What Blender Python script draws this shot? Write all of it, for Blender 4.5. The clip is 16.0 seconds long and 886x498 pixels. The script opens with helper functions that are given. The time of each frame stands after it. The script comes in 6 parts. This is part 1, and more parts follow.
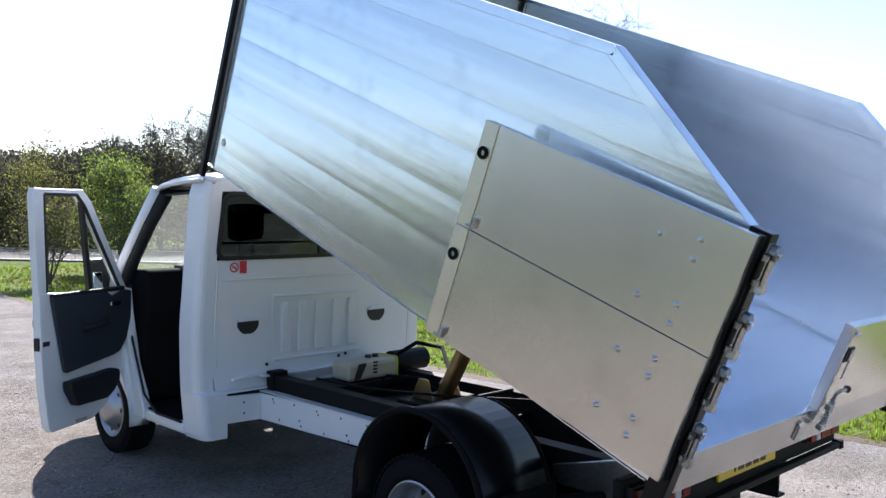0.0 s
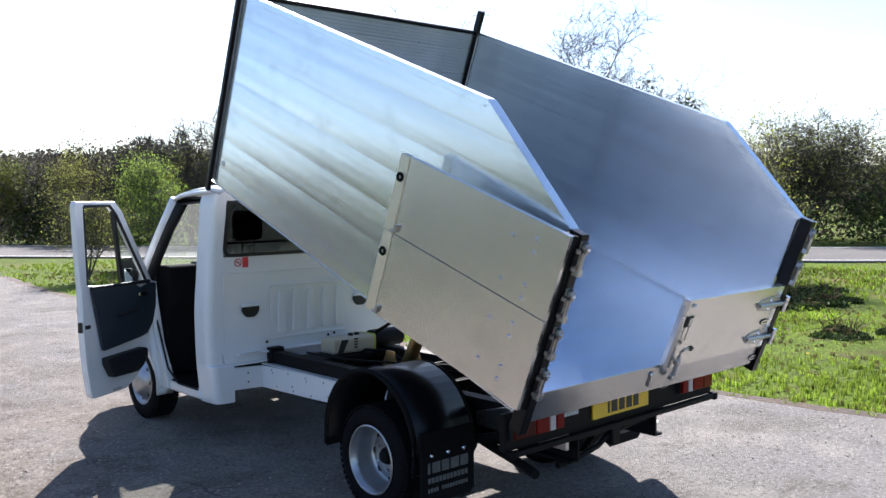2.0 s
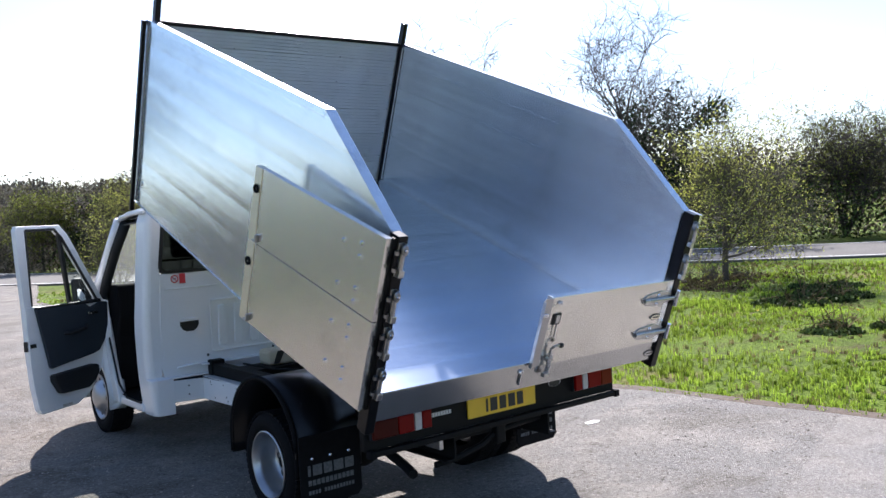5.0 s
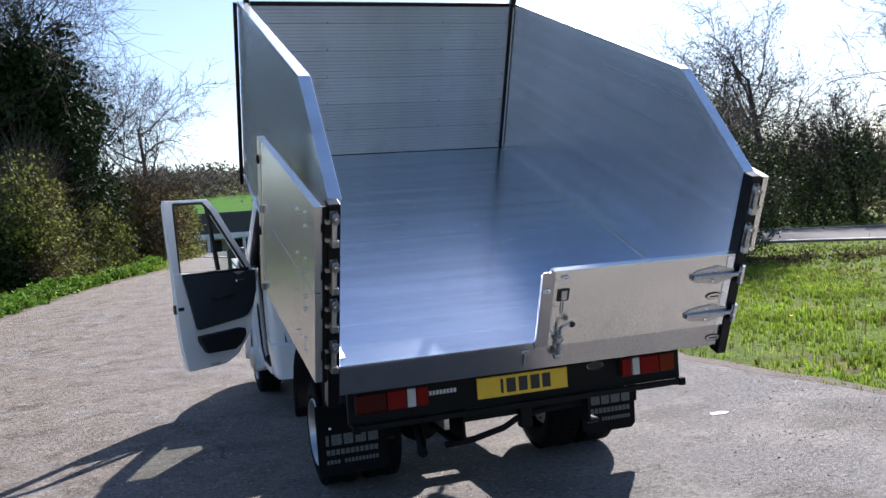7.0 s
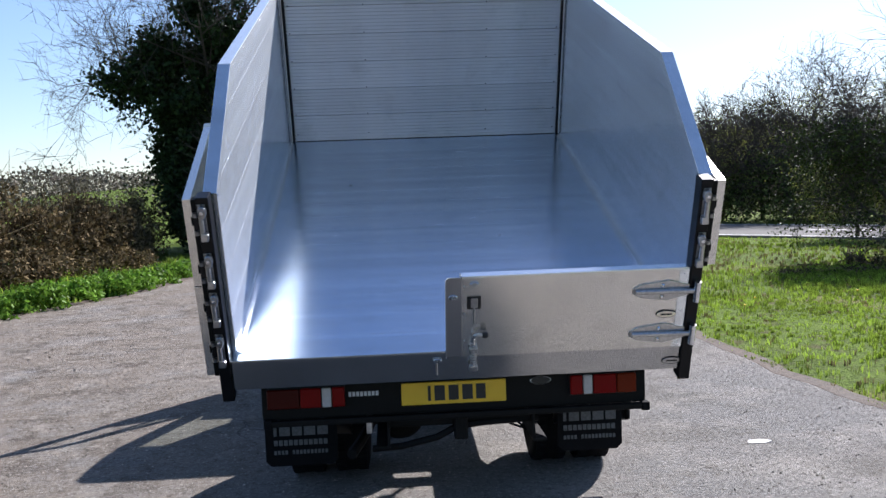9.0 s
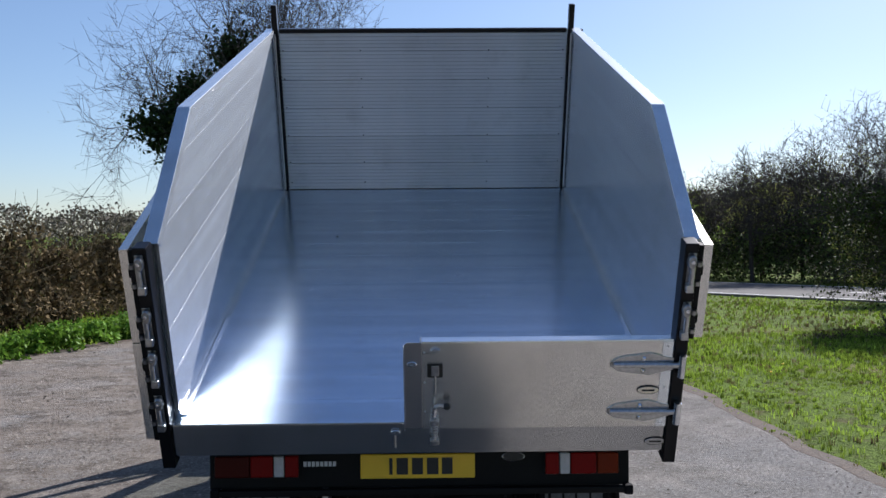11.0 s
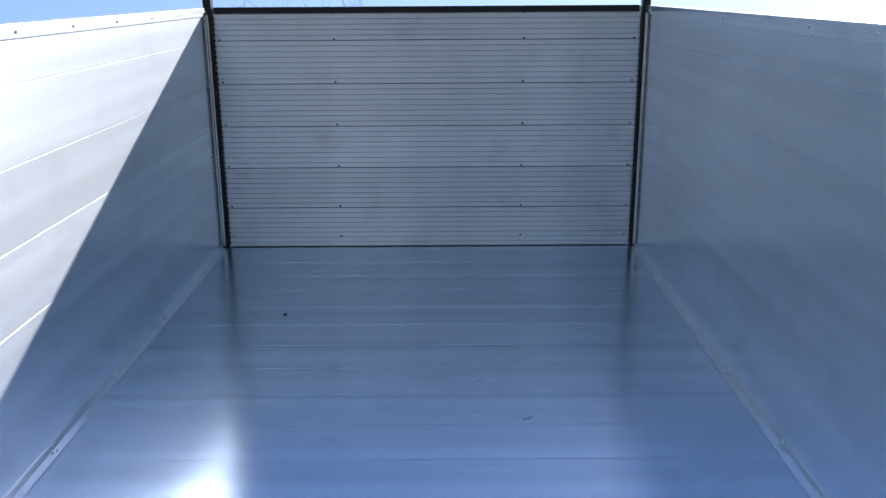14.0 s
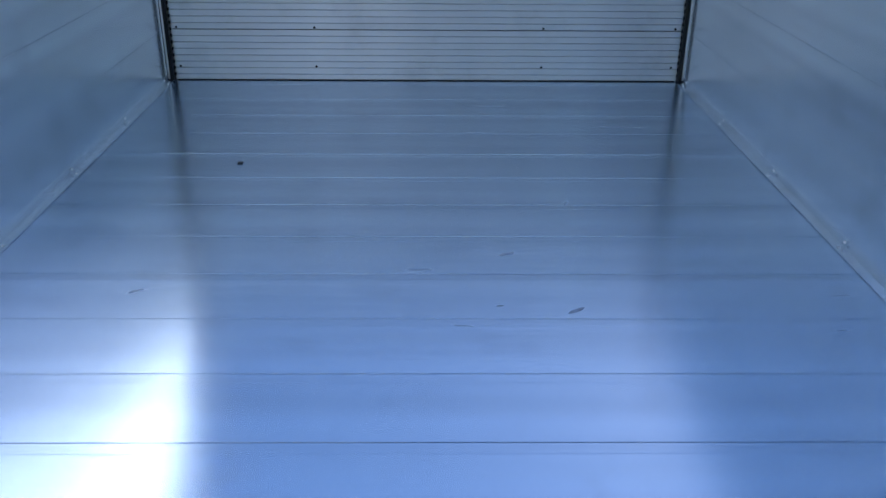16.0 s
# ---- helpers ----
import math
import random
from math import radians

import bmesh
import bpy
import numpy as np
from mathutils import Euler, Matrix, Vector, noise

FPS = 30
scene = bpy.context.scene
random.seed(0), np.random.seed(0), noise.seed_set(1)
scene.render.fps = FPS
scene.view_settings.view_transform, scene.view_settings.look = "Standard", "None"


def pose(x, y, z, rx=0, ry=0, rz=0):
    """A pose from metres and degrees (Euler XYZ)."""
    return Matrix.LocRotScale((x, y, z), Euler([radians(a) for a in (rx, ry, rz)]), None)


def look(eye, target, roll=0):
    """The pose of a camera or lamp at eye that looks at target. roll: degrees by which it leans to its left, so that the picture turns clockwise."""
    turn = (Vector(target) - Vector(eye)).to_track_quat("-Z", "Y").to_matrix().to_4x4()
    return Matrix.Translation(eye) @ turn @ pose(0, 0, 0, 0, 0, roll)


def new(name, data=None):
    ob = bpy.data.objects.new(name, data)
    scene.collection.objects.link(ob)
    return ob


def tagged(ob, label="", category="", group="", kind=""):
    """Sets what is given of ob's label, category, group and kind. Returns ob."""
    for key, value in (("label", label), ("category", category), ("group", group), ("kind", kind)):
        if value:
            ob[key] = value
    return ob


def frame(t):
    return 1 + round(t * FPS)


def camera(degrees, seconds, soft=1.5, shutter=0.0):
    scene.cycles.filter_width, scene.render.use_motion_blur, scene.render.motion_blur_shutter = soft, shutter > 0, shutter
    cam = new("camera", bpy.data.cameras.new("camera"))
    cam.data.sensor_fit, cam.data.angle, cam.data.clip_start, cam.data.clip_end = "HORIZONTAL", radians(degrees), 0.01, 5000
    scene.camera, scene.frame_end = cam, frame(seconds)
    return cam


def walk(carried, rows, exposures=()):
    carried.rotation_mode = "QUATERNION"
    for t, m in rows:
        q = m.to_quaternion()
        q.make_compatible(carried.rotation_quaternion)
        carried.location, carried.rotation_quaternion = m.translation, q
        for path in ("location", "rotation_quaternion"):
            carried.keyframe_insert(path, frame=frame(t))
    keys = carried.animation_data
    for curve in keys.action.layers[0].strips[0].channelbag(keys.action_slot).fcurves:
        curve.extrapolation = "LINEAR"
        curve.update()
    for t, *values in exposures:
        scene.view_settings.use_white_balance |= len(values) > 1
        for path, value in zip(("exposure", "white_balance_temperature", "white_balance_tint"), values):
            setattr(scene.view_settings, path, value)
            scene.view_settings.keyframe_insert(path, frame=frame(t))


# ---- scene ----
cam = camera(53.3, 16.0)
PATH = [
    (0.0, (-3.646, -1.160, 1.766), (-1.549, 0.981, 1.631), 0.49),
    (0.5, (-3.737, -1.511, 1.792), (-1.716, 0.700, 1.636), -0.13),
    (1.0, (-3.853, -1.823, 1.812), (-1.797, 0.356, 1.650), -0.34),
    (1.5, (-3.989, -2.096, 1.841), (-1.877, 0.027, 1.667), -0.07),
    (2.0, (-4.100, -2.360, 1.863), (-2.083, -0.145, 1.692), -0.67),
    (2.5, (-4.165, -2.494, 1.867), (-2.128, -0.298, 1.697), -0.50),
    (3.0, (-4.314, -2.650, 1.882), (-2.260, -0.473, 1.677), -1.75),
    (5.5, (-3.028, -3.270, 1.765), (-1.333, -0.797, 1.663), -3.89),
    (6.0, (-2.680, -3.429, 1.736), (-1.298, -0.770, 1.593), -3.89),
    (6.5, (-2.277, -3.529, 1.690), (-1.112, -0.770, 1.526), -3.96),
    (7.0, (-1.856, -3.656, 1.662), (-0.907, -0.814, 1.516), -4.03),
    (7.5, (-1.436, -3.687, 1.662), (-0.701, -0.780, 1.566), -3.47),
    (8.0, (-1.015, -3.688, 1.672), (-0.418, -0.750, 1.573), -3.64),
    (8.5, (-0.616, -3.690, 1.680), (-0.313, -0.713, 1.467), -3.67),
    (11.0, (0.019, -3.387, 1.709), (0.070, -0.387, 1.690), -0.48),
    (11.5, (0.030, -3.094, 1.723), (0.120, -0.095, 1.726), -0.98),
    (12.0, (0.066, -2.736, 1.721), (0.038, 0.262, 1.822), -0.59),
    (12.5, (0.046, -2.334, 1.705), (0.089, 0.658, 1.921), -0.72),
    (13.0, (0.040, -1.945, 1.700), (0.096, 1.043, 1.961), -0.76),
    (13.5, (0.065, -1.584, 1.686), (-0.041, 1.404, 1.930), 0.81),
    (14.0, (0.081, -1.226, 1.690), (0.073, 1.761, 1.966), -0.32),
    (14.5, (0.094, -0.933, 1.679), (0.049, 2.047, 2.017), -0.06),
    (15.0, (0.086, -0.676, 1.709), (0.008, 2.313, 1.947), 0.15),
    (15.5, (0.026, -0.461, 1.681), (0.052, 2.538, 1.638), -0.65),
    (16.0, (0.016, -0.368, 1.682), (0.057, 2.625, 1.478), 0.14),
]
walk(cam, [(t, look(eye, target, roll)) for t, eye, target, roll in PATH],
     [(0.0, 1.42, 6250, 17), (3.0, 1.42, 6250, 16), (5.5, 1.33, 6220, 17), (6.0, 1.21, 6200, 17), (7.0, 1.10, 6150, 17), (8.5, 1.06, 6050, 16), (11.0, 0.56, 6050, 15), (12.5, 0.70, 6180, 15), (13.5, 1.07, 6230, 15), (15.0, 1.54, 6070, 15), (16.0, 1.57, 5990, 12)])

# ---- world, sun ----
SUN_AZ, SUN_EL = 34.5, 37.8  # degrees from straight ahead of the truck towards its right side; height
world = bpy.data.worlds.new("sky")
scene.world = world
world.use_nodes = True
wn = world.node_tree
sky = wn.nodes.new("ShaderNodeTexSky")
sky.sky_type = "NISHITA"
sky.sun_disc = False
sky.sun_elevation = radians(SUN_EL)
sky.sun_rotation = radians(SUN_AZ)
sky.air_density, sky.dust_density, sky.ozone_density = 1.0, 0.5, 3.0
wn.nodes["Background"].inputs["Strength"].default_value = 0.080
wn.links.new(sky.outputs["Color"], wn.nodes["Background"].inputs["Color"])
lamp = bpy.data.lights.new("sun", "SUN")
lamp.energy, lamp.angle, lamp.color = 5.0, radians(0.55), (1.0, 0.95, 0.88)
sun = new("sun", lamp)
a, e = radians(SUN_AZ), radians(SUN_EL)
sun.matrix_world = look((20 * math.sin(a) * math.cos(e), 20 * math.cos(a) * math.cos(e), 20 * math.sin(e)), (0, 0, 0))

# ---- materials ----
def material(name, base, rough=0.6, metal=0.0, spec=0.5, grain=(0, 0), stains=(0, 0), bump=(0, 0), stretch=(1, 1, 1), coat=0.0, vary=0.0, island=0.0):
    """A surface with fine grain, wide stains (each scale and amount), fine relief, and a change from piece to piece."""
    m = bpy.data.materials.new(name)
    m.use_nodes = True
    nt = m.node_tree
    n, l = nt.nodes, nt.links
    p = n["Principled BSDF"]
    p.inputs["Roughness"].default_value, p.inputs["Metallic"].default_value = rough, metal
    p.inputs["Specular IOR Level"].default_value = spec
    p.inputs["Coat Weight"].default_value = coat
    p.inputs["Coat Roughness"].default_value = 0.08
    tc, mp = n.new("ShaderNodeTexCoord"), n.new("ShaderNodeMapping")
    mp.inputs["Scale"].default_value = stretch
    l.new(tc.outputs["Object"], mp.inputs["Vector"])
    col = n.new("ShaderNodeRGB")
    col.outputs[0].default_value = (*base, 1)
    out = col.outputs[0]

    def scaled(colour, factor, lo, hi):
        r = n.new("ShaderNodeMapRange")
        r.inputs["From Min"].default_value, r.inputs["From Max"].default_value = 0.25, 0.75
        r.inputs["To Min"].default_value, r.inputs["To Max"].default_value = lo, hi
        l.new(factor, r.inputs["Value"])
        v = n.new("ShaderNodeVectorMath")
        v.operation = "SCALE"
        l.new(colour, v.inputs[0])
        l.new(r.outputs[0], v.inputs["Scale"])
        return v.outputs[0]

    tex = {}
    for key, (scale, amount) in (("grain", grain), ("stains", stains)):
        if amount:
            t = n.new("ShaderNodeTexNoise")
            t.inputs["Scale"].default_value, t.inputs["Detail"].default_value = scale, 6
            l.new(mp.outputs[0], t.inputs["Vector"])
            out = scaled(out, t.outputs["Fac"], 1 - amount, 1 + amount)
            tex[key] = t
    if vary:
        o = n.new("ShaderNodeObjectInfo")
        out = scaled(out, o.outputs["Random"], 1 - vary, 1 + vary)
    if island:
        o = n.new("ShaderNodeNewGeometry")
        out = scaled(out, o.outputs["Random Per Island"], 1 - island, 1 + island)
    l.new(out, p.inputs["Base Color"])
    if "stains" in tex and not metal > 0.9:
        r = n.new("ShaderNodeMapRange")
        r.inputs["To Min"].default_value, r.inputs["To Max"].default_value = max(0.03, rough * 0.8), min(1, rough * 1.2)
        l.new(tex["stains"].outputs["Fac"], r.inputs["Value"])
        l.new(r.outputs[0], p.inputs["Roughness"])
    if bump[1]:
        t = n.new("ShaderNodeTexNoise")
        t.inputs["Scale"].default_value, t.inputs["Detail"].default_value = bump[0], 8
        l.new(mp.outputs[0], t.inputs["Vector"])
        b = n.new("ShaderNodeBump")
        b.inputs["Strength"].default_value, b.inputs["Distance"].default_value = 0.6, bump[1]
        l.new(t.outputs["Fac"], b.inputs["Height"])
        l.new(b.outputs["Normal"], p.inputs["Normal"])
    return m


def aluminium(name, base, rough, along, across=0, aniso=0.85, dull=0.28, wide_scale=None, streak=None):
    """Mill-finish sheet: fine drawing lines along one axis, cloudy oxide and a few smears. wide_scale can draw the
    clouds out into bands that stand for reflections.
    """
    m = bpy.data.materials.new(name)
    m.use_nodes = True
    nt = m.node_tree
    n, l = nt.nodes, nt.links
    p = n["Principled BSDF"]
    p.inputs["Metallic"].default_value = 1.0
    tc = n.new("ShaderNodeTexCoord")
    fine, wide = n.new("ShaderNodeTexNoise"), n.new("ShaderNodeTexNoise")
    for t, s, k in ((fine, along, 110.0), (wide, wide_scale or [0.15 + 0.3 * q for q in along], 3.0)):
        mp = n.new("ShaderNodeMapping")
        mp.inputs["Scale"].default_value = s
        l.new(tc.outputs["Object"], mp.inputs["Vector"])
        l.new(mp.outputs[0], t.inputs["Vector"])
        t.inputs["Scale"].default_value, t.inputs["Detail"].default_value = k, 2
    mix = n.new("ShaderNodeMath")
    mix.operation = "MULTIPLY_ADD"
    l.new(fine.outputs["Fac"], mix.inputs[0])
    mix.inputs[1].default_value = 0.22
    l.new(wide.outputs["Fac"], mix.inputs[2])
    p.inputs["Roughness"].default_value = rough
    c = n.new("ShaderNodeMapRange")
    c.inputs["From Min"].default_value, c.inputs["From Max"].default_value = 0.2, 0.85
    c.inputs["To Min"].default_value, c.inputs["To Max"].default_value = 0.84, 1.12
    l.new(mix.outputs[0], c.inputs["Value"])
    o = n.new("ShaderNodeObjectInfo")
    orr = n.new("ShaderNodeMapRange")
    orr.inputs["To Min"].default_value, orr.inputs["To Max"].default_value = 0.92, 1.05
    l.new(o.outputs["Random"], orr.inputs["Value"])
    mm = n.new("ShaderNodeMath")
    mm.operation = "MULTIPLY"
    l.new(c.outputs[0], mm.inputs[0])
    l.new(orr.outputs[0], mm.inputs[1])
    # dull smears and handling marks
    sm, sr, ms = n.new("ShaderNodeTexNoise"), n.new("ShaderNodeMapRange"), n.new("ShaderNodeMath")
    sm.inputs["Scale"].default_value, sm.inputs["Detail"].default_value, sm.inputs["Roughness"].default_value = 5.0, 6, 0.62
    sr.inputs["From Min"].default_value, sr.inputs["From Max"].default_value = 0.55, 0.78
    sr.inputs["To Min"].default_value, sr.inputs["To Max"].default_value = 1.0, 0.83
    ms.operation = "MULTIPLY"
    l.new(tc.outputs["Object"], sm.inputs["Vector"])
    l.new(sm.outputs["Fac"], sr.inputs["Value"])
    l.new(mm.outputs[0], ms.inputs[0])
    l.new(sr.outputs[0], ms.inputs[1])
    mm = ms
    v = n.new("ShaderNodeVectorMath")
    v.operation = "SCALE"
    v.inputs[0].default_value = base
    l.new(mm.outputs[0], v.inputs["Scale"])
    l.new(v.outputs[0], p.inputs["Base Color"])
    # drawn metal: a lobe stretched across the drawing lines, over a broad dull one
    if aniso:
        tg = n.new("ShaderNodeTangent")
        tg.direction_type = "UV_MAP"
        l.new(tg.outputs[0], p.inputs["Tangent"])
        p.inputs["Anisotropic"].default_value = aniso
    d = n.new("ShaderNodeBsdfPrincipled")
    d.inputs["Metallic"].default_value, d.inputs["Roughness"].default_value = 1.0, 0.68
    l.new(v.outputs[0], d.inputs["Base Color"])
    mx = n.new("ShaderNodeMixShader")
    mx.inputs[0].default_value = dull
    l.new(p.outputs[0], mx.inputs[1])
    l.new(d.outputs[0], mx.inputs[2])
    l.new(mx.outputs[0], n["Material Output"].inputs["Surface"])
    if streak:
        # long shallow waves left by the rolls and the extrusion die
        st, mp, b = n.new("ShaderNodeTexNoise"), n.new("ShaderNodeMapping"), n.new("ShaderNodeBump")
        mp.inputs["Scale"].default_value = streak[0]
        st.inputs["Scale"].default_value, st.inputs["Detail"].default_value, st.inputs["Roughness"].default_value = 1.0, 4, 0.6
        b.inputs["Strength"].default_value, b.inputs["Distance"].default_value = 1.0, streak[1]
        l.new(tc.outputs["Object"], mp.inputs["Vector"])
        l.new(mp.outputs[0], st.inputs["Vector"])
        height = st.outputs["Fac"]
        if len(streak) > 2:
            # each plank is slightly crowned across its width
            sx, dv, fr, ce, sq, ad = n.new("ShaderNodeSeparateXYZ"), *(n.new("ShaderNodeMath") for _ in range(5))
            for node, op, k in ((dv, "DIVIDE", 0.2062), (fr, "FRACT", 0), (ce, "SUBTRACT", 0.5), (sq, "MULTIPLY", 0), (ad, "MULTIPLY_ADD", -streak[2] / streak[1])):
                node.operation = op
                node.inputs[1].default_value = k
            l.new(tc.outputs["Object"], sx.inputs[0])
            l.new(sx.outputs["Z"], dv.inputs[0])
            l.new(dv.outputs[0], fr.inputs[0])
            l.new(fr.outputs[0], ce.inputs[0])
            l.new(ce.outputs[0], sq.inputs[0])
            l.new(ce.outputs[0], sq.inputs[1])
            l.new(sq.outputs[0], ad.inputs[0])
            l.new(height, ad.inputs[2])
            height = ad.outputs[0]
        l.new(height, b.inputs["Height"])
        l.new(b.outputs["Normal"], p.inputs["Normal"])
    DRAWN[m.name] = across
    return m


DRAWN = {}


def glass(name, tint=(0.8, 0.85, 0.83), haze=0.0):
    m = bpy.data.materials.new(name)
    m.use_nodes = True
    nt = m.node_tree
    nt.nodes.remove(nt.nodes["Principled BSDF"])
    tr, gl, mx, lw, pw = (nt.nodes.new(k) for k in ("ShaderNodeBsdfTransparent", "ShaderNodeBsdfGlossy", "ShaderNodeMixShader", "ShaderNodeLayerWeight", "ShaderNodeMath"))
    tr.inputs["Color"].default_value = (*tint, 1)
    gl.inputs["Roughness"].default_value = 0.02
    lw.inputs["Blend"].default_value = 0.5
    pw.operation = "POWER"
    pw.inputs[1].default_value = 4.0
    sc = nt.nodes.new("ShaderNodeMath")
    sc.operation = "MULTIPLY_ADD"
    sc.inputs[1].default_value, sc.inputs[2].default_value = 0.45, 0.03
    nt.links.new(lw.outputs["Facing"], pw.inputs[0])
    nt.links.new(pw.outputs[0], sc.inputs[0])
    nt.links.new(sc.outputs[0], mx.inputs[0])
    nt.links.new(tr.outputs[0], mx.inputs[1])
    nt.links.new(gl.outputs[0], mx.inputs[2])
    out = mx.outputs[0]
    if haze:
        # a film of road dust that catches the sun
        d, f, t = (nt.nodes.new(k) for k in ("ShaderNodeBsdfTranslucent", "ShaderNodeMixShader", "ShaderNodeTexNoise"))
        r = nt.nodes.new("ShaderNodeMapRange")
        d.inputs["Color"].default_value = (0.8, 0.8, 0.76, 1)
        t.inputs["Scale"].default_value, t.inputs["Detail"].default_value = 6, 5
        r.inputs["To Min"].default_value, r.inputs["To Max"].default_value = haze * 0.7, haze * 1.3
        nt.links.new(t.outputs["Fac"], r.inputs["Value"])
        nt.links.new(r.outputs[0], f.inputs[0])
        nt.links.new(out, f.inputs[1])
        nt.links.new(d.outputs[0], f.inputs[2])
        out = f.outputs[0]
    nt.links.new(out, nt.nodes["Material Output"].inputs["Surface"])
    return m


# side planks: lengthwise tone streaks carry die lines and wavy sun reflections as colour
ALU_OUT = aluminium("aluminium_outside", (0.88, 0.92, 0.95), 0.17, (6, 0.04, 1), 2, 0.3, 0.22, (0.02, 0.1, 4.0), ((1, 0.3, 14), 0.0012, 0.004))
# same planks seen inside: part of the body's shade is put into this darker colour
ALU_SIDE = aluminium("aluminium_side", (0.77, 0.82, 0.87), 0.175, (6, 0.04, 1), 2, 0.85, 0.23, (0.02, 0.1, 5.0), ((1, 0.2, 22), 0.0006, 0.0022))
# floor metal is neutral; the blue of the reflected sky is put into its colour
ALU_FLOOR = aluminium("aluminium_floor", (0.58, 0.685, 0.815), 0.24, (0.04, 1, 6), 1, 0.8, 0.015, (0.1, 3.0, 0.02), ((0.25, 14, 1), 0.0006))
# front board: upright bands of tone imitate reflections from the open rear
ALU_RIB = aluminium("aluminium_ribbed", (0.53, 0.53, 0.54), 0.36, (0.04, 6, 1), 2, 1.0, 0.04, (0.9, 0.02, 0.04))
ALU_SILL = aluminium("aluminium_sill", (0.45, 0.45, 0.45), 0.22, (0.04, 6, 1), 2, 0.6, 0.05, (0.7, 0.02, 0.1))
ALU_FLANGE = aluminium("aluminium_flange", (0.48, 0.48, 0.49), 0.30, (1, 0.3, 1), 0, 0.6, 0.12)
ALU_EDGE = aluminium("aluminium_edging", (0.84, 0.79, 0.66), 0.34, (1, 0.3, 1), 2, 0.0, 0.3)
ALU_PLATE = aluminium("aluminium_plate", (0.79, 0.76, 0.71), 0.24, (1, 0.3, 1), 2, 0.6, 0.14, None, ((0.5, 0.5, 9), 0.0008))
STEEL = material("galvanised_steel", (0.50, 0.50, 0.50), 0.30, 1.0, grain=(60, 0.2))
CAST = material("cast_steel", (0.30, 0.30, 0.30), 0.34, 1.0, grain=(45, 0.35), stains=(14, 0.25))
CHROME = material("bright_steel", (0.75, 0.76, 0.78), 0.16, 1.0, grain=(40, 0.08))
RAM = material("gold_ram", (0.42, 0.29, 0.14), 0.4, 1.0, stains=(8, 0.3))
WHITE = material("white_paint", (0.80, 0.81, 0.82), 0.32, coat=0.5, stains=(3, 0.03), grain=(60, 0.015))
BLACK = material("black_paint", (0.005, 0.005, 0.006), 0.30, spec=0.2, coat=0.04, stains=(5, 0.3))
CHASSIS = material("black_chassis", (0.006, 0.006, 0.006), 0.6, spec=0.15, stains=(6, 0.4), grain=(70, 0.2))
PLASTIC = material("dark_plastic", (0.014, 0.015, 0.017), 0.6, spec=0.3, grain=(90, 0.15))
DASH = material("black_dash", (0.006, 0.006, 0.007), 0.85, spec=0.12, grain=(120, 0.2))
TRIM = material("blue_grey_trim", (0.019, 0.028, 0.040), 0.6, grain=(120, 0.2), stains=(4, 0.12))
RUBBER = material("black_rubber", (0.006, 0.006, 0.007), 0.8, spec=0.12, grain=(30, 0.25), bump=(40, 0.002))
RIM = material("silver_wheel_paint", (0.40, 0.41, 0.43), 0.36, 0.85, stains=(8, 0.15))
RED = material("red_lens", (0.17, 0.002, 0.002), 0.3, spec=0.12, coat=0.0, grain=(60, 0.1))
DARK_RED = material("dark_red_lens", (0.05, 0.003, 0.002), 0.3, spec=0.12, grain=(60, 0.1))
AMBER = material("amber_lens", (0.14, 0.016, 0.003), 0.3, spec=0.12, coat=0.0, grain=(60, 0.1))
CLEAR = material("clear_lens", (0.42, 0.42, 0.42), 0.2, coat=0.2, grain=(60, 0.1))
YELLOW = material("yellow_plate", (0.75, 0.47, 0.02), 0.4, stains=(8, 0.06))
INK = material("black_ink", (0.012, 0.012, 0.012), 0.5)
PALE = material("white_ink", (0.6, 0.6, 0.6), 0.6)
GREY_INK = material("worn_grey_print", (0.11, 0.11, 0.11), 0.8, grain=(60, 0.4))
STICKER = material("red_sticker", (0.62, 0.04, 0.05), 0.4)
SEAT = material("dark_seat_cloth", (0.012, 0.013, 0.014), 0.95, spec=0.1, grain=(150, 0.25))
CREAM = material("cream_plastic", (0.52, 0.46, 0.34), 0.45, stains=(6, 0.06))
LIME = material("yellow_green_band", (0.55, 0.6, 0.05), 0.4)
MIRROR = material("mirror", (0.9, 0.9, 0.9), 0.02, 1.0)
GLASS = glass("cab_glass", (0.86, 0.9, 0.88))
SCREEN = glass("dusty_screen", (0.86, 0.9, 0.88), 0.05)
DARK_GLASS = glass("rear_glass", (0.24, 0.26, 0.26))


# ---- mesh helpers ----
def part(name, bm, mat, parent=None, label="", m=None, smooth=False):
    me = bpy.data.meshes.new(name)
    bm.normal_update()
    bm.to_mesh(me)
    bm.free()
    if smooth:
        for p in me.polygons:
            p.use_smooth = True
    me.materials.append(mat)
    if mat.name in DRAWN:
        # lay the map so that its first axis runs across the drawing lines
        a = DRAWN[mat.name]
        uv = me.uv_layers.new(name="drawn")
        for p in me.polygons:
            k = a if abs(p.normal[a]) < 0.8 else (a + 1) % 3
            o = max((q for q in range(3) if q != k), key=lambda q: -abs(p.normal[q]))
            for li in p.loop_indices:
                co = me.vertices[me.loops[li].vertex_index].co
                uv.data[li].uv = (co[k], co[o])
    ob = new(name, me)
    if parent is not None:
        ob.parent = parent
    if m is not None:
        ob.matrix_local = m
    if label:
        ob["label"] = label
    return ob


def piece(name, me, parent, m):
    ob = new(name, me)
    ob.parent = parent
    ob.matrix_local = m
    return ob


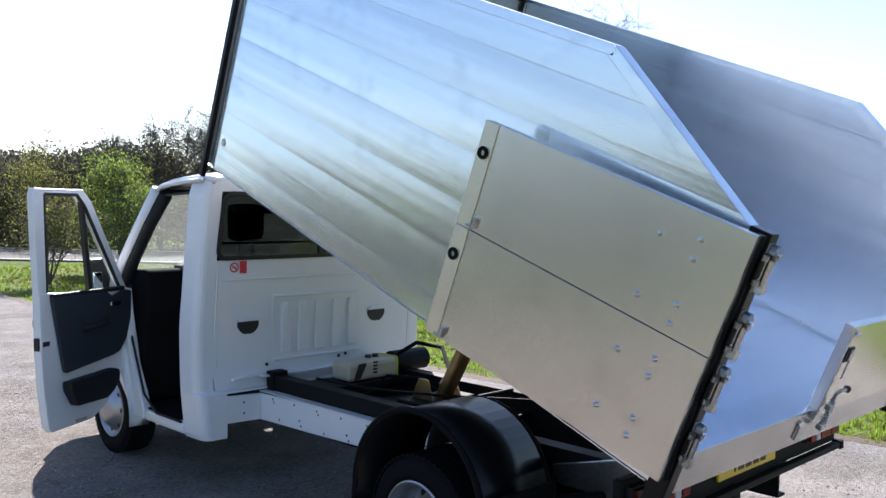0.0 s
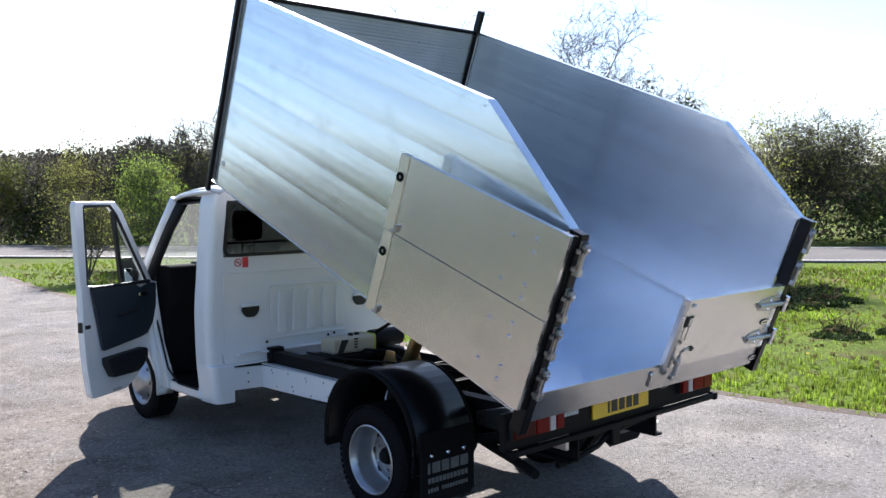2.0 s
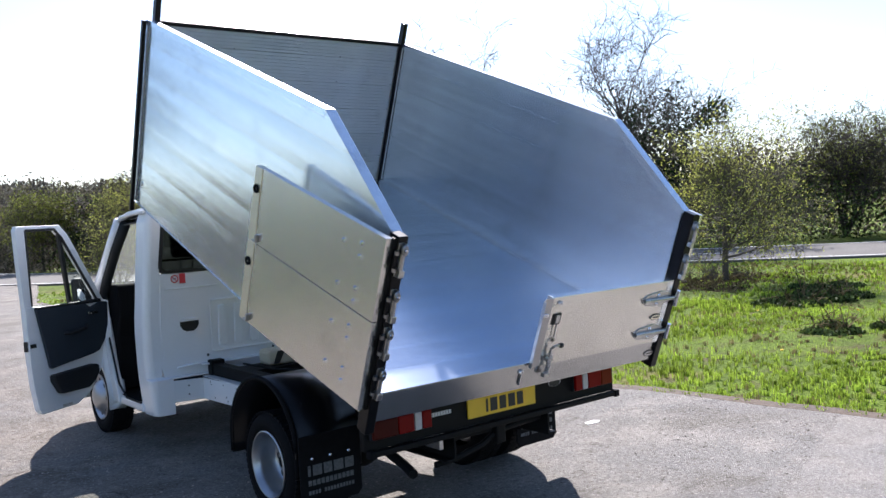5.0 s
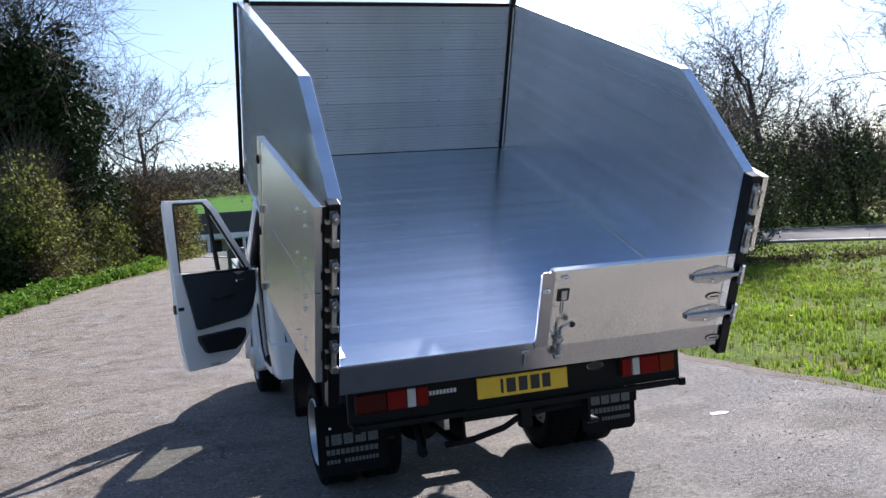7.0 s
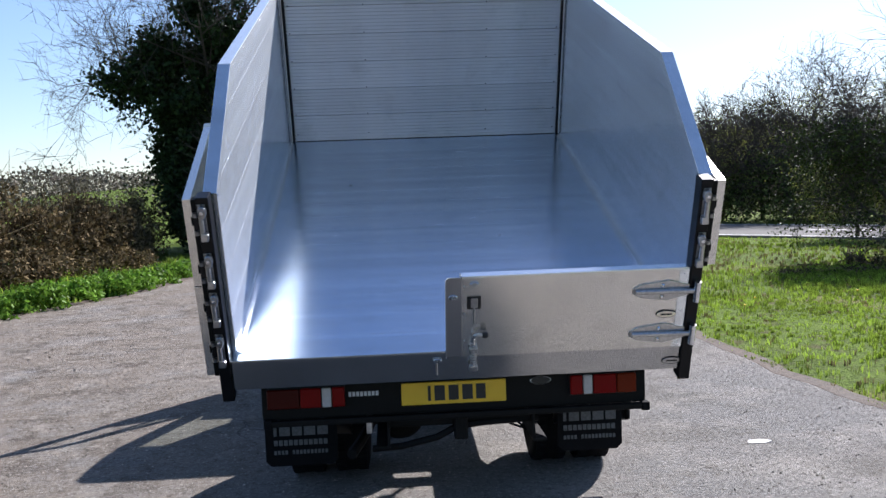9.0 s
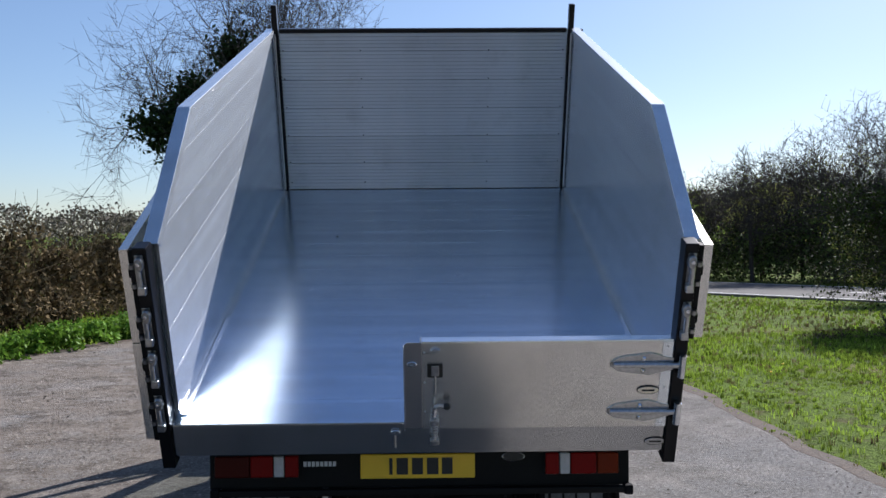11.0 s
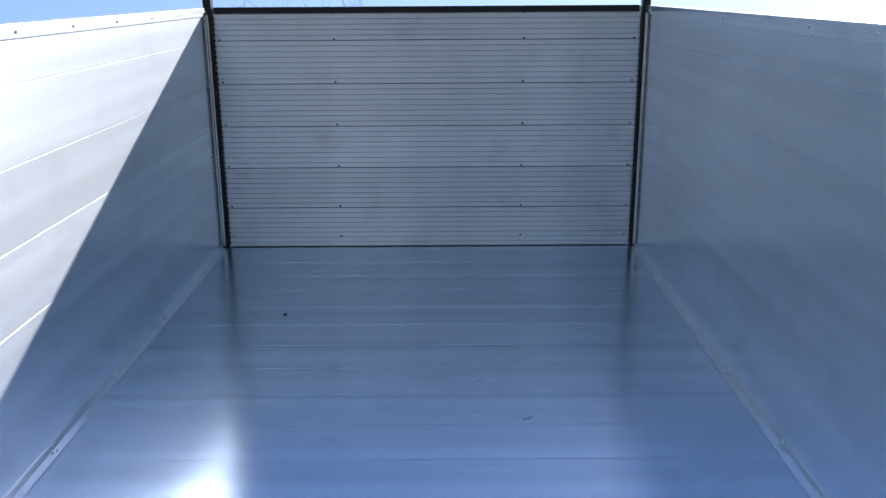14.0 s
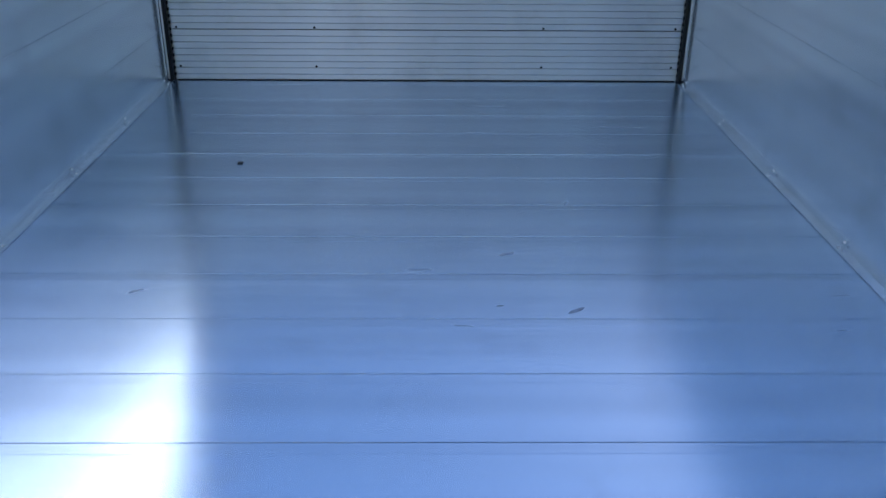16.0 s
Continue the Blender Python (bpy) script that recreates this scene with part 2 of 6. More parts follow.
def box(lo, hi, bevel=0.0, bm=None, m=None):
    bm = bm or bmesh.new()
    c = [(p + q) / 2 for p, q in zip(lo, hi)]
    s = [abs(q - p) for p, q in zip(lo, hi)]
    t = (m or Matrix()) @ Matrix.Translation(c) @ Matrix.Diagonal((*s, 1))
    vs = bmesh.ops.create_cube(bm, size=1, matrix=t)["verts"]
    if bevel:
        es = {e for v in vs for e in v.link_edges}
        bmesh.ops.bevel(bm, geom=list(es), offset=bevel, segments=2, affect="EDGES", profile=0.5)
    return bm


def prism(poly, axis, lo, hi, bevel=0.0, bm=None, m=None):
    """A flat outline, given in the two axes left over in the order x, y, z, drawn out along one axis from lo to hi."""
    bm = bm or bmesh.new()

    def at(p, d):
        q = {"x": (d, p[0], p[1]), "y": (p[0], d, p[1]), "z": (p[0], p[1], d)}[axis]
        return m @ Vector(q) if m else Vector(q)

    a = [bm.verts.new(at(p, lo)) for p in poly]
    b = [bm.verts.new(at(p, hi)) for p in poly]
    fs = [bm.faces.new(a), bm.faces.new(b[::-1])]
    for i in range(len(poly)):
        j = (i + 1) % len(poly)
        fs.append(bm.faces.new((a[i], b[i], b[j], a[j])))
    bmesh.ops.recalc_face_normals(bm, faces=fs)
    if bevel:
        es = {e for f in fs for e in f.edges}
        bmesh.ops.bevel(bm, geom=list(es), offset=bevel, segments=2, affect="EDGES", profile=0.5)
    return bm


def rod(a, b, r, r2=None, seg=12, bm=None):
    bm = bm or bmesh.new()
    a, b = Vector(a), Vector(b)
    d = b - a
    t = Matrix.Translation((a + b) / 2) @ d.to_track_quat("Z", "Y").to_matrix().to_4x4()
    bmesh.ops.create_cone(bm, cap_ends=True, segments=seg, radius1=r, radius2=r if r2 is None else r2, depth=d.length, matrix=t)
    return bm


def tube(points, r, seg=8, bm=None):
    """A bent round pipe through the points."""
    bm = bm or bmesh.new()
    pts = [Vector(p) for p in points]
    rings = []
    for i, p in enumerate(pts):
        d = (pts[min(i + 1, len(pts) - 1)] - pts[max(i - 1, 0)]).normalized()
        q = d.to_track_quat("Z", "Y").to_matrix()
        rings.append([bm.verts.new(p + q @ Vector((r * math.cos(k * math.tau / seg), r * math.sin(k * math.tau / seg), 0))) for k in range(seg)])
    for u, v in zip(rings, rings[1:]):
        for k in range(seg):
            bm.faces.new((u[k], u[(k + 1) % seg], v[(k + 1) % seg], v[k]))
    bm.faces.new(rings[0][::-1])
    bm.faces.new(rings[-1])
    return bm


def lathe(profile, seg=32, bm=None, m=None):
    """A profile of (radius, height) turned round z."""
    bm = bm or bmesh.new()
    rings = []
    for r, h in profile:
        if r < 1e-6:
            rings.append([bm.verts.new((0, 0, h))])
        else:
            rings.append([bm.verts.new((r * math.cos(k * math.tau / seg), r * math.sin(k * math.tau / seg), h)) for k in range(seg)])
    for u, v in zip(rings, rings[1:]):
        for k in range(seg):
            k2 = (k + 1) % seg
            if len(u) == 1 and len(v) > 1:
                bm.faces.new((u[0], v[k], v[k2]))
            elif len(v) == 1 and len(u) > 1:
                bm.faces.new((u[k], u[k2], v[0]))
            elif len(u) > 1:
                bm.faces.new((u[k], u[k2], v[k2], v[k]))
    bmesh.ops.recalc_face_normals(bm, faces=bm.faces)
    if m:
        bmesh.ops.transform(bm, matrix=m, verts=bm.verts)
    return bm


def cut(poly, lo, hi):
    """The part of an outline of (u, w) whose w lies between lo and hi."""
    def clip(pts, k, keep_above):
        out = []
        for p, q in zip(pts, pts[1:] + pts[:1]):
            ip, iq = (p[1] >= k) == keep_above, (q[1] >= k) == keep_above
            if ip:
                out.append(p)
            if ip != iq:
                f = (k - p[1]) / (q[1] - p[1])
                out.append((p[0] + f * (q[0] - p[0]), k))
        return out
    return clip(clip(poly, lo, True), hi, False)

# ---- the tipper truck: its raised body ----
# The body lies on its rear hinge, tipped by 21.7 degrees; x across, u along its floor, w up from it.
BOX = pose(0, 0.343, 0.954, 21.7)
truck = tagged(new("tipper_truck"), "white tipper truck with raised bare aluminium body, driver's door open", "truck")
XL, XR, LEN, HIGH = -1.065, 1.06, 3.16, 1.18
SEAMS = [-0.125, 0.0, 0.205, 0.41, 0.617, 0.824, 1.03, HIGH]


def rivet_mesh(name, r, h, mat):
    bm = lathe([(0, h), (r * 0.5, h * 0.95), (r, h * 0.5), (r * 1.25, 0.0), (0, 0)], 8)
    me = bpy.data.meshes.new(name)
    bm.to_mesh(me)
    bm.free()
    me.materials.append(mat)
    return me


RIVET = rivet_mesh("rivet", 0.004, 0.004, STEEL)
DARK_RIVET = rivet_mesh("rivet", 0.004, 0.004, CHASSIS)
BOLT = rivet_mesh("bolt", 0.010, 0.010, CHROME)


def body_side(name, x0, x1, label, inward):
    """A side of interlocking planks, with capping angles along its top, its slanted rear and its foot."""
    side = part(name, box((min(x0, x1), LEN - 0.03, -0.12), (max(x0, x1), LEN + 0.03, HIGH), 0.002), ALU_SIDE, truck, label, BOX)
    inset = [(0.06, -0.125), (LEN - 0.032, -0.125), (LEN - 0.032, HIGH), (0.765, HIGH), (0.08, 0.785)]
    for lo, hi in zip(SEAMS, SEAMS[1:]):
        mid = (x0 + x1) / 2
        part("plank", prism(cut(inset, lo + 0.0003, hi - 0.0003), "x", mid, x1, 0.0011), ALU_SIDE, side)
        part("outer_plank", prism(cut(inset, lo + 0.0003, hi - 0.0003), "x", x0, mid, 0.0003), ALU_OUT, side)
    t = 0.004
    lo, hi = min(x0, x1) - t, max(x0, x1) + t
    part("capping", prism([(0.745, HIGH - 0.035), (LEN + 0.03, HIGH - 0.035), (LEN + 0.03, HIGH + t), (0.757, HIGH + t)], "x", lo, hi, 0.002), ALU_OUT, side)
    part("capping", prism([(0.055, 0.80), (0.105, 0.772), (0.775, HIGH - 0.036), (0.745, HIGH - 0.02), (0.752, HIGH + t)], "x", lo, hi, 0.002), ALU_OUT, side)
    s = 1 if inward > 0 else -1
    face = max(x0, x1) if s > 0 else min(x0, x1)
    bm = prism([(face, 0.001), (face + s * 0.026, 0.001), (face + s * 0.026, 0.004), (face + s * 0.004, 0.007), (face + s * 0.004, 0.028), (face, 0.028)], "y", 0.07, LEN - 0.045, 0)
    part("floor_angle", bm, ALU_SIDE, side)
    for k in range(6):
        u = 0.57 + 0.5 * k
        piece("rivet", RIVET, side, pose(face + s * 0.016, u, 0.004))
        piece("rivet", RIVET, side, pose(face + s * 0.004, u, 0.020, 0, 90 * s, 0))
    for k in range(7):
        piece("rivet", RIVET, side, pose(face + s * t, 0.82 + 0.375 * k, HIGH - 0.017, 0, 90 * s, 0))
    return side


left = body_side("left_side", XL - 0.034, XL + 0.018, "bright aluminium plank side with slanted rear corner", 1)
right = body_side("right_side", XR + 0.034, XR - 0.018, "bright aluminium plank side with slanted rear corner", -1)
# a round grommet and a long angle along the foot of the outside
part("grommet", lathe([(0, 0.006), (0.014, 0.006), (0.02, 0.003), (0.022, 0)], 16, None, pose(XL - 0.034, 3.06, 0.04, 0, -90, 0)), STEEL, left)
part("foot_angle", prism([(XL - 0.040, -0.127), (XL - 0.002, -0.127), (XL - 0.002, -0.131), (XL - 0.040, -0.131)], "y", 0.07, LEN + 0.02), ALU_OUT, left)

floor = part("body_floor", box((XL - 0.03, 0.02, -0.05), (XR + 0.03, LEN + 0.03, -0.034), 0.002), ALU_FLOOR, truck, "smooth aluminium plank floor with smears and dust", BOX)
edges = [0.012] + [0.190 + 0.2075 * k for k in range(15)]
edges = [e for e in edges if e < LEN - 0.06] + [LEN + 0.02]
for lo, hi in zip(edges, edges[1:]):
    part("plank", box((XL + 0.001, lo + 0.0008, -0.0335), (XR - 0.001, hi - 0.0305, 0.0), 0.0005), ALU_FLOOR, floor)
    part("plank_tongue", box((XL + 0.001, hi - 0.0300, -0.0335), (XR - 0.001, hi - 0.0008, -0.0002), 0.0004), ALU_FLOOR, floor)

head = part("bulkhead", box((XL + 0.03, LEN + 0.024, -0.03), (XR - 0.03, LEN + 0.034, HIGH), 0.002), ALU_RIB, truck, "ribbed aluminium front board between two black posts", BOX)
for lo, hi in zip(SEAMS[1:], SEAMS[2:]):
    # ribs: shallow flats divided by narrow grooves
    n = max(4, round((hi - lo) / 0.0258))
    prof = []
    for i in range(n):
        p, q = lo + (hi - lo) * i / n, lo + (hi - lo) * (i + 1) / n
        g, d = (0.0026, 0.0036) if i == 0 else (0.0023, 0.0029)
        prof += [(LEN + d, p + 0.0004), (LEN, p + g), (LEN, q - 0.0018)]
    prof += [(LEN + 0.004, hi - 0.0005), (LEN + 0.023, hi - 0.0005), (LEN + 0.023, lo + 0.0005)]
    part("plank", prism(prof, "x", XL + 0.044, XR - 0.040), ALU_RIB, head)
part("top_rail", box((XL + 0.05, LEN - 0.012, HIGH - 0.022), (XR - 0.05, LEN + 0.03, HIGH + 0.006), 0.003), BLACK, head)
part("foot_seal", box((XL + 0.05, LEN - 0.006, 0.001), (XR - 0.05, LEN + 0.02, 0.004), 0.001), CHASSIS, head)
for w in (0.049, 0.205, 0.41, 0.618, 0.825, 1.026, HIGH - 0.03):
    for x in (-0.449, 0.463, XL + 0.068, XR - 0.068):
        piece("rivet", DARK_RIVET, head, pose(x, LEN, w + 0.008, 90, 0, 0))
for x in (XL + 0.024, XR - 0.020):
    post = part("post", box((x - 0.019, LEN - 0.022, 0.0), (x + 0.019, LEN + 0.032, 1.349), 0.004), BLACK, truck, "black steel corner post of the front board", BOX)
    for k in range(44):
        s = 1 if x < 0 else -1
        part("weld", box((x + s * 0.019 - 0.004, LEN - 0.008, 0.02 + 0.0258 * k), (x + s * 0.019 + 0.006, LEN - 0.001, 0.032 + 0.0258 * k)), BLACK, post)
    # a bright strip laid on the post imitates the reflection in its groove
    part("post_groove", box((x - 0.004, LEN - 0.0235, 0.01), (x + 0.003, LEN - 0.0215, HIGH - 0.03)), STEEL, post, "bright strip standing for the reflection down the post's groove")
# outer front posts down to the underside
for x in (XL - 0.055, XR + 0.055):
    part("front_post", box((x - 0.014, LEN + 0.002, -0.20), (x + 0.014, LEN + 0.036, HIGH - 0.005), 0.004), BLACK, truck, "black steel front corner post", BOX)

# rear sill, rear corner posts
sill = part("rear_sill", box((XL, -0.002, -0.155), (1.02, 0.016, -0.003), 0.003), ALU_SILL, truck, "plain aluminium rear sill plate", BOX)
part("sill_lip", box((XL, -0.002, -0.003), (1.02, 0.03, 0.002), 0.001), ALU_FLOOR, sill)
part("sill_beam", box((XL + 0.02, 0.02, -0.15), (XR - 0.02, 0.10, -0.052), 0.004), CHASSIS, sill)
for x0, x1 in ((-1.121, -1.067), (1.022, 1.076)):
    part("corner_post", box((x0, -0.02, -0.205), (x1, 0.055, 0.81), 0.004), BLACK, truck, "black steel rear corner post", BOX)


# black strips added to stand for the dark gap beside each corner post
part("hinge_plate", box((-1.142, -0.012, -0.066), (-1.1225, 0.02, 0.80), 0.002), CHASSIS, truck, "black strip standing for the dark gap between corner post and folded doors", BOX)
part("hinge_plate", box((1.0775, -0.012, 0.39), (1.098, 0.02, 0.80), 0.002), CHASSIS, truck, "black strip standing for the dark gap between corner post and folded door", BOX)


def strap_hinge(parent, m):
    """A cast hinge on a rear corner post: a backing plate, a rounded upper eye, a lower pad, a pin and a leaf reaching to the door."""
    hinge = part("hinge", box((-0.020, -0.024, -0.080), (0.014, -0.018, 0.082), 0.003), CAST, parent, "", m)
    eye = lathe([(0, 0.030), (0.017, 0.030), (0.021, 0.024), (0.021, 0.004), (0.019, 0.0), (0, 0.0)], 16, None, Matrix.Translation((0.002, -0.022, 0.052)) @ pose(0, 0, 0, 90) @ Matrix.Diagonal((0.85, 1.45, 1, 1)))
    part("upper_eye", eye, CAST, hinge, "", None, False)
    part("eye_bolt", lathe([(0, 0.010), (0.008, 0.009), (0.010, 0.0), (0, 0)], 8, None, pose(0.002, -0.050, 0.055, 90)), CHROME, hinge)
    part("lower_pad", prism([(-0.016, -0.078), (0.016, -0.078), (0.018, -0.046), (-0.012, -0.038)], "y", -0.052, -0.022, 0.004), STEEL, hinge)
    part("pin", rod((-0.004, -0.040, -0.050), (-0.004, -0.040, 0.034), 0.011, None, 12), STEEL, hinge, "bright hinge pin")
    part("leaf", prism([(-0.040, -0.036), (-0.014, -0.030), (-0.014, 0.022), (-0.030, 0.034), (-0.040, 0.030)], "y", -0.030, -0.018, 0.004), BLACK, hinge)
    part("leaf_knuckle", rod((-0.030, -0.030, -0.052), (-0.030, -0.030, -0.034), 0.012, None, 10), CAST, hinge)
    part("leaf_knuckle", rod((-0.030, -0.030, 0.030), (-0.030, -0.030, 0.048), 0.012, None, 10), CAST, hinge)
    return hinge


for w in (0.70, 0.475, 0.285, 0.075):
    strap_hinge(truck, BOX @ pose(-1.096, 0.0, w))
for w in (0.69, 0.48):
    strap_hinge(truck, BOX @ pose(1.049, 0, w, 0, 0, 0) @ Matrix.Diagonal((-1, 1, 1, 1)))


# the folded rear doors: panel local axes s forward from the hinge edge, w up; the outer face is x = 0
def folded_door(name, m, lo, hi, label):
    door = part(name, prism([(-0.005, lo + 0.001), (1.012, lo + 0.001), (1.012, hi - 0.001), (-0.005, hi - 0.001)], "x", 0.0, 0.035, 0.001), ALU_PLATE, truck, label, BOX @ m)
    part("edge_strip", box((-0.004, 1.014, lo + 0.001), (0.036, 1.082, hi - 0.001), 0.003), ALU_EDGE, door, "creamy aluminium edging strip")
    part("gap", box((0.006, 1.0115, lo + 0.004), (0.03, 1.0145, hi - 0.004)), CHASSIS, door)
    top = 0.72 if lo > 0.2 else 0.305
    for s, w in ((0.153, 0.0), (0.153, -0.065), (0.286, -0.034), (0.150, -0.221), (0.150, -0.287), (0.288, -0.250)):
        piece("bolt", BOLT, door, pose(0, s, top + w, 0, -90, 0))
    part("catch", box((-0.02, 0.985, lo + 0.02), (0.0, 1.0, lo + 0.055), 0.003), STEEL, door)
    part("catch", box((-0.015, 0.99, lo + 0.01), (0.0, 1.03, lo + 0.02), 0.003), STEEL, door)
    return door


FOLD_L = pose(-1.178, 0.0, 0, 0, 0, 4.6)
upper = folded_door("folded_rear_door", FOLD_L, 0.392, 0.800, "plain aluminium rear door folded back along the body side")
lower = folded_door("folded_rear_door", FOLD_L, -0.066, 0.390, "plain aluminium rear door folded back along the body side")
# added dark strip stands for the shade in the seam between both doors
part("gap", box((0.003, 0.0, 0.3893), (0.03, 1.01, 0.3927)), CHASSIS, upper)
for door, w in ((upper, 0.682), (lower, 0.277)):
    bm = lathe([(0.011, 0), (0.023, 0.0), (0.025, 0.004), (0.023, 0.008), (0.011, 0.008), (0.011, 0)], 20, None, pose(-0.004, 1.05, w, 0, -90, 0))
    part("rubber_ring", bm, RUBBER, door)
FOLD_R = pose(1.135, 0.0, 0, 0, 0, -4.6) @ Matrix.Diagonal((-1, 1, 1, 1))
folded_door("folded_rear_door", FOLD_R, 0.392, 0.800, "plain aluminium rear door folded back along the body side")
# what hinges carry the doors: bars between post and door
for w in (0.70, 0.475, 0.285, 0.075):
    part("hinge_arm", box((-1.150, -0.008, w - 0.02), (-1.11, -0.002, w + 0.02), 0.002), CHASSIS, truck, "", BOX)
for w in (0.69, 0.48):
    part("hinge_arm", box((1.07, -0.008, w - 0.02), (1.105, -0.002, w + 0.02), 0.002), CHASSIS, truck, "", BOX)

# the closed lower half of the rear doors
gate = part("tailgate", box((-0.012, -0.012, -0.026), (1.018, 0.022, 0.383), 0.003), ALU_PLATE, truck, "closed aluminium half tailgate with two long strap hinges", BOX)
part("edge_channel", prism([(-0.082, -0.02), (-0.012, -0.02), (-0.012, 0.386), (-0.072, 0.386), (-0.082, 0.374)], "y", -0.016, -0.012, 0.001), ALU_FLANGE, gate, "angled aluminium edge flange")
part("edge_flange", box((-0.018, -0.012, -0.02), (-0.0125, 0.03, 0.386), 0.001), ALU_FLANGE, gate)
part("edge_lip", box((-0.086, -0.034, -0.02), (-0.0825, -0.012, 0.374), 0.001), ALU_FLANGE, gate)
part("top_capping", box((-0.012, -0.015, 0.384), (1.018, 0.025, 0.390), 0.001), ALU_OUT, gate)
part("hinge_stile", box((0.975, -0.016, -0.024), (1.018, -0.012, 0.382), 0.001), ALU_OUT, gate)
for x, w in ((0.0, 0.34), (0.0, 0.2), (0.0, 0.06), (0.996, 0.36), (0.996, -0.005), (0.996, 0.17)):
    piece("rivet", RIVET, gate, pose(x, -0.014, w, 90, 0, 0))
for w in (0.278, 0.055):
    prof = [(0.765, w - 0.012), (0.80, w - 0.034), (0.93, w - 0.052), (0.985, w - 0.036), (1.05, w - 0.022), (1.05, w + 0.022), (0.985, w + 0.036), (0.93, w + 0.052), (0.80, w + 0.034), (0.765, w + 0.012)]
    h = part("strap_hinge", prism(prof, "y", -0.019, -0.0125, 0.002), STEEL, gate, "cast galvanised strap hinge")
    part("rib", rod((0.775, -0.022, w), (1.07, -0.03, w), 0.013, None, 12), STEEL, h)
    part("knuckle", rod((1.055, -0.04, w - 0.05), (1.055, -0.04, w + 0.05), 0.016, None, 12), CHROME, h)
    for dx, dw in ((0.80, 0), (0.90, 0.028), (0.90, -0.028)):
        piece("bolt", BOLT, h, pose(dx, -0.019, w + dw, 90, 0, 0))
# latch, drop bolt with its cranked handle, hanging eyes
latch = part("latch", box((0.012, -0.018, 0.225), (0.075, -0.012, 0.290), 0.002), INK, gate, "black latch plate with a steel tongue")
part("tongue", box((0.028, -0.026, 0.235), (0.060, -0.018, 0.282), 0.002), STEEL, latch)
part("stem", rod((0.044, -0.024, 0.150), (0.044, -0.024, 0.24), 0.004, None, 8), STEEL, latch)
bolt = part("drop_bolt", rod((0.04, -0.034, -0.09), (0.04, -0.034, 0.09), 0.009, None, 12), CHROME, gate, "galvanised drop bolt with a black knobbed handle")
part("handle", tube([(0.04, -0.034, 0.085), (0.045, -0.045, 0.105), (0.06, -0.05, 0.11), (0.085, -0.05, 0.108)], 0.008), STEEL, bolt)
part("knob", lathe([(0, 0.03), (0.013, 0.024), (0.016, 0.012), (0.012, 0), (0, 0)], 14, None, pose(0.078, -0.05, 0.108, 0, 90, 0)), INK, bolt)
part("spring", tube([(0.04 + 0.014 * math.cos(k * 1.2), -0.034 + 0.014 * math.sin(k * 1.2), -0.06 + 0.0026 * k) for k in range(46)], 0.0025, 5), STEEL, bolt)
for w in (0.02, -0.075):
    part("keeper", box((0.02, -0.045, w - 0.012), (0.06, -0.018, w + 0.012), 0.004), STEEL, bolt)


def hasp(parent, x, w, y0):
    h = part("hasp", lathe([(0.008, 0), (0.021, 0), (0.022, 0.004), (0.018, 0.007), (0.008, 0.007), (0.008, 0)], 18, None, Matrix.Translation((x, y0, w)) @ pose(0, 0, 0, 90) @ Matrix.Diagonal((1, 0.6, 1, 1))), CHROME, parent)
    return h


hasp(gate, 0.045, 0.350, -0.016)
hasp(gate, -0.052, 0.29, -0.018)
eye = hasp(sill, -0.125, -0.045, -0.006)
part("eye_pin", rod((-0.128, -0.008, -0.12), (-0.128, -0.008, -0.05), 0.005, None, 8), STEEL, eye)
# maker's badges: plain shapes
for x, w in ((0.93, 0.155), (0.985, -0.105)):
    part("badge", lathe([(0, 0.003), (0.045, 0.003), (0.048, 0)], 24, None, Matrix.Translation((x, -0.016 if w > 0 else -0.004, w)) @ pose(0, 0, 0, 90) @ Matrix.Diagonal((1, 0.42, 1, 1))), INK, gate if w > 0 else sill, "small oval plaque with a dark rim")
    part("plaque_face", lathe([(0, 0.0042), (0.043, 0.0042), (0.045, 0.0028)], 24, None, Matrix.Translation((x, -0.016 if w > 0 else -0.004, w)) @ pose(0, 0, 0, 90) @ Matrix.Diagonal((1, 0.36, 1, 1))), ALU_EDGE if w > 0 else STEEL, gate if w > 0 else sill)
    part("plaque_bar", box((x - 0.026, (-0.016 if w > 0 else -0.004) - 0.0052, w - 0.004), (x + 0.026, (-0.016 if w > 0 else -0.004) - 0.0040, w + 0.004)), INK, gate if w > 0 else sill)
# small stray dot and scuffs on the floor
part("speck", box((-0.578, 2.17, 0.0), (-0.562, 2.186, 0.004), 0.001), INK, floor, "dark speck of dirt")
# short dark scuffs left by loading: where, how long, how wide, turned by
SCUFF = material("grey_scuff", (0.36, 0.40, 0.47), 0.45, 0.9, grain=(90, 0.4))
SCUFFS = ((0.164, 2.486, 0.08, 0.004, 0), (0.24, 2.80, 0.12, 0.010, 2), (0.20, 1.54, 0.05, 0.020, 20), (-0.01, 1.455, 0.07, 0.012, 0), (0.085, 1.198, 0.05, 0.006, -8), (0.33, 1.263, 0.05, 0.022, 35),
          (0.87, 1.18, 0.03, 0.006, 0), (0.93, 1.33, 0.05, 0.005, 5), (0.68, 2.55, 0.16, 0.018, -6), (-0.64, 1.35, 0.04, 0.016, 30), (0.166, 1.283, 0.02, 0.008, 10), (0.39, 1.864, 0.03, 0.010, 60), (0.98, 2.72, 0.02, 0.008, 0), (0.21, 1.434, 0.24, 0.004, 0))
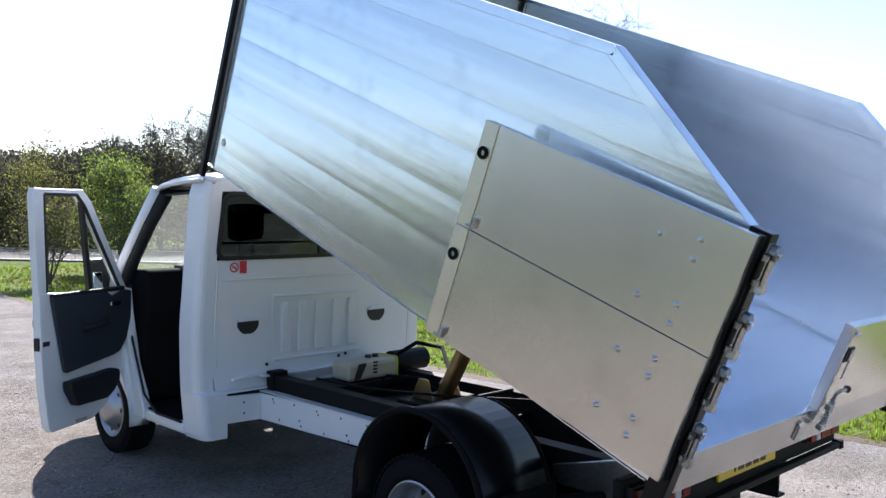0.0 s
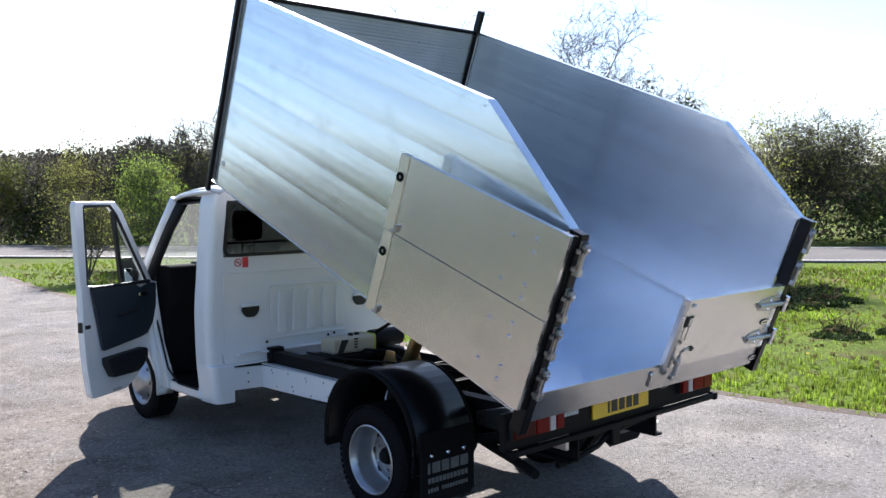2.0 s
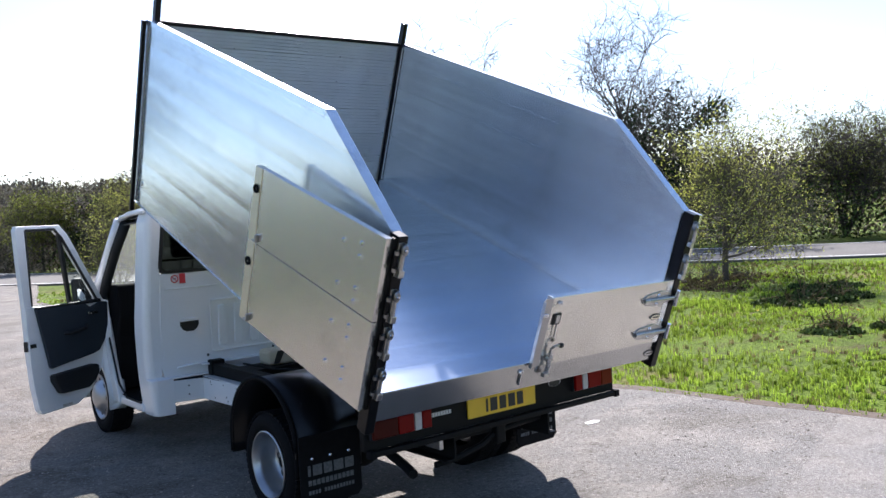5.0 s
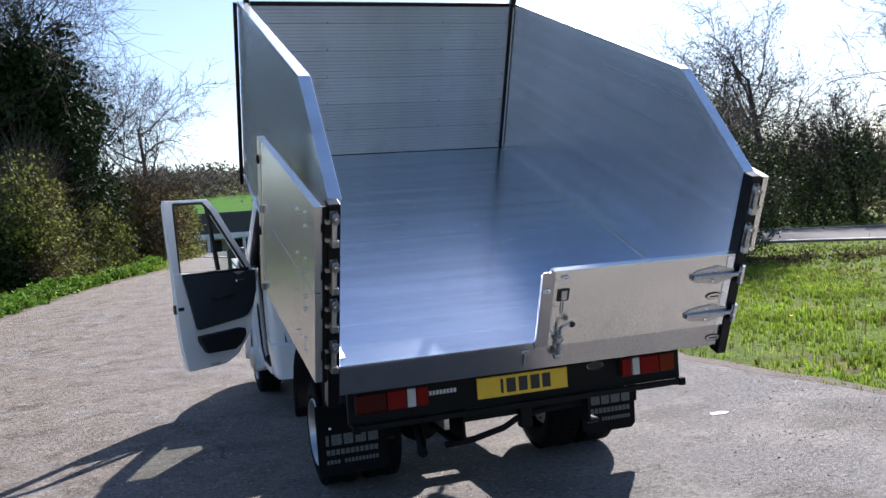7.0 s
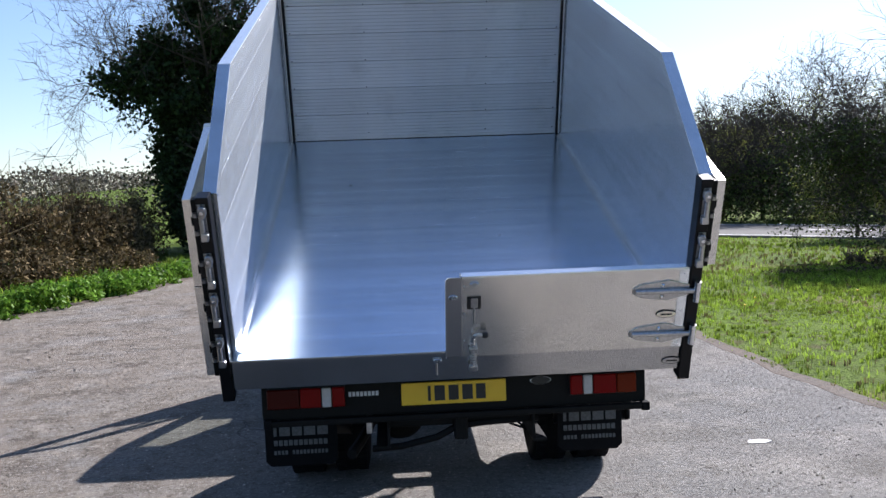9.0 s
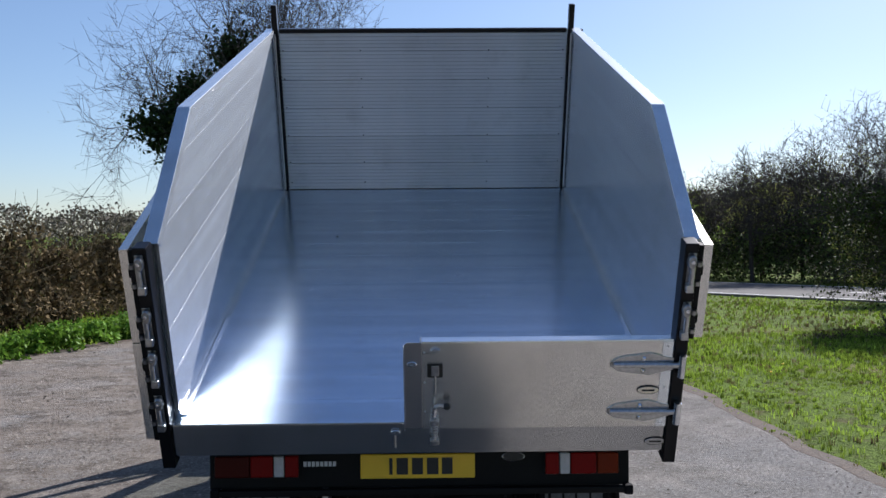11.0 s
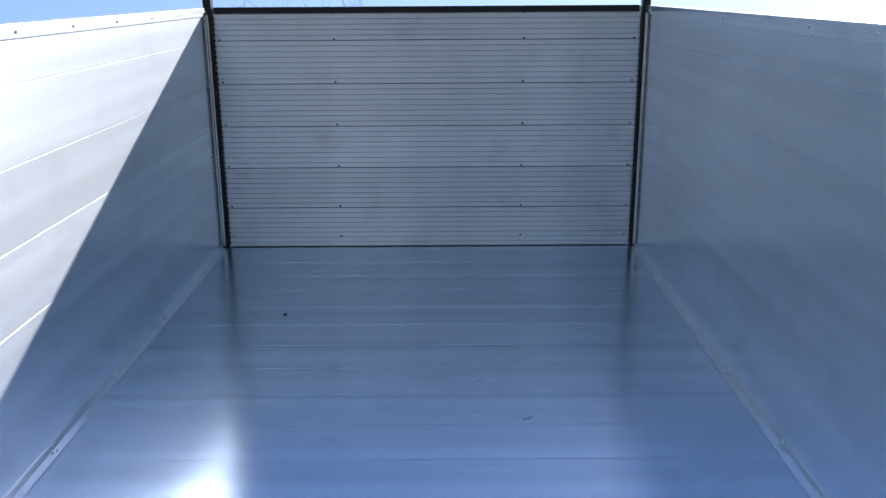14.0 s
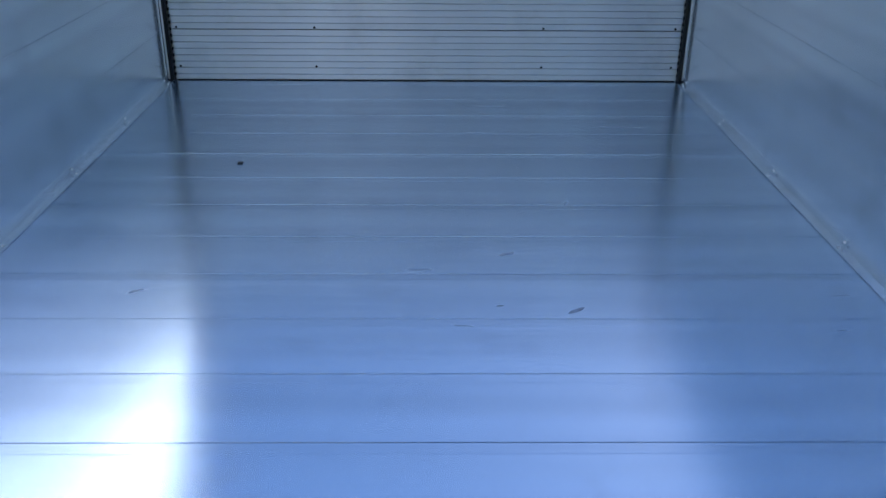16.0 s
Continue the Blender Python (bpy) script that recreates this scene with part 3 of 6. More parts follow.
for x, u, length, width, turn in SCUFFS:
    width *= 0.55
    m = pose(x, u, 0.0, 0, 0, turn)
    k = length / 2
    part("scuff", prism([(-k, 0), (-k * 0.4, width * 0.5), (k * 0.5, width * 0.35), (k, 0), (k * 0.3, -width * 0.5), (-k * 0.6, -width * 0.4)], "z", 0.0, 0.0004, 0, None, m), SCUFF, floor)
# crossmembers and long bearers under the body
for x in (-0.42, 0.42):
    part("body_bearer", box((x - 0.04, 0.06, -0.19), (x + 0.04, LEN, -0.052), 0.004), CHASSIS, truck, "black steel bearer under the body", BOX)
for k in range(7):
    part("cross_bearer", box((XL + 0.01, 0.35 + 0.42 * k, -0.11), (XR - 0.01, 0.41 + 0.42 * k, -0.053), 0.003), CHASSIS, truck, "black steel cross bearer under the body", BOX)

# ---- the truck: chassis, wheels, rear end ----
for s in (-1, 1):
    rail = part("chassis_rail", prism([(s * 0.36, 0.42), (s * 0.43, 0.42), (s * 0.43, 0.432), (s * 0.372, 0.432), (s * 0.372, 0.558), (s * 0.43, 0.558), (s * 0.43, 0.57), (s * 0.36, 0.57)], "y", 0.66, 5.6, 0), CHASSIS, truck, "black steel chassis rail")
    part("subframe_rail", box((s * 0.40 - 0.045, 0.66, 0.574), (s * 0.40 + 0.045, 3.70, 0.672), 0.004), CHASSIS, truck, "black steel rail of the tipping frame")
    part("rail_end", box((s * 0.40 - 0.056, 3.66, 0.57), (s * 0.40 + 0.06, 3.74, 0.702), 0.006), CHASSIS, rail)
for y in (0.75, 1.35, 2.2, 2.9, 3.5):
    part("crossmember", box((-0.37, y - 0.03, 0.51), (0.37, y + 0.03, 0.568), 0.004), CHASSIS, truck, "black steel crossmember")
# tipping ram, its cradle, power pack, hoses
part("ram", rod((0.02, 2.62, 0.56), (0.02, 2.30, 1.10), 0.05, None, 20), RAM, truck, "gold-coloured tipping ram with polished rod")
part("ram_rod", rod((0.02, 2.31, 1.08), (0.02, 2.16, 1.50), 0.034, None, 18), CHROME, truck, "polished ram rod")
cradle = part("ram_cradle", box((-0.2, 2.52, 0.59), (0.24, 2.74, 0.64), 0.006), CHASSIS, truck, "black ram cradle")
for x in (-0.10, 0.13):
    part("bracket", prism([(2.54, 0.64), (2.72, 0.64), (2.66, 0.76), (2.58, 0.76)], "x", x, x + 0.012, 0.002), RAM, cradle, "gold-coated bracket")
pack = part("power_pack", box((-0.135, 3.27, 0.645), (0.29, 3.47, 0.772), 0.03), CREAM, truck, "cream plastic oil tank of the tipping pump")
part("pump_tray", box((-0.36, 3.22, 0.60), (0.36, 3.52, 0.644), 0.006), CHASSIS, truck, "black steel tray under the tipping pump")
part("band", box((0.255, 3.265, 0.64), (0.285, 3.475, 0.777), 0.02), LIME, pack, "yellow-green warning band")
part("label", prism([(-0.10, 0.66), (-0.05, 0.66), (0.0, 0.745), (0.0, 0.760), (-0.06, 0.760)], "y", 3.266, 3.2695), INK, pack)
for k in range(4):
    part("bar", box((0.06, 3.266, 0.685 + 0.022 * k), (0.095, 3.2695, 0.697 + 0.022 * k)), INK, pack)
for x in (0.10, 0.16):
    part("filler_cap", rod((x, 3.37, 0.770), (x, 3.37, 0.792), 0.022, None, 14), INK, pack)
part("pump_motor", rod((0.30, 3.37, 0.72), (0.60, 3.37, 0.72), 0.075, None, 20), CHASSIS, truck, "black pump motor")
part("hose", tube([(0.32, 3.32, 0.78), (0.40, 3.22, 0.86), (0.43, 3.0, 0.85), (0.30, 2.8, 0.74), (0.1, 2.68, 0.68)], 0.014, 8), RUBBER, truck, "black hydraulic hose")
part("hose", tube([(0.10, 3.22, 0.65), (0.02, 3.08, 0.70), (0.12, 2.9, 0.70), (0.08, 2.7, 0.66)], 0.011, 8), RUBBER, truck, "black hydraulic hose")
part("pipe", tube([(-0.30, 3.4, 0.68), (-0.28, 2.9, 0.685), (-0.05, 2.45, 0.68), (0.25, 2.0, 0.68)], 0.008, 6), CHASSIS, truck, "dark hydraulic pipe")
part("pipe", tube([(-0.36, 2.32, 0.68), (0.36, 2.32, 0.68)], 0.012, 6), CHASSIS, truck, "dark torsion bar")
# white sills on each side, between cab and rear wheel
HOLE = rivet_mesh("bolt_hole", 0.006, 0.003, INK)
for s in (-1, 1):
    sp = part("side_skirt", prism([(3.745, 0.39), (3.745, 0.562), (3.2, 0.572), (2.02, 0.572), (2.02, 0.43), (3.2, 0.40)], "x", s * 0.490, s * 0.505, 0.004), WHITE, truck, "white steel side plate with fixing holes")
    part("front_flange", prism([(s * 0.506, 0.392), (s * 0.752, 0.40), (s * 0.752, 0.575), (s * 0.506, 0.562)], "y", 3.728, 3.745, 0.003), WHITE, sp)
    part("top_flange", prism([(s * 0.44, 0.574), (s * 0.507, 0.574), (s * 0.507, 0.580), (s * 0.44, 0.580)], "y", 2.03, 3.74), WHITE, sp)
    for k in range(7):
        for z in (0.545, 0.525 - 0.07 * (k % 2), 0.425):
            piece("bolt_hole", HOLE, sp, pose(s * 0.5065, 2.15 + 0.235 * k + 0.6 * (z - 0.5), z, 0, 90 * s, 0))
    for z in (0.52, 0.45):
        piece("bolt_hole", HOLE, sp, pose(s * 0.63, 3.7275, z, 90, 0, 0))


def road_wheel(m, deep, label):
    """A tyre on a steel wheel; local z points outward along the axle."""
    w = tagged(part("wheel", lathe([(0.19, -0.19), (0.245, -0.21), (0.295, -0.20), (0.318, -0.17), (0.322, -0.10), (0.318, -0.03), (0.295, -0.003), (0.25, 0.008), (0.205, -0.005), (0.205, -0.1), (0.19, -0.19)], 48), RUBBER, truck, label, m, True))
    if deep:
        rim = lathe([(0.209, 0.002), (0.203, 0.009), (0.196, 0.004), (0.192, -0.012), (0.183, -0.020), (0.178, -0.05), (0.181, -0.075), (0.170, -0.13), (0.158, -0.150), (0.145, -0.148), (0.118, -0.135), (0.10, -0.137), (0.06, -0.14), (0.0, -0.14)], 48)
    else:
        rim = lathe([(0.207, 0.0), (0.200, 0.004), (0.190, -0.012), (0.182, -0.03), (0.16, -0.018), (0.12, 0.02), (0.108, 0.03), (0.07, 0.05), (0.0, 0.054)], 40)
    r = part("rim", rim, RIM, w, "silver steel rim", None, True)
    for k in range(8):
        a = k * math.tau / 8
        if deep:
            part("hand_hole", lathe([(0, 0.004), (0.021, 0.003), (0.023, 0)], 14, None, pose(0.142 * math.cos(a), 0.142 * math.sin(a), -0.1475)), INK, r)
        else:
            part("hand_hole", lathe([(0, 0.003), (0.016, 0.002), (0.018, 0)], 12, None, pose(0.152 * math.cos(a), 0.152 * math.sin(a), -0.008)), INK, r)
    for k in range(5 if not deep else 6):
        a = k * math.tau / 6
        if deep:
            part("wheel_nut", lathe([(0, 0.022), (0.010, 0.022), (0.012, 0)], 6, None, pose(0.092 * math.cos(a), 0.092 * math.sin(a), -0.138)), CHROME, r)
    if deep:
        part("hub", lathe([(0, 0.055), (0.035, 0.05), (0.05, 0.03), (0.055, 0)], 20, None, pose(0, 0, -0.14)), CHASSIS, r)
    for k in range(56):  # shoulder blocks of the tread
        a = k * math.tau / 56
        t = Matrix.Rotation(a, 4, "Z")
        for z in (-0.165, -0.04):
            piece("tread_block", TREAD, w, t @ pose(0.319, 0, z, 0, 0, 0))
    return w


def tread_mesh():
    bm = box((-0.006, -0.013, -0.028), (0.006, 0.013, 0.028))
    me = bpy.data.meshes.new("tread_block")
    bm.to_mesh(me)
    bm.free()
    me.materials.append(RUBBER)
    return me


TREAD = tread_mesh()
road_wheel(pose(-0.965, 1.74, 0.325, 0, -90, 0), True, "black road tyre on a deep silver steel rim")
road_wheel(pose(0.965, 1.74, 0.325, 0, 90, 0), True, "black road tyre on a deep silver steel rim")
road_wheel(pose(-0.70, 1.74, 0.325, 0, -90, 0), True, "inner black road tyre of a twin pair")
road_wheel(pose(0.70, 1.74, 0.325, 0, 90, 0), True, "inner black road tyre of a twin pair")
road_wheel(pose(-0.955, 4.98, 0.325, 0, -90, 0) @ pose(0, 0, 0, 0, 0, 0), False, "black front tyre with a domed silver wheel trim")
road_wheel(pose(0.955, 4.98, 0.325, 0, 90, 0), False, "black front tyre with a domed silver wheel trim")
part("rear_axle", rod((-0.75, 1.74, 0.325), (0.75, 1.74, 0.325), 0.06, None, 14), CHASSIS, truck, "black rear axle")
part("differential", lathe([(0, 0.17), (0.09, 0.14), (0.15, 0.05), (0.155, 0), (0.15, -0.05), (0.09, -0.12), (0.06, -0.2), (0, -0.2)], 20, None, pose(-0.30, 1.74, 0.33, 90)), CHASSIS, truck, "black differential", None, True)
part("front_axle", rod((-0.8, 4.98, 0.30), (0.8, 4.98, 0.30), 0.045, None, 12), CHASSIS, truck, "black front axle")
for s in (-1, 1):
    part("leaf_spring", tube([(s * 0.5, 1.05, 0.52), (s * 0.5, 1.4, 0.42), (s * 0.5, 1.74, 0.40), (s * 0.5, 2.1, 0.43), (s * 0.5, 2.45, 0.53)], 0.03, 6), CHASSIS, truck, "black leaf spring")
part("exhaust", tube([(-0.22, 4.2, 0.42), (-0.22, 2.6, 0.40), (-0.25, 1.9, 0.47), (-0.45, 1.3, 0.42), (-0.52, 0.95, 0.38), (-0.56, 0.80, 0.36)], 0.028, 8), CHASSIS, truck, "dark exhaust pipe")
part("fuel_tank", box((-0.32, 2.2, 0.30), (0.30, 3.3, 0.54), 0.05), CHASSIS, truck, "black underbody tank")
part("towing_arm", tube([(-0.45, 0.74, 0.40), (-0.30, 0.73, 0.41), (-0.12, 0.72, 0.45), (-0.02, 0.72, 0.50), (0.12, 0.72, 0.515), (0.40, 0.74, 0.52)], 0.018, 8), CHASSIS, truck, "black bent underrun arm")
part("towing_arm", box((-0.035, 0.68, 0.44), (0.035, 0.74, 0.60), 0.01), CHASSIS, truck, "black bracket under the bumper")
part("brake_cable", tube([(0.15, 0.9, 0.55), (0.28, 0.85, 0.50), (0.36, 0.9, 0.42), (0.30, 1.1, 0.40)], 0.006, 6), RUBBER, truck, "black cable")


def mudguard(s):
    """A black wing bent over the twin wheels, with a rolled edge and a hanging flap."""
    bm = bmesh.new()
    pts = [(2.125, 0.36), (2.122, 0.42)]
    for k in range(25):
        a = radians(-3 + 184 * k / 24)
        pts.append((1.70 + 0.42 * math.cos(a), 0.45 + 0.42 * math.sin(a)))
    pts += [(1.285, 0.40), (1.290, 0.34)]
    loop = pts + [(y + (1.70 - y) * 0.03, z - 0.012) for y, z in pts[::-1]]
    x0, x1 = (s * 1.02, s * 0.58)
    a = [bm.verts.new((x0, y, z)) for y, z in loop]
    b = [bm.verts.new((x1, y, z)) for y, z in loop]
    n = len(loop)
    for i in range(n):
        j = (i + 1) % n
        bm.faces.new((a[i], a[j], b[j], b[i]))
    h = n // 2
    for i in range(h - 1):
        bm.faces.new((a[i], a[n - 1 - i], a[n - 2 - i], a[i + 1]))
        bm.faces.new((b[i], b[i + 1], b[n - 2 - i], b[n - 1 - i]))
    bmesh.ops.recalc_face_normals(bm, faces=bm.faces)
    g = part("mudguard", bm, BLACK, truck, "glossy black steel mudguard over the twin rear wheels", None, False)
    for p in g.data.polygons:
        p.use_smooth = abs(p.normal.x) < 0.5
    part("rolled_edge", tube([(s * 1.012, y, z) for y, z in pts], 0.015, 8), RUBBER, g, "", None, True)
    # added black sheet stands for the shadow inside the wheel arch
    part("inner_plate", prism([(y, z) for y, z in pts[1:-1:2]], "x", s * 0.545, s * 0.555), CHASSIS, g)
    return g


def letters(parent, boxes, mat, m, name="bar"):
    for x0, z0, x1, z1 in boxes:
        part(name, box((x0, -0.0022, z0), (x1, -0.0002, z1)), mat, parent, "", m)


for s in (-1, 1):
    mudguard(s)
    xi, xo = (0.655, 1.055) if s < 0 else (0.58, 0.950)
    flap = part("mud_flap", prism([(s * xi, 0.60), (s * xo, 0.60), (s * xo, 0.23), (s * (xo - 0.03), 0.20), (s * (xi + 0.03), 0.20), (s * xi, 0.23)], "y", 1.180, 1.192, 0.004), RUBBER, truck, "black rubber mud flap with pale printed bars")
    cx = s * (0.857 if s < 0 else 0.765)
    m = Matrix.Translation((cx, 1.179, 0))
    letters(flap, [(-0.150, 0.372, -0.133, 0.432), (-0.118, 0.372, -0.060, 0.432), (-0.048, 0.372, 0.006, 0.432), (0.018, 0.372, 0.080, 0.432), (0.092, 0.372, 0.150, 0.432)], GREY_INK, m)
    letters(flap, [(-0.150 + 0.0274 * k, 0.318, -0.129 + 0.0274 * k, 0.348) for k in range(11)], GREY_INK, m)
    letters(flap, [(-0.150 + 0.0201 * k, 0.268, -0.136 + 0.0201 * k, 0.290) for k in range(15) if k != 4], GREY_INK, m)
    for k in (-0.12, 0.0, 0.12):
        piece("bolt", BOLT, flap, pose(cx + k, 1.180, 0.468, 90, 0, 0))

# rear cross panel, bumper beam, lamps, plate
rear = part("rear_panel", box((-0.98, 0.63, 0.60), (0.93, 0.67, 0.79), 0.006), CHASSIS, truck, "black rear cross panel carrying lamps and plate")
beam = part("bumper", box((-0.95, 0.59, 0.572), (0.92, 0.63, 0.602), 0.006), CHASSIS, truck, "black rear bumper beam")
for x in (-0.95, 0.92):
    part("end_cap", box((x - 0.02, 0.585, 0.565), (x + 0.02, 0.635, 0.608), 0.006), RUBBER, beam)
for s, xs in ((-1, (-0.95, -0.79, -0.685, -0.635, -0.57)), (1, (0.875, 0.775, 0.655, 0.605, 0.54))):
    lampb = part("tail_lamp", box((min(xs[0], xs[4]), 0.605, 0.655), (max(xs[0], xs[4]), 0.635, 0.765), 0.006), PLASTIC, truck, "long rear lamp with red, clear and amber lenses")
    for (p, q), mat, nm in zip(zip(xs, xs[1:]), (AMBER if s > 0 else DARK_RED, RED, CLEAR, RED), ("lens", "lens", "lens", "lens")):
        part(nm, box((min(p, q) + 0.002, 0.585, 0.662), (max(p, q) - 0.002, 0.606, 0.758), 0.006), mat, lampb)
plate = part("number_plate", box((-0.296, 0.615, 0.643), (0.224, 0.628, 0.754), 0.004), YELLOW, truck, "yellow rear number plate with black bars")
letters(plate, [(-0.165, 0.662, -0.150, 0.737), (-0.132, 0.662, -0.080, 0.737), (-0.062, 0.662, -0.012, 0.737), (0.006, 0.662, 0.058, 0.737), (0.074, 0.662, 0.122, 0.737)], INK, Matrix.Translation((0, 0.6148, 0)))
badge = part("badge", lathe([(0, 0.003), (0.05, 0.003), (0.055, 0)], 24, None, Matrix.Translation((0.40, 0.63, 0.735)) @ pose(0, 0, 0, 90) @ Matrix.Diagonal((1, 0.4, 1, 1))), INK, rear, "dark oval badge with a bright rim")
part("rim", lathe([(0.047, 0.003), (0.050, 0.0045), (0.053, 0.003)], 24, None, Matrix.Translation((0.40, 0.63, 0.735)) @ pose(0, 0, 0, 90) @ Matrix.Diagonal((1, 0.4, 1, 1))), STEEL, badge)
letters(rear, [(-0.555 + 0.019 * k, 0.700, -0.541 + 0.019 * k, 0.722) for k in range(8)], PALE, Matrix.Translation((0, 0.6295, 0)))
part("hinge_block", box((-0.47, 0.68, 0.66), (-0.37, 0.86, 0.84), 0.01), CHASSIS, truck, "black tipping hinge block")
part("hinge_block", box((0.37, 0.68, 0.66), (0.47, 0.86, 0.84), 0.01), CHASSIS, truck, "black tipping hinge block")
part("tipping_hinge_plate", prism([(0.66, 0.50), (1.35, 0.52), (1.35, 0.60), (0.66, 0.78)], "x", -0.475, -0.447, 0.004), STEEL, truck, "grey drilled hinge plate")


# ---- the truck: its cab ----
def loft(sections, closed=True, bm=None):
    """Rings of points, each the same number, joined one to the next."""
    bm = bm or bmesh.new()
    rings = [[bm.verts.new(p) for p in s] for s in sections]
    for u, v in zip(rings, rings[1:]):
        n = len(u)
        for k in range(n if closed else n - 1):
            bm.faces.new((u[k], u[(k + 1) % n], v[(k + 1) % n], v[k]))
    if closed:
        bm.faces.new(rings[0][::-1])
        bm.faces.new(rings[-1])
    bmesh.ops.recalc_face_normals(bm, faces=bm.faces)
    return bm


YB = 3.77  # back wall of the cab
PROFILE = [(0.31, 0.915), (0.34, 0.925), (0.48, 0.940), (0.595, 0.950), (0.612, 0.951), (0.72, 0.955), (0.98, 0.958), (1.10, 0.952), (1.20, 0.942), (1.35, 0.930), (1.50, 0.918), (1.70, 0.898), (1.85, 0.884), (1.92, 0.862), (1.945, 0.84)]


def rear_corner(s):
    """The corner pillar: a tight bend, its foot drawn back and inward under the shelf."""
    rings = []
    for z, x in PROFILE:
        f = 1.0 if z < 0.61 else 0.0
        y, x0 = YB - 0.045 * f, (x - 0.125) * (1 - f) + 0.752 * f
        outer = [(x0, y), (x - 0.062, y + 0.002), (x - 0.042, y + 0.008), (x - 0.026, y + 0.020), (x - 0.016, y + 0.038), (x - 0.010, y + 0.060), (x, YB + 0.185)]
        inner = [(x - 0.045, YB + 0.18), (x - 0.055, YB + 0.12), (x - 0.08, YB + 0.06), (x0, YB + 0.045)]
        rings.append([(s * p, q, z) for p, q in outer + inner])
    return loft(rings)


cab = part("cab_back", prism([(-0.80, 0.58), (0.80, 0.58), (0.832, 0.72), (0.832, 1.0), (0.80, 1.43), (-0.80, 1.43), (-0.832, 1.0), (-0.832, 0.72)], "y", YB + 0.001, YB + 0.045), WHITE, truck, "white pressed-steel cab back wall")
part("upper_back", prism([(-0.765, 1.866), (0.765, 1.866), (0.72, 1.945), (-0.72, 1.945)], "y", YB + 0.001, YB + 0.045), WHITE, cab)
for s in (-1, 1):
    part("rear_corner", rear_corner(s), WHITE, cab, "white rear corner pillar")
    part("drip_seam", tube([(s * 0.80, YB - 0.001, 0.75), (s * 0.815, YB - 0.001, 1.0), (s * 0.79, YB - 0.001, 1.40)], 0.004, 6), WHITE, cab)
# recessed pressings: one wide ribbed panel with raised border, and side grips
panel = part("pressed_panel", box((-0.39, YB - 0.010, 0.76), (0.33, YB + 0.002, 1.19), 0.008), WHITE, cab)
for x in (-0.30, -0.16, -0.02, 0.12, 0.26):
    part("pressed_rib", prism([(x - 0.036, 0.80), (x + 0.036, 0.80), (x + 0.042, 0.83), (x + 0.030, 1.12), (x + 0.022, 1.14), (x - 0.022, 1.14), (x - 0.030, 1.12), (x - 0.042, 0.83)], "y", YB - 0.030, YB - 0.008, 0.010), WHITE, panel)
for z in (0.765, 1.185):
    part("border", box((-0.39, YB - 0.024, z - 0.010), (0.33, YB - 0.004, z + 0.010), 0.006), WHITE, panel)
part("border", box((-0.398, YB - 0.012, 0.76), (-0.382, YB - 0.004, 1.19), 0.003), WHITE, panel)
for x in (-0.575, 0.50):
    grip = part("vent", prism([(x - 0.078, 1.045), (x + 0.078, 1.045), (x + 0.078, 1.0), (x + 0.058, 0.97), (x + 0.03, 0.952), (x - 0.03, 0.952), (x - 0.058, 0.97), (x - 0.078, 1.0)], "y", YB - 0.008, YB + 0.004, 0.003), INK, cab, "dark vent slot")
    part("hood", prism([(x - 0.085, 1.035), (x + 0.085, 1.035), (x + 0.06, 1.06), (x - 0.06, 1.06)], "y", YB - 0.022, YB, 0.004), WHITE, grip)
part("waist_bead", box((-0.76, YB - 0.006, 1.30), (0.76, YB + 0.002, 1.312), 0.003), WHITE, cab)
part("lower_step", box((-0.76, YB - 0.045, 0.588), (0.76, YB + 0.01, 0.602), 0.005), WHITE, cab)
part("lower_step", box((-0.50, YB - 0.07, 0.665), (0.50, YB + 0.002, 0.680), 0.006), WHITE, cab)
part("lower_step", prism([(-0.70, 0.66), (-0.50, 0.675), (-0.50, 0.69), (-0.70, 0.675)], "y", YB - 0.03, YB + 0.002, 0.004), WHITE, cab)
for x, z in ((-0.433, 0.737), (0.16, 0.73), (0.22, 0.74)):
    part("plug", lathe([(0, 0.005), (0.011, 0.004), (0.012, 0)], 12, None, pose(x, YB, z, 90)), INK, cab)
no_smoke = part("warning_sticker", box((-0.635, YB - 0.0045, 1.345), (-0.585, YB - 0.001, 1.425), 0.001), STICKER, cab, "red warning sticker")
part("ring_sign", lathe([(0.024, 0), (0.032, 0), (0.032, 0.002), (0.024, 0.002), (0.024, 0)], 24, None, pose(-0.675, YB - 0.001, 1.385, 90)), STICKER, no_smoke)
part("slash", box((-0.030, -0.001, -0.003), (0.030, 0.001, 0.003), 0, None, Matrix.Translation((-0.675, YB - 0.002, 1.385)) @ pose(0, 0, 0, 0, 45, 0)), STICKER, no_smoke)
part("sign_bar", box((-0.69, YB - 0.003, 1.383), (-0.66, YB - 0.001, 1.389)), INK, no_smoke)
# back window: rubber frame and dark pane


def rounded(x0, z0, x1, z1, r, n=5, taper=0.0):
    pts = []
    for cx, cz, a0 in ((x1 - r, z1 - r, 0), (x0 + r, z1 - r, 90), (x0 + r, z0 + r, 180), (x1 - r, z0 + r, 270)):
        for k in range(n + 1):
            a = radians(a0 + 90 * k / n)
            x, z = cx + r * math.cos(a), cz + r * math.sin(a)
            pts.append((x * (1 - taper * (z - z0) / (z1 - z0)), z))
    return pts


win = part("back_window", prism(rounded(-0.785, 1.452, 0.785, 1.848, 0.05, 5, 0.07), "y", YB + 0.012, YB + 0.017), DARK_GLASS, truck, "dark sliding back window of the cab")
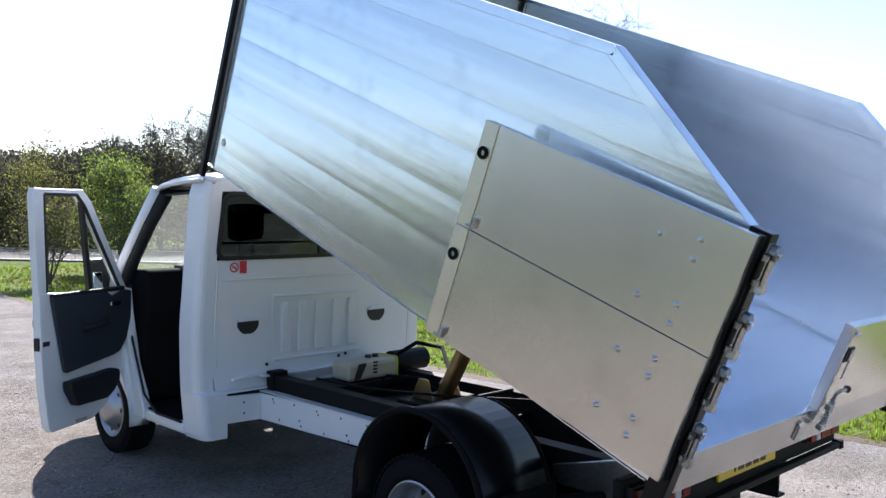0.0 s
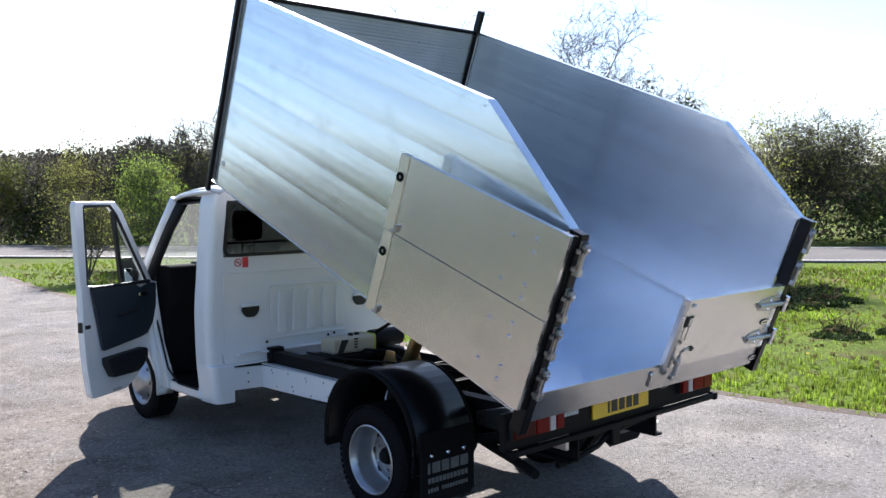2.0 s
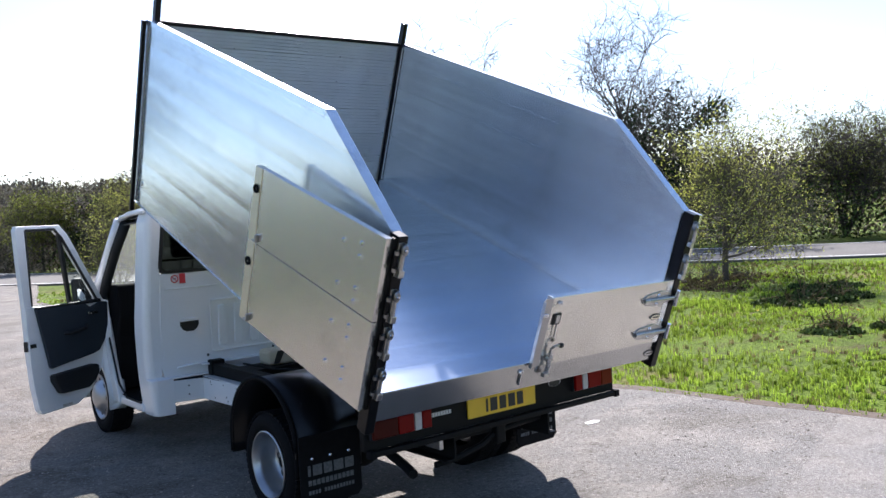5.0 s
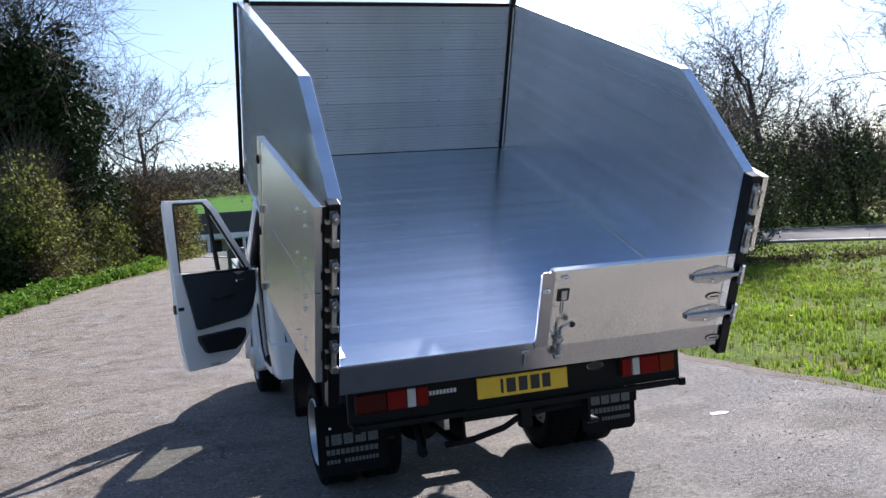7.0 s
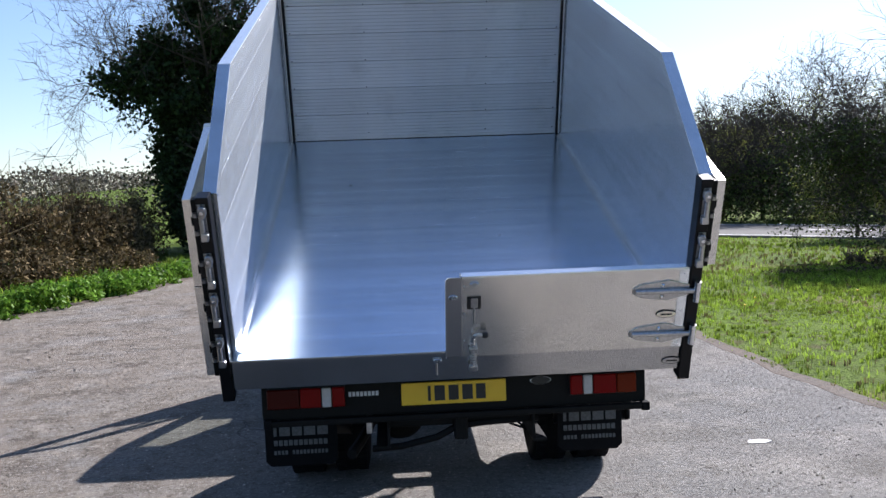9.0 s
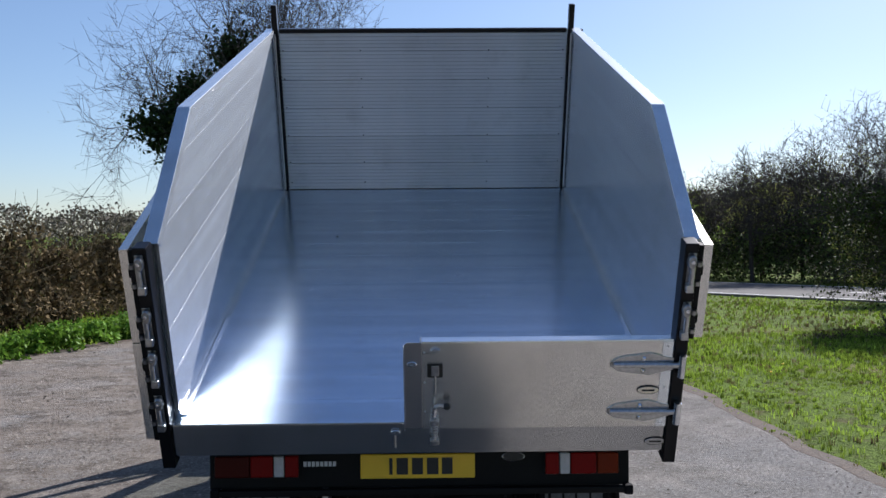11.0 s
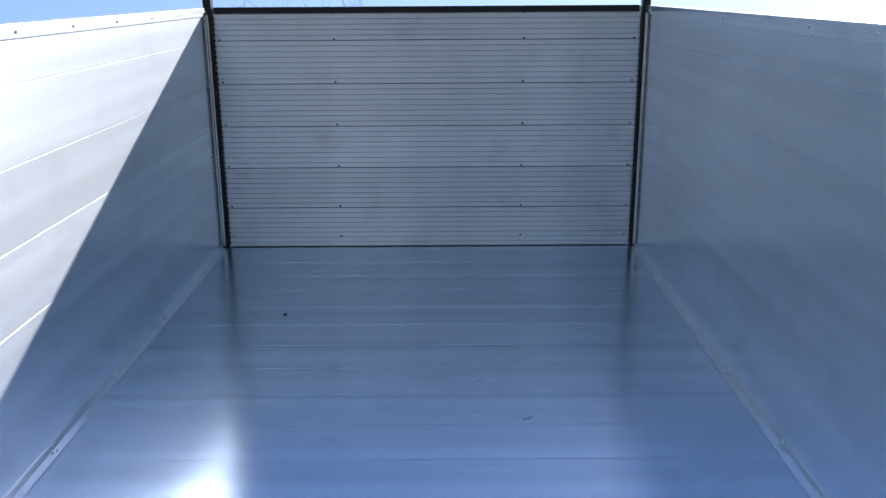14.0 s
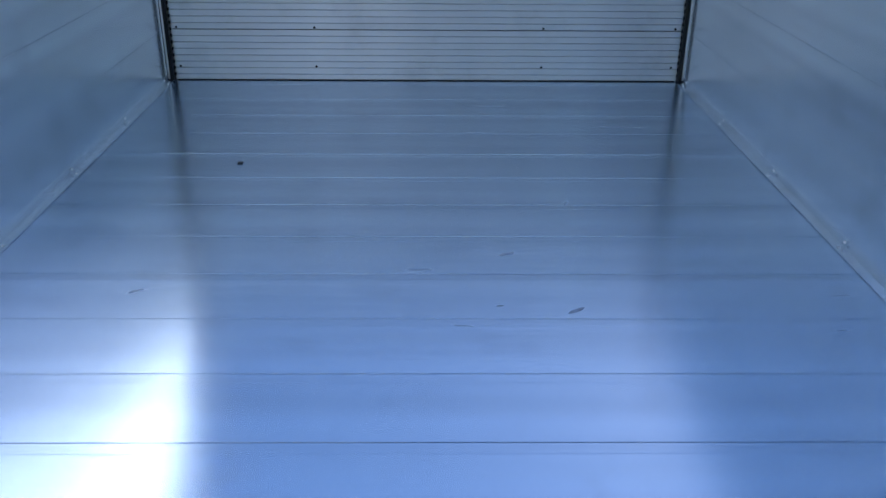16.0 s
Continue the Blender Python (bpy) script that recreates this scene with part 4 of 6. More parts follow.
o, i = rounded(-0.81, 1.430, 0.81, 1.868, 0.07, 5, 0.07), rounded(-0.780, 1.456, 0.780, 1.844, 0.045, 5, 0.07)
bm = bmesh.new()
rings = [[bm.verts.new((x, y, z)) for x, z in pts] for y, pts in ((YB - 0.006, o), (YB - 0.006, i), (YB + 0.03, i), (YB + 0.03, o))]
for u, v in zip(rings, rings[1:] + rings[:1]):
    for k in range(len(u)):
        bm.faces.new((u[k], u[(k + 1) % len(u)], v[(k + 1) % len(u)], v[k]))
bmesh.ops.recalc_face_normals(bm, faces=bm.faces)
part("rubber_frame", bm, INK, win)
part("mullion", box((-0.01, YB + 0.004, 1.456), (0.01, YB + 0.024, 1.845), 0.002), INK, win)
part("guard_bar", box((-0.76, YB + 0.03, 1.53), (0.76, YB + 0.04, 1.545)), PLASTIC, win)

# roof: crowned, over the cab to the top of the windscreen
secs = []
for y, zc, ze, xe in ((YB + 0.0, 1.955, 1.94, 0.84), (YB + 0.05, 1.995, 1.955, 0.86), (YB + 0.2, 2.02, 1.955, 0.875), (YB + 0.42, 2.02, 1.945, 0.875), (4.38, 1.995, 1.915, 0.865), (4.46, 1.955, 1.885, 0.85)):
    top = [(xe * k / 10, y, ze + (zc - ze) * (1 - abs(k / 10) ** 3.0)) for k in range(-10, 11)]
    low = [(xe * k / 10 * 0.97, y + 0.004, ze - 0.03 + (zc - ze) * (1 - abs(k / 10) ** 3.0)) for k in range(10, -11, -1)]
    secs.append(top + low)
part("roof", loft(secs), WHITE, truck, "white crowned cab roof", None, True)
for s in (-1, 1):
    part("roof_gutter", tube([(s * 0.872, YB + 0.05, 1.935), (s * 0.885, YB + 0.25, 1.928), (s * 0.885, 4.30, 1.905), (s * 0.872, 4.44, 1.87)], 0.016, 8), WHITE, truck, "white roof edge", None, True)
    # windscreen pillar, door opening, sill, front wing
    part("screen_pillar", tube([(s * 0.865, 4.42, 1.88), (s * 0.90, 4.60, 1.64), (s * 0.94, 4.80, 1.36), (s * 0.96, 4.93, 1.16)], 0.042, 10), WHITE, truck, "white windscreen pillar", None, True)
    part("pillar_trim", tube([(s * 0.835, 4.36, 1.85), (s * 0.868, 4.54, 1.64), (s * 0.90, 4.73, 1.38), (s * 0.915, 4.80, 1.22)], 0.045, 8), PLASTIC, truck, "dark windscreen pillar trim", None, True)
    part("door_seal", tube([(s * 0.845, YB + 0.20, 1.86), (s * 0.845, 4.38, 1.84), (s * 0.885, 4.62, 1.52), (s * 0.905, 4.76, 1.28), (s * 0.93, 4.70, 0.9), (s * 0.94, 4.48, 0.50), (s * 0.94, 4.30, 0.40), (s * 0.94, YB + 0.20, 0.40)], 0.009, 8), INK, truck, "black door seal")
    part("sill_step", box((s * 0.80, YB + 0.16, 0.325), (s * 0.945, 4.52, 0.40), 0.02), WHITE, truck, "white door sill")
    part("step_tread", box((s * 0.62, YB + 0.24, 0.402), (s * 0.93, 4.50, 0.412), 0.003), RUBBER, truck, "black step tread")
    part("hinge_pillar", prism([(4.44, 0.40), (4.66, 0.78), (4.74, 1.20), (4.98, 1.20), (4.98, 0.72), (4.60, 0.34), (4.44, 0.34)], "x", s * 0.90, s * 0.965, 0.01), WHITE, truck, "white door hinge pillar")


def wing(s):
    """A front wing with its round wheel opening and turned-in lip."""
    rings = []
    for k in range(13):
        a = radians(-8 + 196 * k / 12)
        y, z = 4.98 - 0.40 * math.cos(a), 0.32 + 0.40 * math.sin(a)
        yo = [4.58, 4.60, 4.64, 4.70, 4.76, 4.84, 4.98, 5.14, 5.32, 5.50, 5.62, 5.66, 5.66][k]
        zo = [0.36, 0.44, 0.60, 0.82, 1.02, 1.14, 1.16, 1.13, 1.08, 1.0, 0.85, 0.6, 0.40][k]
        rings.append([(s * 0.86, y, z), (s * 1.0, y, z), (s * 1.008, y - 0.02 * math.cos(a), z + 0.02), (s * (0.985 if k in (4, 5, 6, 7) else 0.995), (y + yo) / 2, (z + zo) / 2), (s * 0.965, yo, zo), (s * 0.86, yo, zo + 0.005), (s * 0.85, (y + yo) / 2, (z + zo) / 2)])
    return loft(rings)


for s in (-1, 1):
    part("front_wing", wing(s), WHITE, truck, "white front wing with round wheel opening", None, True)
secs = []
for y, z, w in ((4.90, 1.22, 0.90), (5.05, 1.20, 0.90), (5.30, 1.12, 0.88), (5.55, 1.02, 0.85), (5.72, 0.90, 0.80), (5.78, 0.75, 0.80), (5.80, 0.55, 0.82)):
    secs.append([(w * k / 6, y - 0.04 * (abs(k) / 6) ** 2, z - 0.05 * (abs(k) / 6) ** 3) for k in range(-6, 7)] + [(w * k / 6, y - 0.05, z - 0.09) for k in range(6, -7, -1)])
part("bonnet", loft(secs), WHITE, truck, "white bonnet", None, True)
part("front_bumper", prism([(-0.97, 5.45), (0.97, 5.45), (0.95, 5.75), (0.75, 5.9), (-0.75, 5.9), (-0.95, 5.75)], "z", 0.33, 0.62, 0.03), PLASTIC, truck, "dark front bumper")
part("windscreen", loft([[(-0.84, 4.45, 1.885), (0.84, 4.45, 1.885), (0.84, 4.455, 1.88), (-0.84, 4.455, 1.88)], [(-0.93, 4.95, 1.22), (0.93, 4.95, 1.22), (0.93, 4.955, 1.215), (-0.93, 4.955, 1.215)]]), SCREEN, truck, "dusty clear windscreen")
part("header_rail", box((-0.83, 4.38, 1.85), (0.83, 4.45, 1.90), 0.015), PLASTIC, truck, "dark windscreen header")
# inside: floor, dash, wheel, seats, rear lining
part("cab_floor", box((-0.90, YB + 0.05, 0.385), (0.90, 4.95, 0.40), 0.003), RUBBER, truck, "black rubber cab floor")
dash = part("dashboard", prism([(4.88, 0.42), (4.88, 1.29), (4.74, 1.33), (4.58, 1.335), (4.545, 1.32), (4.535, 1.05), (4.60, 0.88), (4.62, 0.42)], "x", -0.88, 0.88, 0.015), DASH, truck, "dark dashboard")
part("binnacle", box((-0.62, 4.46, 1.16), (-0.22, 4.70, 1.36), 0.03), PLASTIC, dash)
part("steering_wheel", tube([(-0.42 + 0.20 * math.cos(k * math.tau / 24), 4.38 + 0.20 * 0.55 * math.sin(k * math.tau / 24), 1.10 + 0.20 * 0.83 * math.sin(k * math.tau / 24)) for k in range(25)], 0.016, 8), PLASTIC, truck, "dark steering wheel")
part("steering_column", rod((-0.42, 4.38, 1.10), (-0.42, 4.62, 0.92), 0.035), PLASTIC, truck, "dark steering column")
for x, w in ((-0.52, 0.46), (0.36, 0.86)):
    seat = part("seat", box((x - w / 2, YB + 0.13, 0.62), (x + w / 2, YB + 0.60, 0.76), 0.05), SEAT, truck, "dark cloth cab seat")
    part("seat_base", box((x - w / 2 + 0.04, YB + 0.15, 0.40), (x + w / 2 - 0.04, YB + 0.55, 0.62), 0.02), PLASTIC, seat)
    part("backrest", box((x - w / 2, YB + 0.08, 0.74), (x + w / 2, YB + 0.20, 1.44), 0.05), SEAT, seat)
    for hx in ((x,) if w < 0.6 else (x - 0.2, x + 0.2)):
        part("headrest", box((hx - 0.13, YB + 0.07, 1.55), (hx + 0.13, YB + 0.15, 1.79), 0.04), SEAT, seat)
        part("headrest_rod", rod((hx - 0.05, YB + 0.11, 1.42), (hx - 0.05, YB + 0.11, 1.57), 0.007), CHROME, seat)
        part("headrest_rod", rod((hx + 0.05, YB + 0.11, 1.42), (hx + 0.05, YB + 0.11, 1.57), 0.007), CHROME, seat)
part("back_lining", box((-0.80, YB + 0.05, 0.40), (0.80, YB + 0.062, 1.42), 0.003), TRIM, truck, "grey back lining")
part("roof_lining", box((-0.82, YB + 0.07, 1.885), (0.82, 4.40, 1.90), 0.005), TRIM, truck, "grey roof lining")
part("interior_mirror", box((-0.12, 4.50, 1.72), (0.12, 4.53, 1.79), 0.015), PLASTIC, truck, "dark interior mirror")


# doors: local s from the hinge to the latch edge, z up, outer face at y = 0
def cab_door(m, name, label, closed):
    t = 0.06
    low = [(0.06, 0.62), (0.20, 0.44), (0.34, 0.37), (0.70, 0.36), (0.73, 0.40), (0.765, 0.60), (0.785, 0.85), (0.79, 1.05), (0.795, 1.235), (-0.02, 1.185), (-0.02, 0.9)]
    door = part(name, prism(low, "y", 0, t, 0.008), WHITE, truck, label, m)
    # window frame: rear upright, top, slanted front
    part("window_frame", prism([(0.715, 1.22), (0.797, 1.22), (0.822, 1.60), (0.832, 1.84), (0.815, 1.872), (0.735, 1.845)], "y", 0.005, t - 0.005, 0.006), WHITE, door)
    part("window_frame", prism([(0.745, 1.872), (0.822, 1.874), (0.80, 1.835), (0.45, 1.835), (0.40, 1.872)], "y", 0.006, t - 0.006, 0.005), WHITE, door)
    part("window_frame", prism([(0.40, 1.872), (0.46, 1.838), (0.385, 1.76), (0.035, 1.19), (-0.03, 1.185), (0.32, 1.79)], "y", 0.006, t - 0.006, 0.006), WHITE, door)
    part("divider_bar", prism([(0.315, 1.215), (0.35, 1.215), (0.42, 1.80), (0.385, 1.77)], "y", 0.02, t - 0.01, 0.003), INK, door, "black window divider")
    part("quarter_glass", prism([(0.06, 1.20), (0.32, 1.21), (0.385, 1.76)], "y", 0.028, 0.032), GLASS, door)
    if closed:
        part("window_glass", prism([(0.34, 1.21), (0.72, 1.225), (0.74, 1.84), (0.46, 1.84), (0.41, 1.79)], "y", 0.028, 0.032), GLASS, door)
    else:
        part("window_glass", prism([(0.345, 1.21), (0.715, 1.222), (0.716, 1.240), (0.348, 1.228)], "y", 0.028, 0.032), GLASS, door, "top edge of the wound-down window")
    for a, b in (((0.725, 1.235), (0.742, 1.838)), ((0.742, 1.838), (0.455, 1.838)), ((0.455, 1.838), (0.385, 1.765)), ((0.385, 1.765), (0.05, 1.21))):
        part("rubber_seal", rod((a[0], t - 0.012, a[1]), (b[0], t - 0.012, b[1]), 0.012, None, 8), INK, door)
    # inside trim panel with pocket, pull and handle
    trim = part("door_trim", prism([(-0.02, 1.0), (0.02, 0.87), (0.09, 0.785), (0.16, 0.765), (0.60, 0.715), (0.62, 0.73), (0.665, 0.95), (0.720, 1.20), (0.705, 1.215), (0.22, 1.20), (0.16, 1.165), (0.05, 1.20), (-0.03, 1.19)], "y", t + 0.001, t + 0.03, 0.010), TRIM, door, "dark blue-grey door trim")
    part("pocket", prism([(0.62, 0.665), (0.615, 0.61), (0.55, 0.50), (0.27, 0.50), (0.20, 0.54), (0.15, 0.61), (0.15, 0.67), (0.19, 0.685)], "y", t, t + 0.075, 0.014), PLASTIC, trim, "dark map pocket")
    part("sill_cap", box((0.04, t - 0.005, 1.195), (0.715, t + 0.03, 1.225), 0.01), PLASTIC, trim)
    part("pull", tube([(0.22, t + 0.03, 1.02), (0.26, t + 0.06, 1.0), (0.42, t + 0.06, 0.98), (0.46, t + 0.03, 0.98)], 0.014, 8), PLASTIC, trim)
    part("inner_handle", box((0.10, t + 0.026, 1.10), (0.20, t + 0.045, 1.13), 0.008), CHROME, trim)
    part("latch", box((0.772, 0.012, 0.88), (0.798, 0.05, 0.96), 0.004), INK, door, "black door latch")
    part("latch_hook", box((0.72, t, 0.905), (0.775, t + 0.006, 0.935), 0.002), INK, door)
    part("outer_handle", box((0.60, -0.025, 1.02), (0.77, 0.002, 1.07), 0.01), PLASTIC, door)
    part("kick_plate", box((0.40, t, 0.38), (0.50, t + 0.004, 0.40), 0.001), STEEL, door)
    return door


ang = math.degrees(math.atan2(-0.37, -0.715))
driver = cab_door(pose(-0.985, 4.77, 0, 0, 0, ang), "driver_door", "open white driver's door with dark blue-grey trim", False)
cab_door(pose(0.965, 4.77, 0, 0, 0, -90) @ Matrix.Diagonal((1, -1, 1, 1)), "passenger_door", "closed white passenger door", True)


def door_mirror(m, side):
    body = part("door_mirror", box((-0.085, -0.03, -0.13), (0.085, 0.05, 0.13), 0.03), INK, truck, "black door mirror on a short arm", m)
    part("mirror_glass", box((-0.055, -0.036, -0.105), (0.010, -0.0295, 0.030), 0.002), MIRROR, body)
    part("mirror_arm", tube([(side * 0.05, 0.0, -0.10), (side * 0.10, -0.01, -0.15), (side * 0.15, -0.02, -0.15)], 0.022, 8), PLASTIC, body)
    return body


door_mirror(pose(-1.06, 4.92, 1.275, -6, 0, 3), 1)
door_mirror(pose(1.10, 4.94, 1.285, -6, 0, -3), -1)

# ---- vegetation helpers ----
RNG = np.random.default_rng(7)


def stuff_mesh(name, verts, faces, mats, slots=None):
    me = bpy.data.meshes.new(name)
    me.from_pydata([tuple(v) for v in verts], [], [tuple(f) for f in faces])
    for m in mats:
        me.materials.append(m)
    if slots is not None:
        me.polygons.foreach_set("material_index", np.asarray(slots, dtype=np.int32))
    me.update()
    return me


def leaf_quads(centres, size, flat=0.0, spread=0.5):
    """Small four-cornered leaves of random turn round the given centres."""
    n = len(centres)
    c = np.asarray(centres, float)
    a = RNG.normal(size=(n, 3))
    a[:, 2] *= 1 - flat
    a /= np.linalg.norm(a, axis=1)[:, None]
    b = np.cross(a, RNG.normal(size=(n, 3)))
    b /= np.linalg.norm(b, axis=1)[:, None]
    s = size * (1 + spread * (RNG.random(n) - 0.5))[:, None]
    v = np.stack([c - a * s, c + b * s * 0.55, c + a * s, c - b * s * 0.55], 1).reshape(-1, 3)
    f = np.arange(4 * n).reshape(-1, 4)
    return v, f


def tubes(branches, sides):
    """Tapered tubes along polylines of (points, radii)."""
    vs, fs, k = [], [], 0
    ang = np.arange(sides) * math.tau / sides
    ring = np.stack([np.cos(ang), np.sin(ang)], 1)
    for pts, rad in branches:
        p = np.asarray(pts, float)
        d = np.gradient(p, axis=0)
        d /= np.linalg.norm(d, axis=1)[:, None] + 1e-9
        up = np.where(np.abs(d[:, 2:3]) > 0.9, [[1.0, 0, 0]], [[0, 0, 1.0]])
        x = np.cross(d, up)
        x /= np.linalg.norm(x, axis=1)[:, None] + 1e-9
        y = np.cross(d, x)
        r = np.asarray(rad)[:, None, None]
        v = p[:, None, :] + r * (ring[None, :, 0:1] * x[:, None, :] + ring[None, :, 1:2] * y[:, None, :])
        vs.append(v.reshape(-1, 3))
        n = len(p)
        for i in range(n - 1):
            for j in range(sides):
                j2 = (j + 1) % sides
                fs.append((k + i * sides + j, k + i * sides + j2, k + (i + 1) * sides + j2, k + (i + 1) * sides + j))
        k += n * sides
    return (np.concatenate(vs), fs) if vs else (np.zeros((0, 3)), [])


def grow(height, trunk_r, levels, kids, angle, lean=(0, 0), droop=0.0, stems=1, low=0.25, twig=0.004):
    """The limbs of a tree, level by level, and where its twigs end."""
    out = [[] for _ in range(levels + 1)]
    tips = []

    def limb(p, d, length, r, lv):
        n = (7, 6, 5, 4, 2, 2)[min(lv, 5)]
        pts, rad = [p.copy()], [r]
        wob = (0.05, 0.16, 0.22, 0.28, 0.32, 0.35)[min(lv, 5)]
        for i in range(1, n):
            d = d + RNG.normal(size=3) * wob + np.array([0, 0, 0.05 - droop * (lv > 1) * 0.12])
            d /= np.linalg.norm(d)
            p = p + d * length / (n - 1)
            pts.append(p.copy())
            rad.append(r * (1 - 0.75 * i / (n - 1)))
        out[lv].append((pts, rad))
        if lv >= levels - 1:
            tips.extend(pts[1:])
        if lv < levels:
            m = kids[lv]
            for k in range(m):
                f = (low if lv == 0 else 0.25) + (1 - (low if lv == 0 else 0.25)) * (k + RNG.random()) / m
                f = min(f, 0.98)
                q = f * (n - 1)
                i = min(int(q), n - 2)
                base = pts[i] + (pts[i + 1] - pts[i]) * (q - i)
                a = radians(angle[min(lv, len(angle) - 1)] * (0.7 + 0.6 * RNG.random()))
                side = np.cross(d, RNG.normal(size=3))
                side /= np.linalg.norm(side)
                dd = d * math.cos(a) + side * math.sin(a)
                limb(base, dd, length * (0.52 + 0.25 * RNG.random()) * (1 - 0.35 * f * (lv == 0)), max(twig, r * (0.55 if lv else 0.42) * (1 - 0.5 * f)), lv + 1)

    for s in range(stems):
        d = np.array([lean[0], lean[1], 1.0]) + RNG.normal(size=3) * (0.25 if stems > 1 else 0.03)
        limb(np.zeros(3), d / np.linalg.norm(d), height * (0.62 if stems == 1 else 0.75), trunk_r, 0)
    return out, np.array(tips)


def tree(label, at, height, trunk_r=0.12, levels=4, kids=(9, 5, 4, 4), angle=(48, 45, 45, 45), lean=(0, 0), droop=0.0, leaves=0, leaf=0.03, leaf_mat=None, stems=1, low=0.25, ivy=0, ivy_top=0.7, bark=None, scatter=0.15, lobes=(), twig=0.004, leaf_top=2.0):
    out, tips = grow(height, trunk_r, levels, kids, angle, lean, droop, stems, low, twig)
    t = tagged(new("tree"), label, "tree", "trees round the track")
    t.location = at
    v, f = tubes(out[0] + out[1], 8)
    me = stuff_mesh("trunk", v, f, [bark or BARK])
    for p in me.polygons:
        p.use_smooth = True
    new("trunk", me).parent = t
    v, f = tubes(sum(out[2:3], []), 5)
    v2, f2 = tubes(sum(out[3:], []), 3)
    f = list(f) + [tuple(i + len(v) for i in q) for q in f2]
    v = np.concatenate([v, v2])
    slots = [0] * len(f)
    if leaves:
        clad = tips[tips[:, 2] < height * leaf_top]
        idx = RNG.integers(0, len(clad), leaves)
        lv, lf = leaf_quads(clad[idx] + RNG.normal(size=(leaves, 3)) * scatter, leaf)
        f = f + [tuple(q) for q in (lf + len(v))]
        v = np.concatenate([v, lv])
        slots += [1] * len(lf)
    me = stuff_mesh("crown", v, f, [bark or BARK, leaf_mat or LEAF], slots)
    new("crown", me).parent = t
    if ivy:
        # ivy: clumps hugging the trunk and the main limbs
        src = np.concatenate([np.array(p) for p, _ in out[0] + out[1] + out[2][::3]])
        src = src[src[:, 2] < height * ivy_top]
        clump = src[RNG.integers(0, len(src), 140)] + RNG.normal(size=(140, 3)) * 0.35
        idx = RNG.integers(0, len(clump), ivy)
        off = RNG.normal(size=(ivy, 3))
        off *= (0.32 * RNG.random(ivy) ** 0.4 / np.linalg.norm(off, axis=1))[:, None] * 1.6
        lv, lf = leaf_quads(clump[idx] + off, 0.085)
        for dx, dy, dz, rx, rz in lobes:
            # a hanging lobe of ivy: uneven clumps inside a lopsided hull
            cc = RNG.normal(size=(70, 3)) * np.array([rx, rx, rz]) * 0.5 + np.array([dx, dy, dz])
            pick = RNG.integers(0, 70, int(3400 * rx * rz))
            off = RNG.normal(size=(len(pick), 3)) * 0.24
            v2, f2 = leaf_quads(cc[pick] + off, 0.10)
            lf = np.concatenate([lf, f2 + len(lv)])
            lv = np.concatenate([lv, v2])
        new("ivy", stuff_mesh("ivy", lv, lf, [IVY])).parent = t
    return t


def leafy(name, base, rough=0.6, trans=0.25, island=0.45, stains=(1.2, 0.25)):
    """Leaves that let some light through."""
    m = material(name, base, rough, 0.0, 0.08, grain=(3, 0.15), stains=stains, island=island)
    nt = m.node_tree
    p = nt.nodes["Principled BSDF"]
    col = p.inputs["Base Color"].links[0].from_socket
    tr, mx = nt.nodes.new("ShaderNodeBsdfTranslucent"), nt.nodes.new("ShaderNodeMixShader")
    mx.inputs[0].default_value = trans
    nt.links.new(col, tr.inputs["Color"])
    nt.links.new(p.outputs[0], mx.inputs[1])
    nt.links.new(tr.outputs[0], mx.inputs[2])
    nt.links.new(mx.outputs[0], nt.nodes["Material Output"].inputs["Surface"])
    return m


BARK = material("grey_bark", (0.085, 0.07, 0.055), 0.9, grain=(25, 0.35), stains=(3, 0.25))
DARK_BARK = material("dark_bark", (0.05, 0.04, 0.032), 0.9, grain=(25, 0.35))
LEAF = leafy("fresh_leaves", (0.22, 0.31, 0.06), 0.6, 0.45)
BUD = leafy("yellow_green_buds", (0.31, 0.33, 0.08), 0.6, 0.5)
IVY = leafy("dark_ivy", (0.022, 0.040, 0.014), 0.6, 0.08)
DUSKY = leafy("dusky_leaves", (0.045, 0.062, 0.018), 0.6, 0.08)
HEDGE = leafy("hedge_leaves", (0.165, 0.185, 0.044), 0.6, 0.35)
BROWN = leafy("brown_stalks", (0.145, 0.108, 0.056), 0.85, 0.12, 0.6)
BRAMBLE = leafy("bramble_leaves", (0.07, 0.10, 0.03), 0.6, 0.15, 0.6)
BLADE = leafy("grass_blades", (0.225, 0.315, 0.042), 0.6, 0.4, 0.5, (0.9, 0.5))
NETTLE = leafy("verge_leaves", (0.13, 0.24, 0.03), 0.55, 0.3, 0.4)
WOODS = leafy("far_bare_woods", (0.16, 0.14, 0.112), 0.95, 0.12, 0.45)
EVERGREEN = leafy("far_dark_trees", (0.03, 0.042, 0.018), 0.95, 0.0, 0.4)

# ---- ground ----


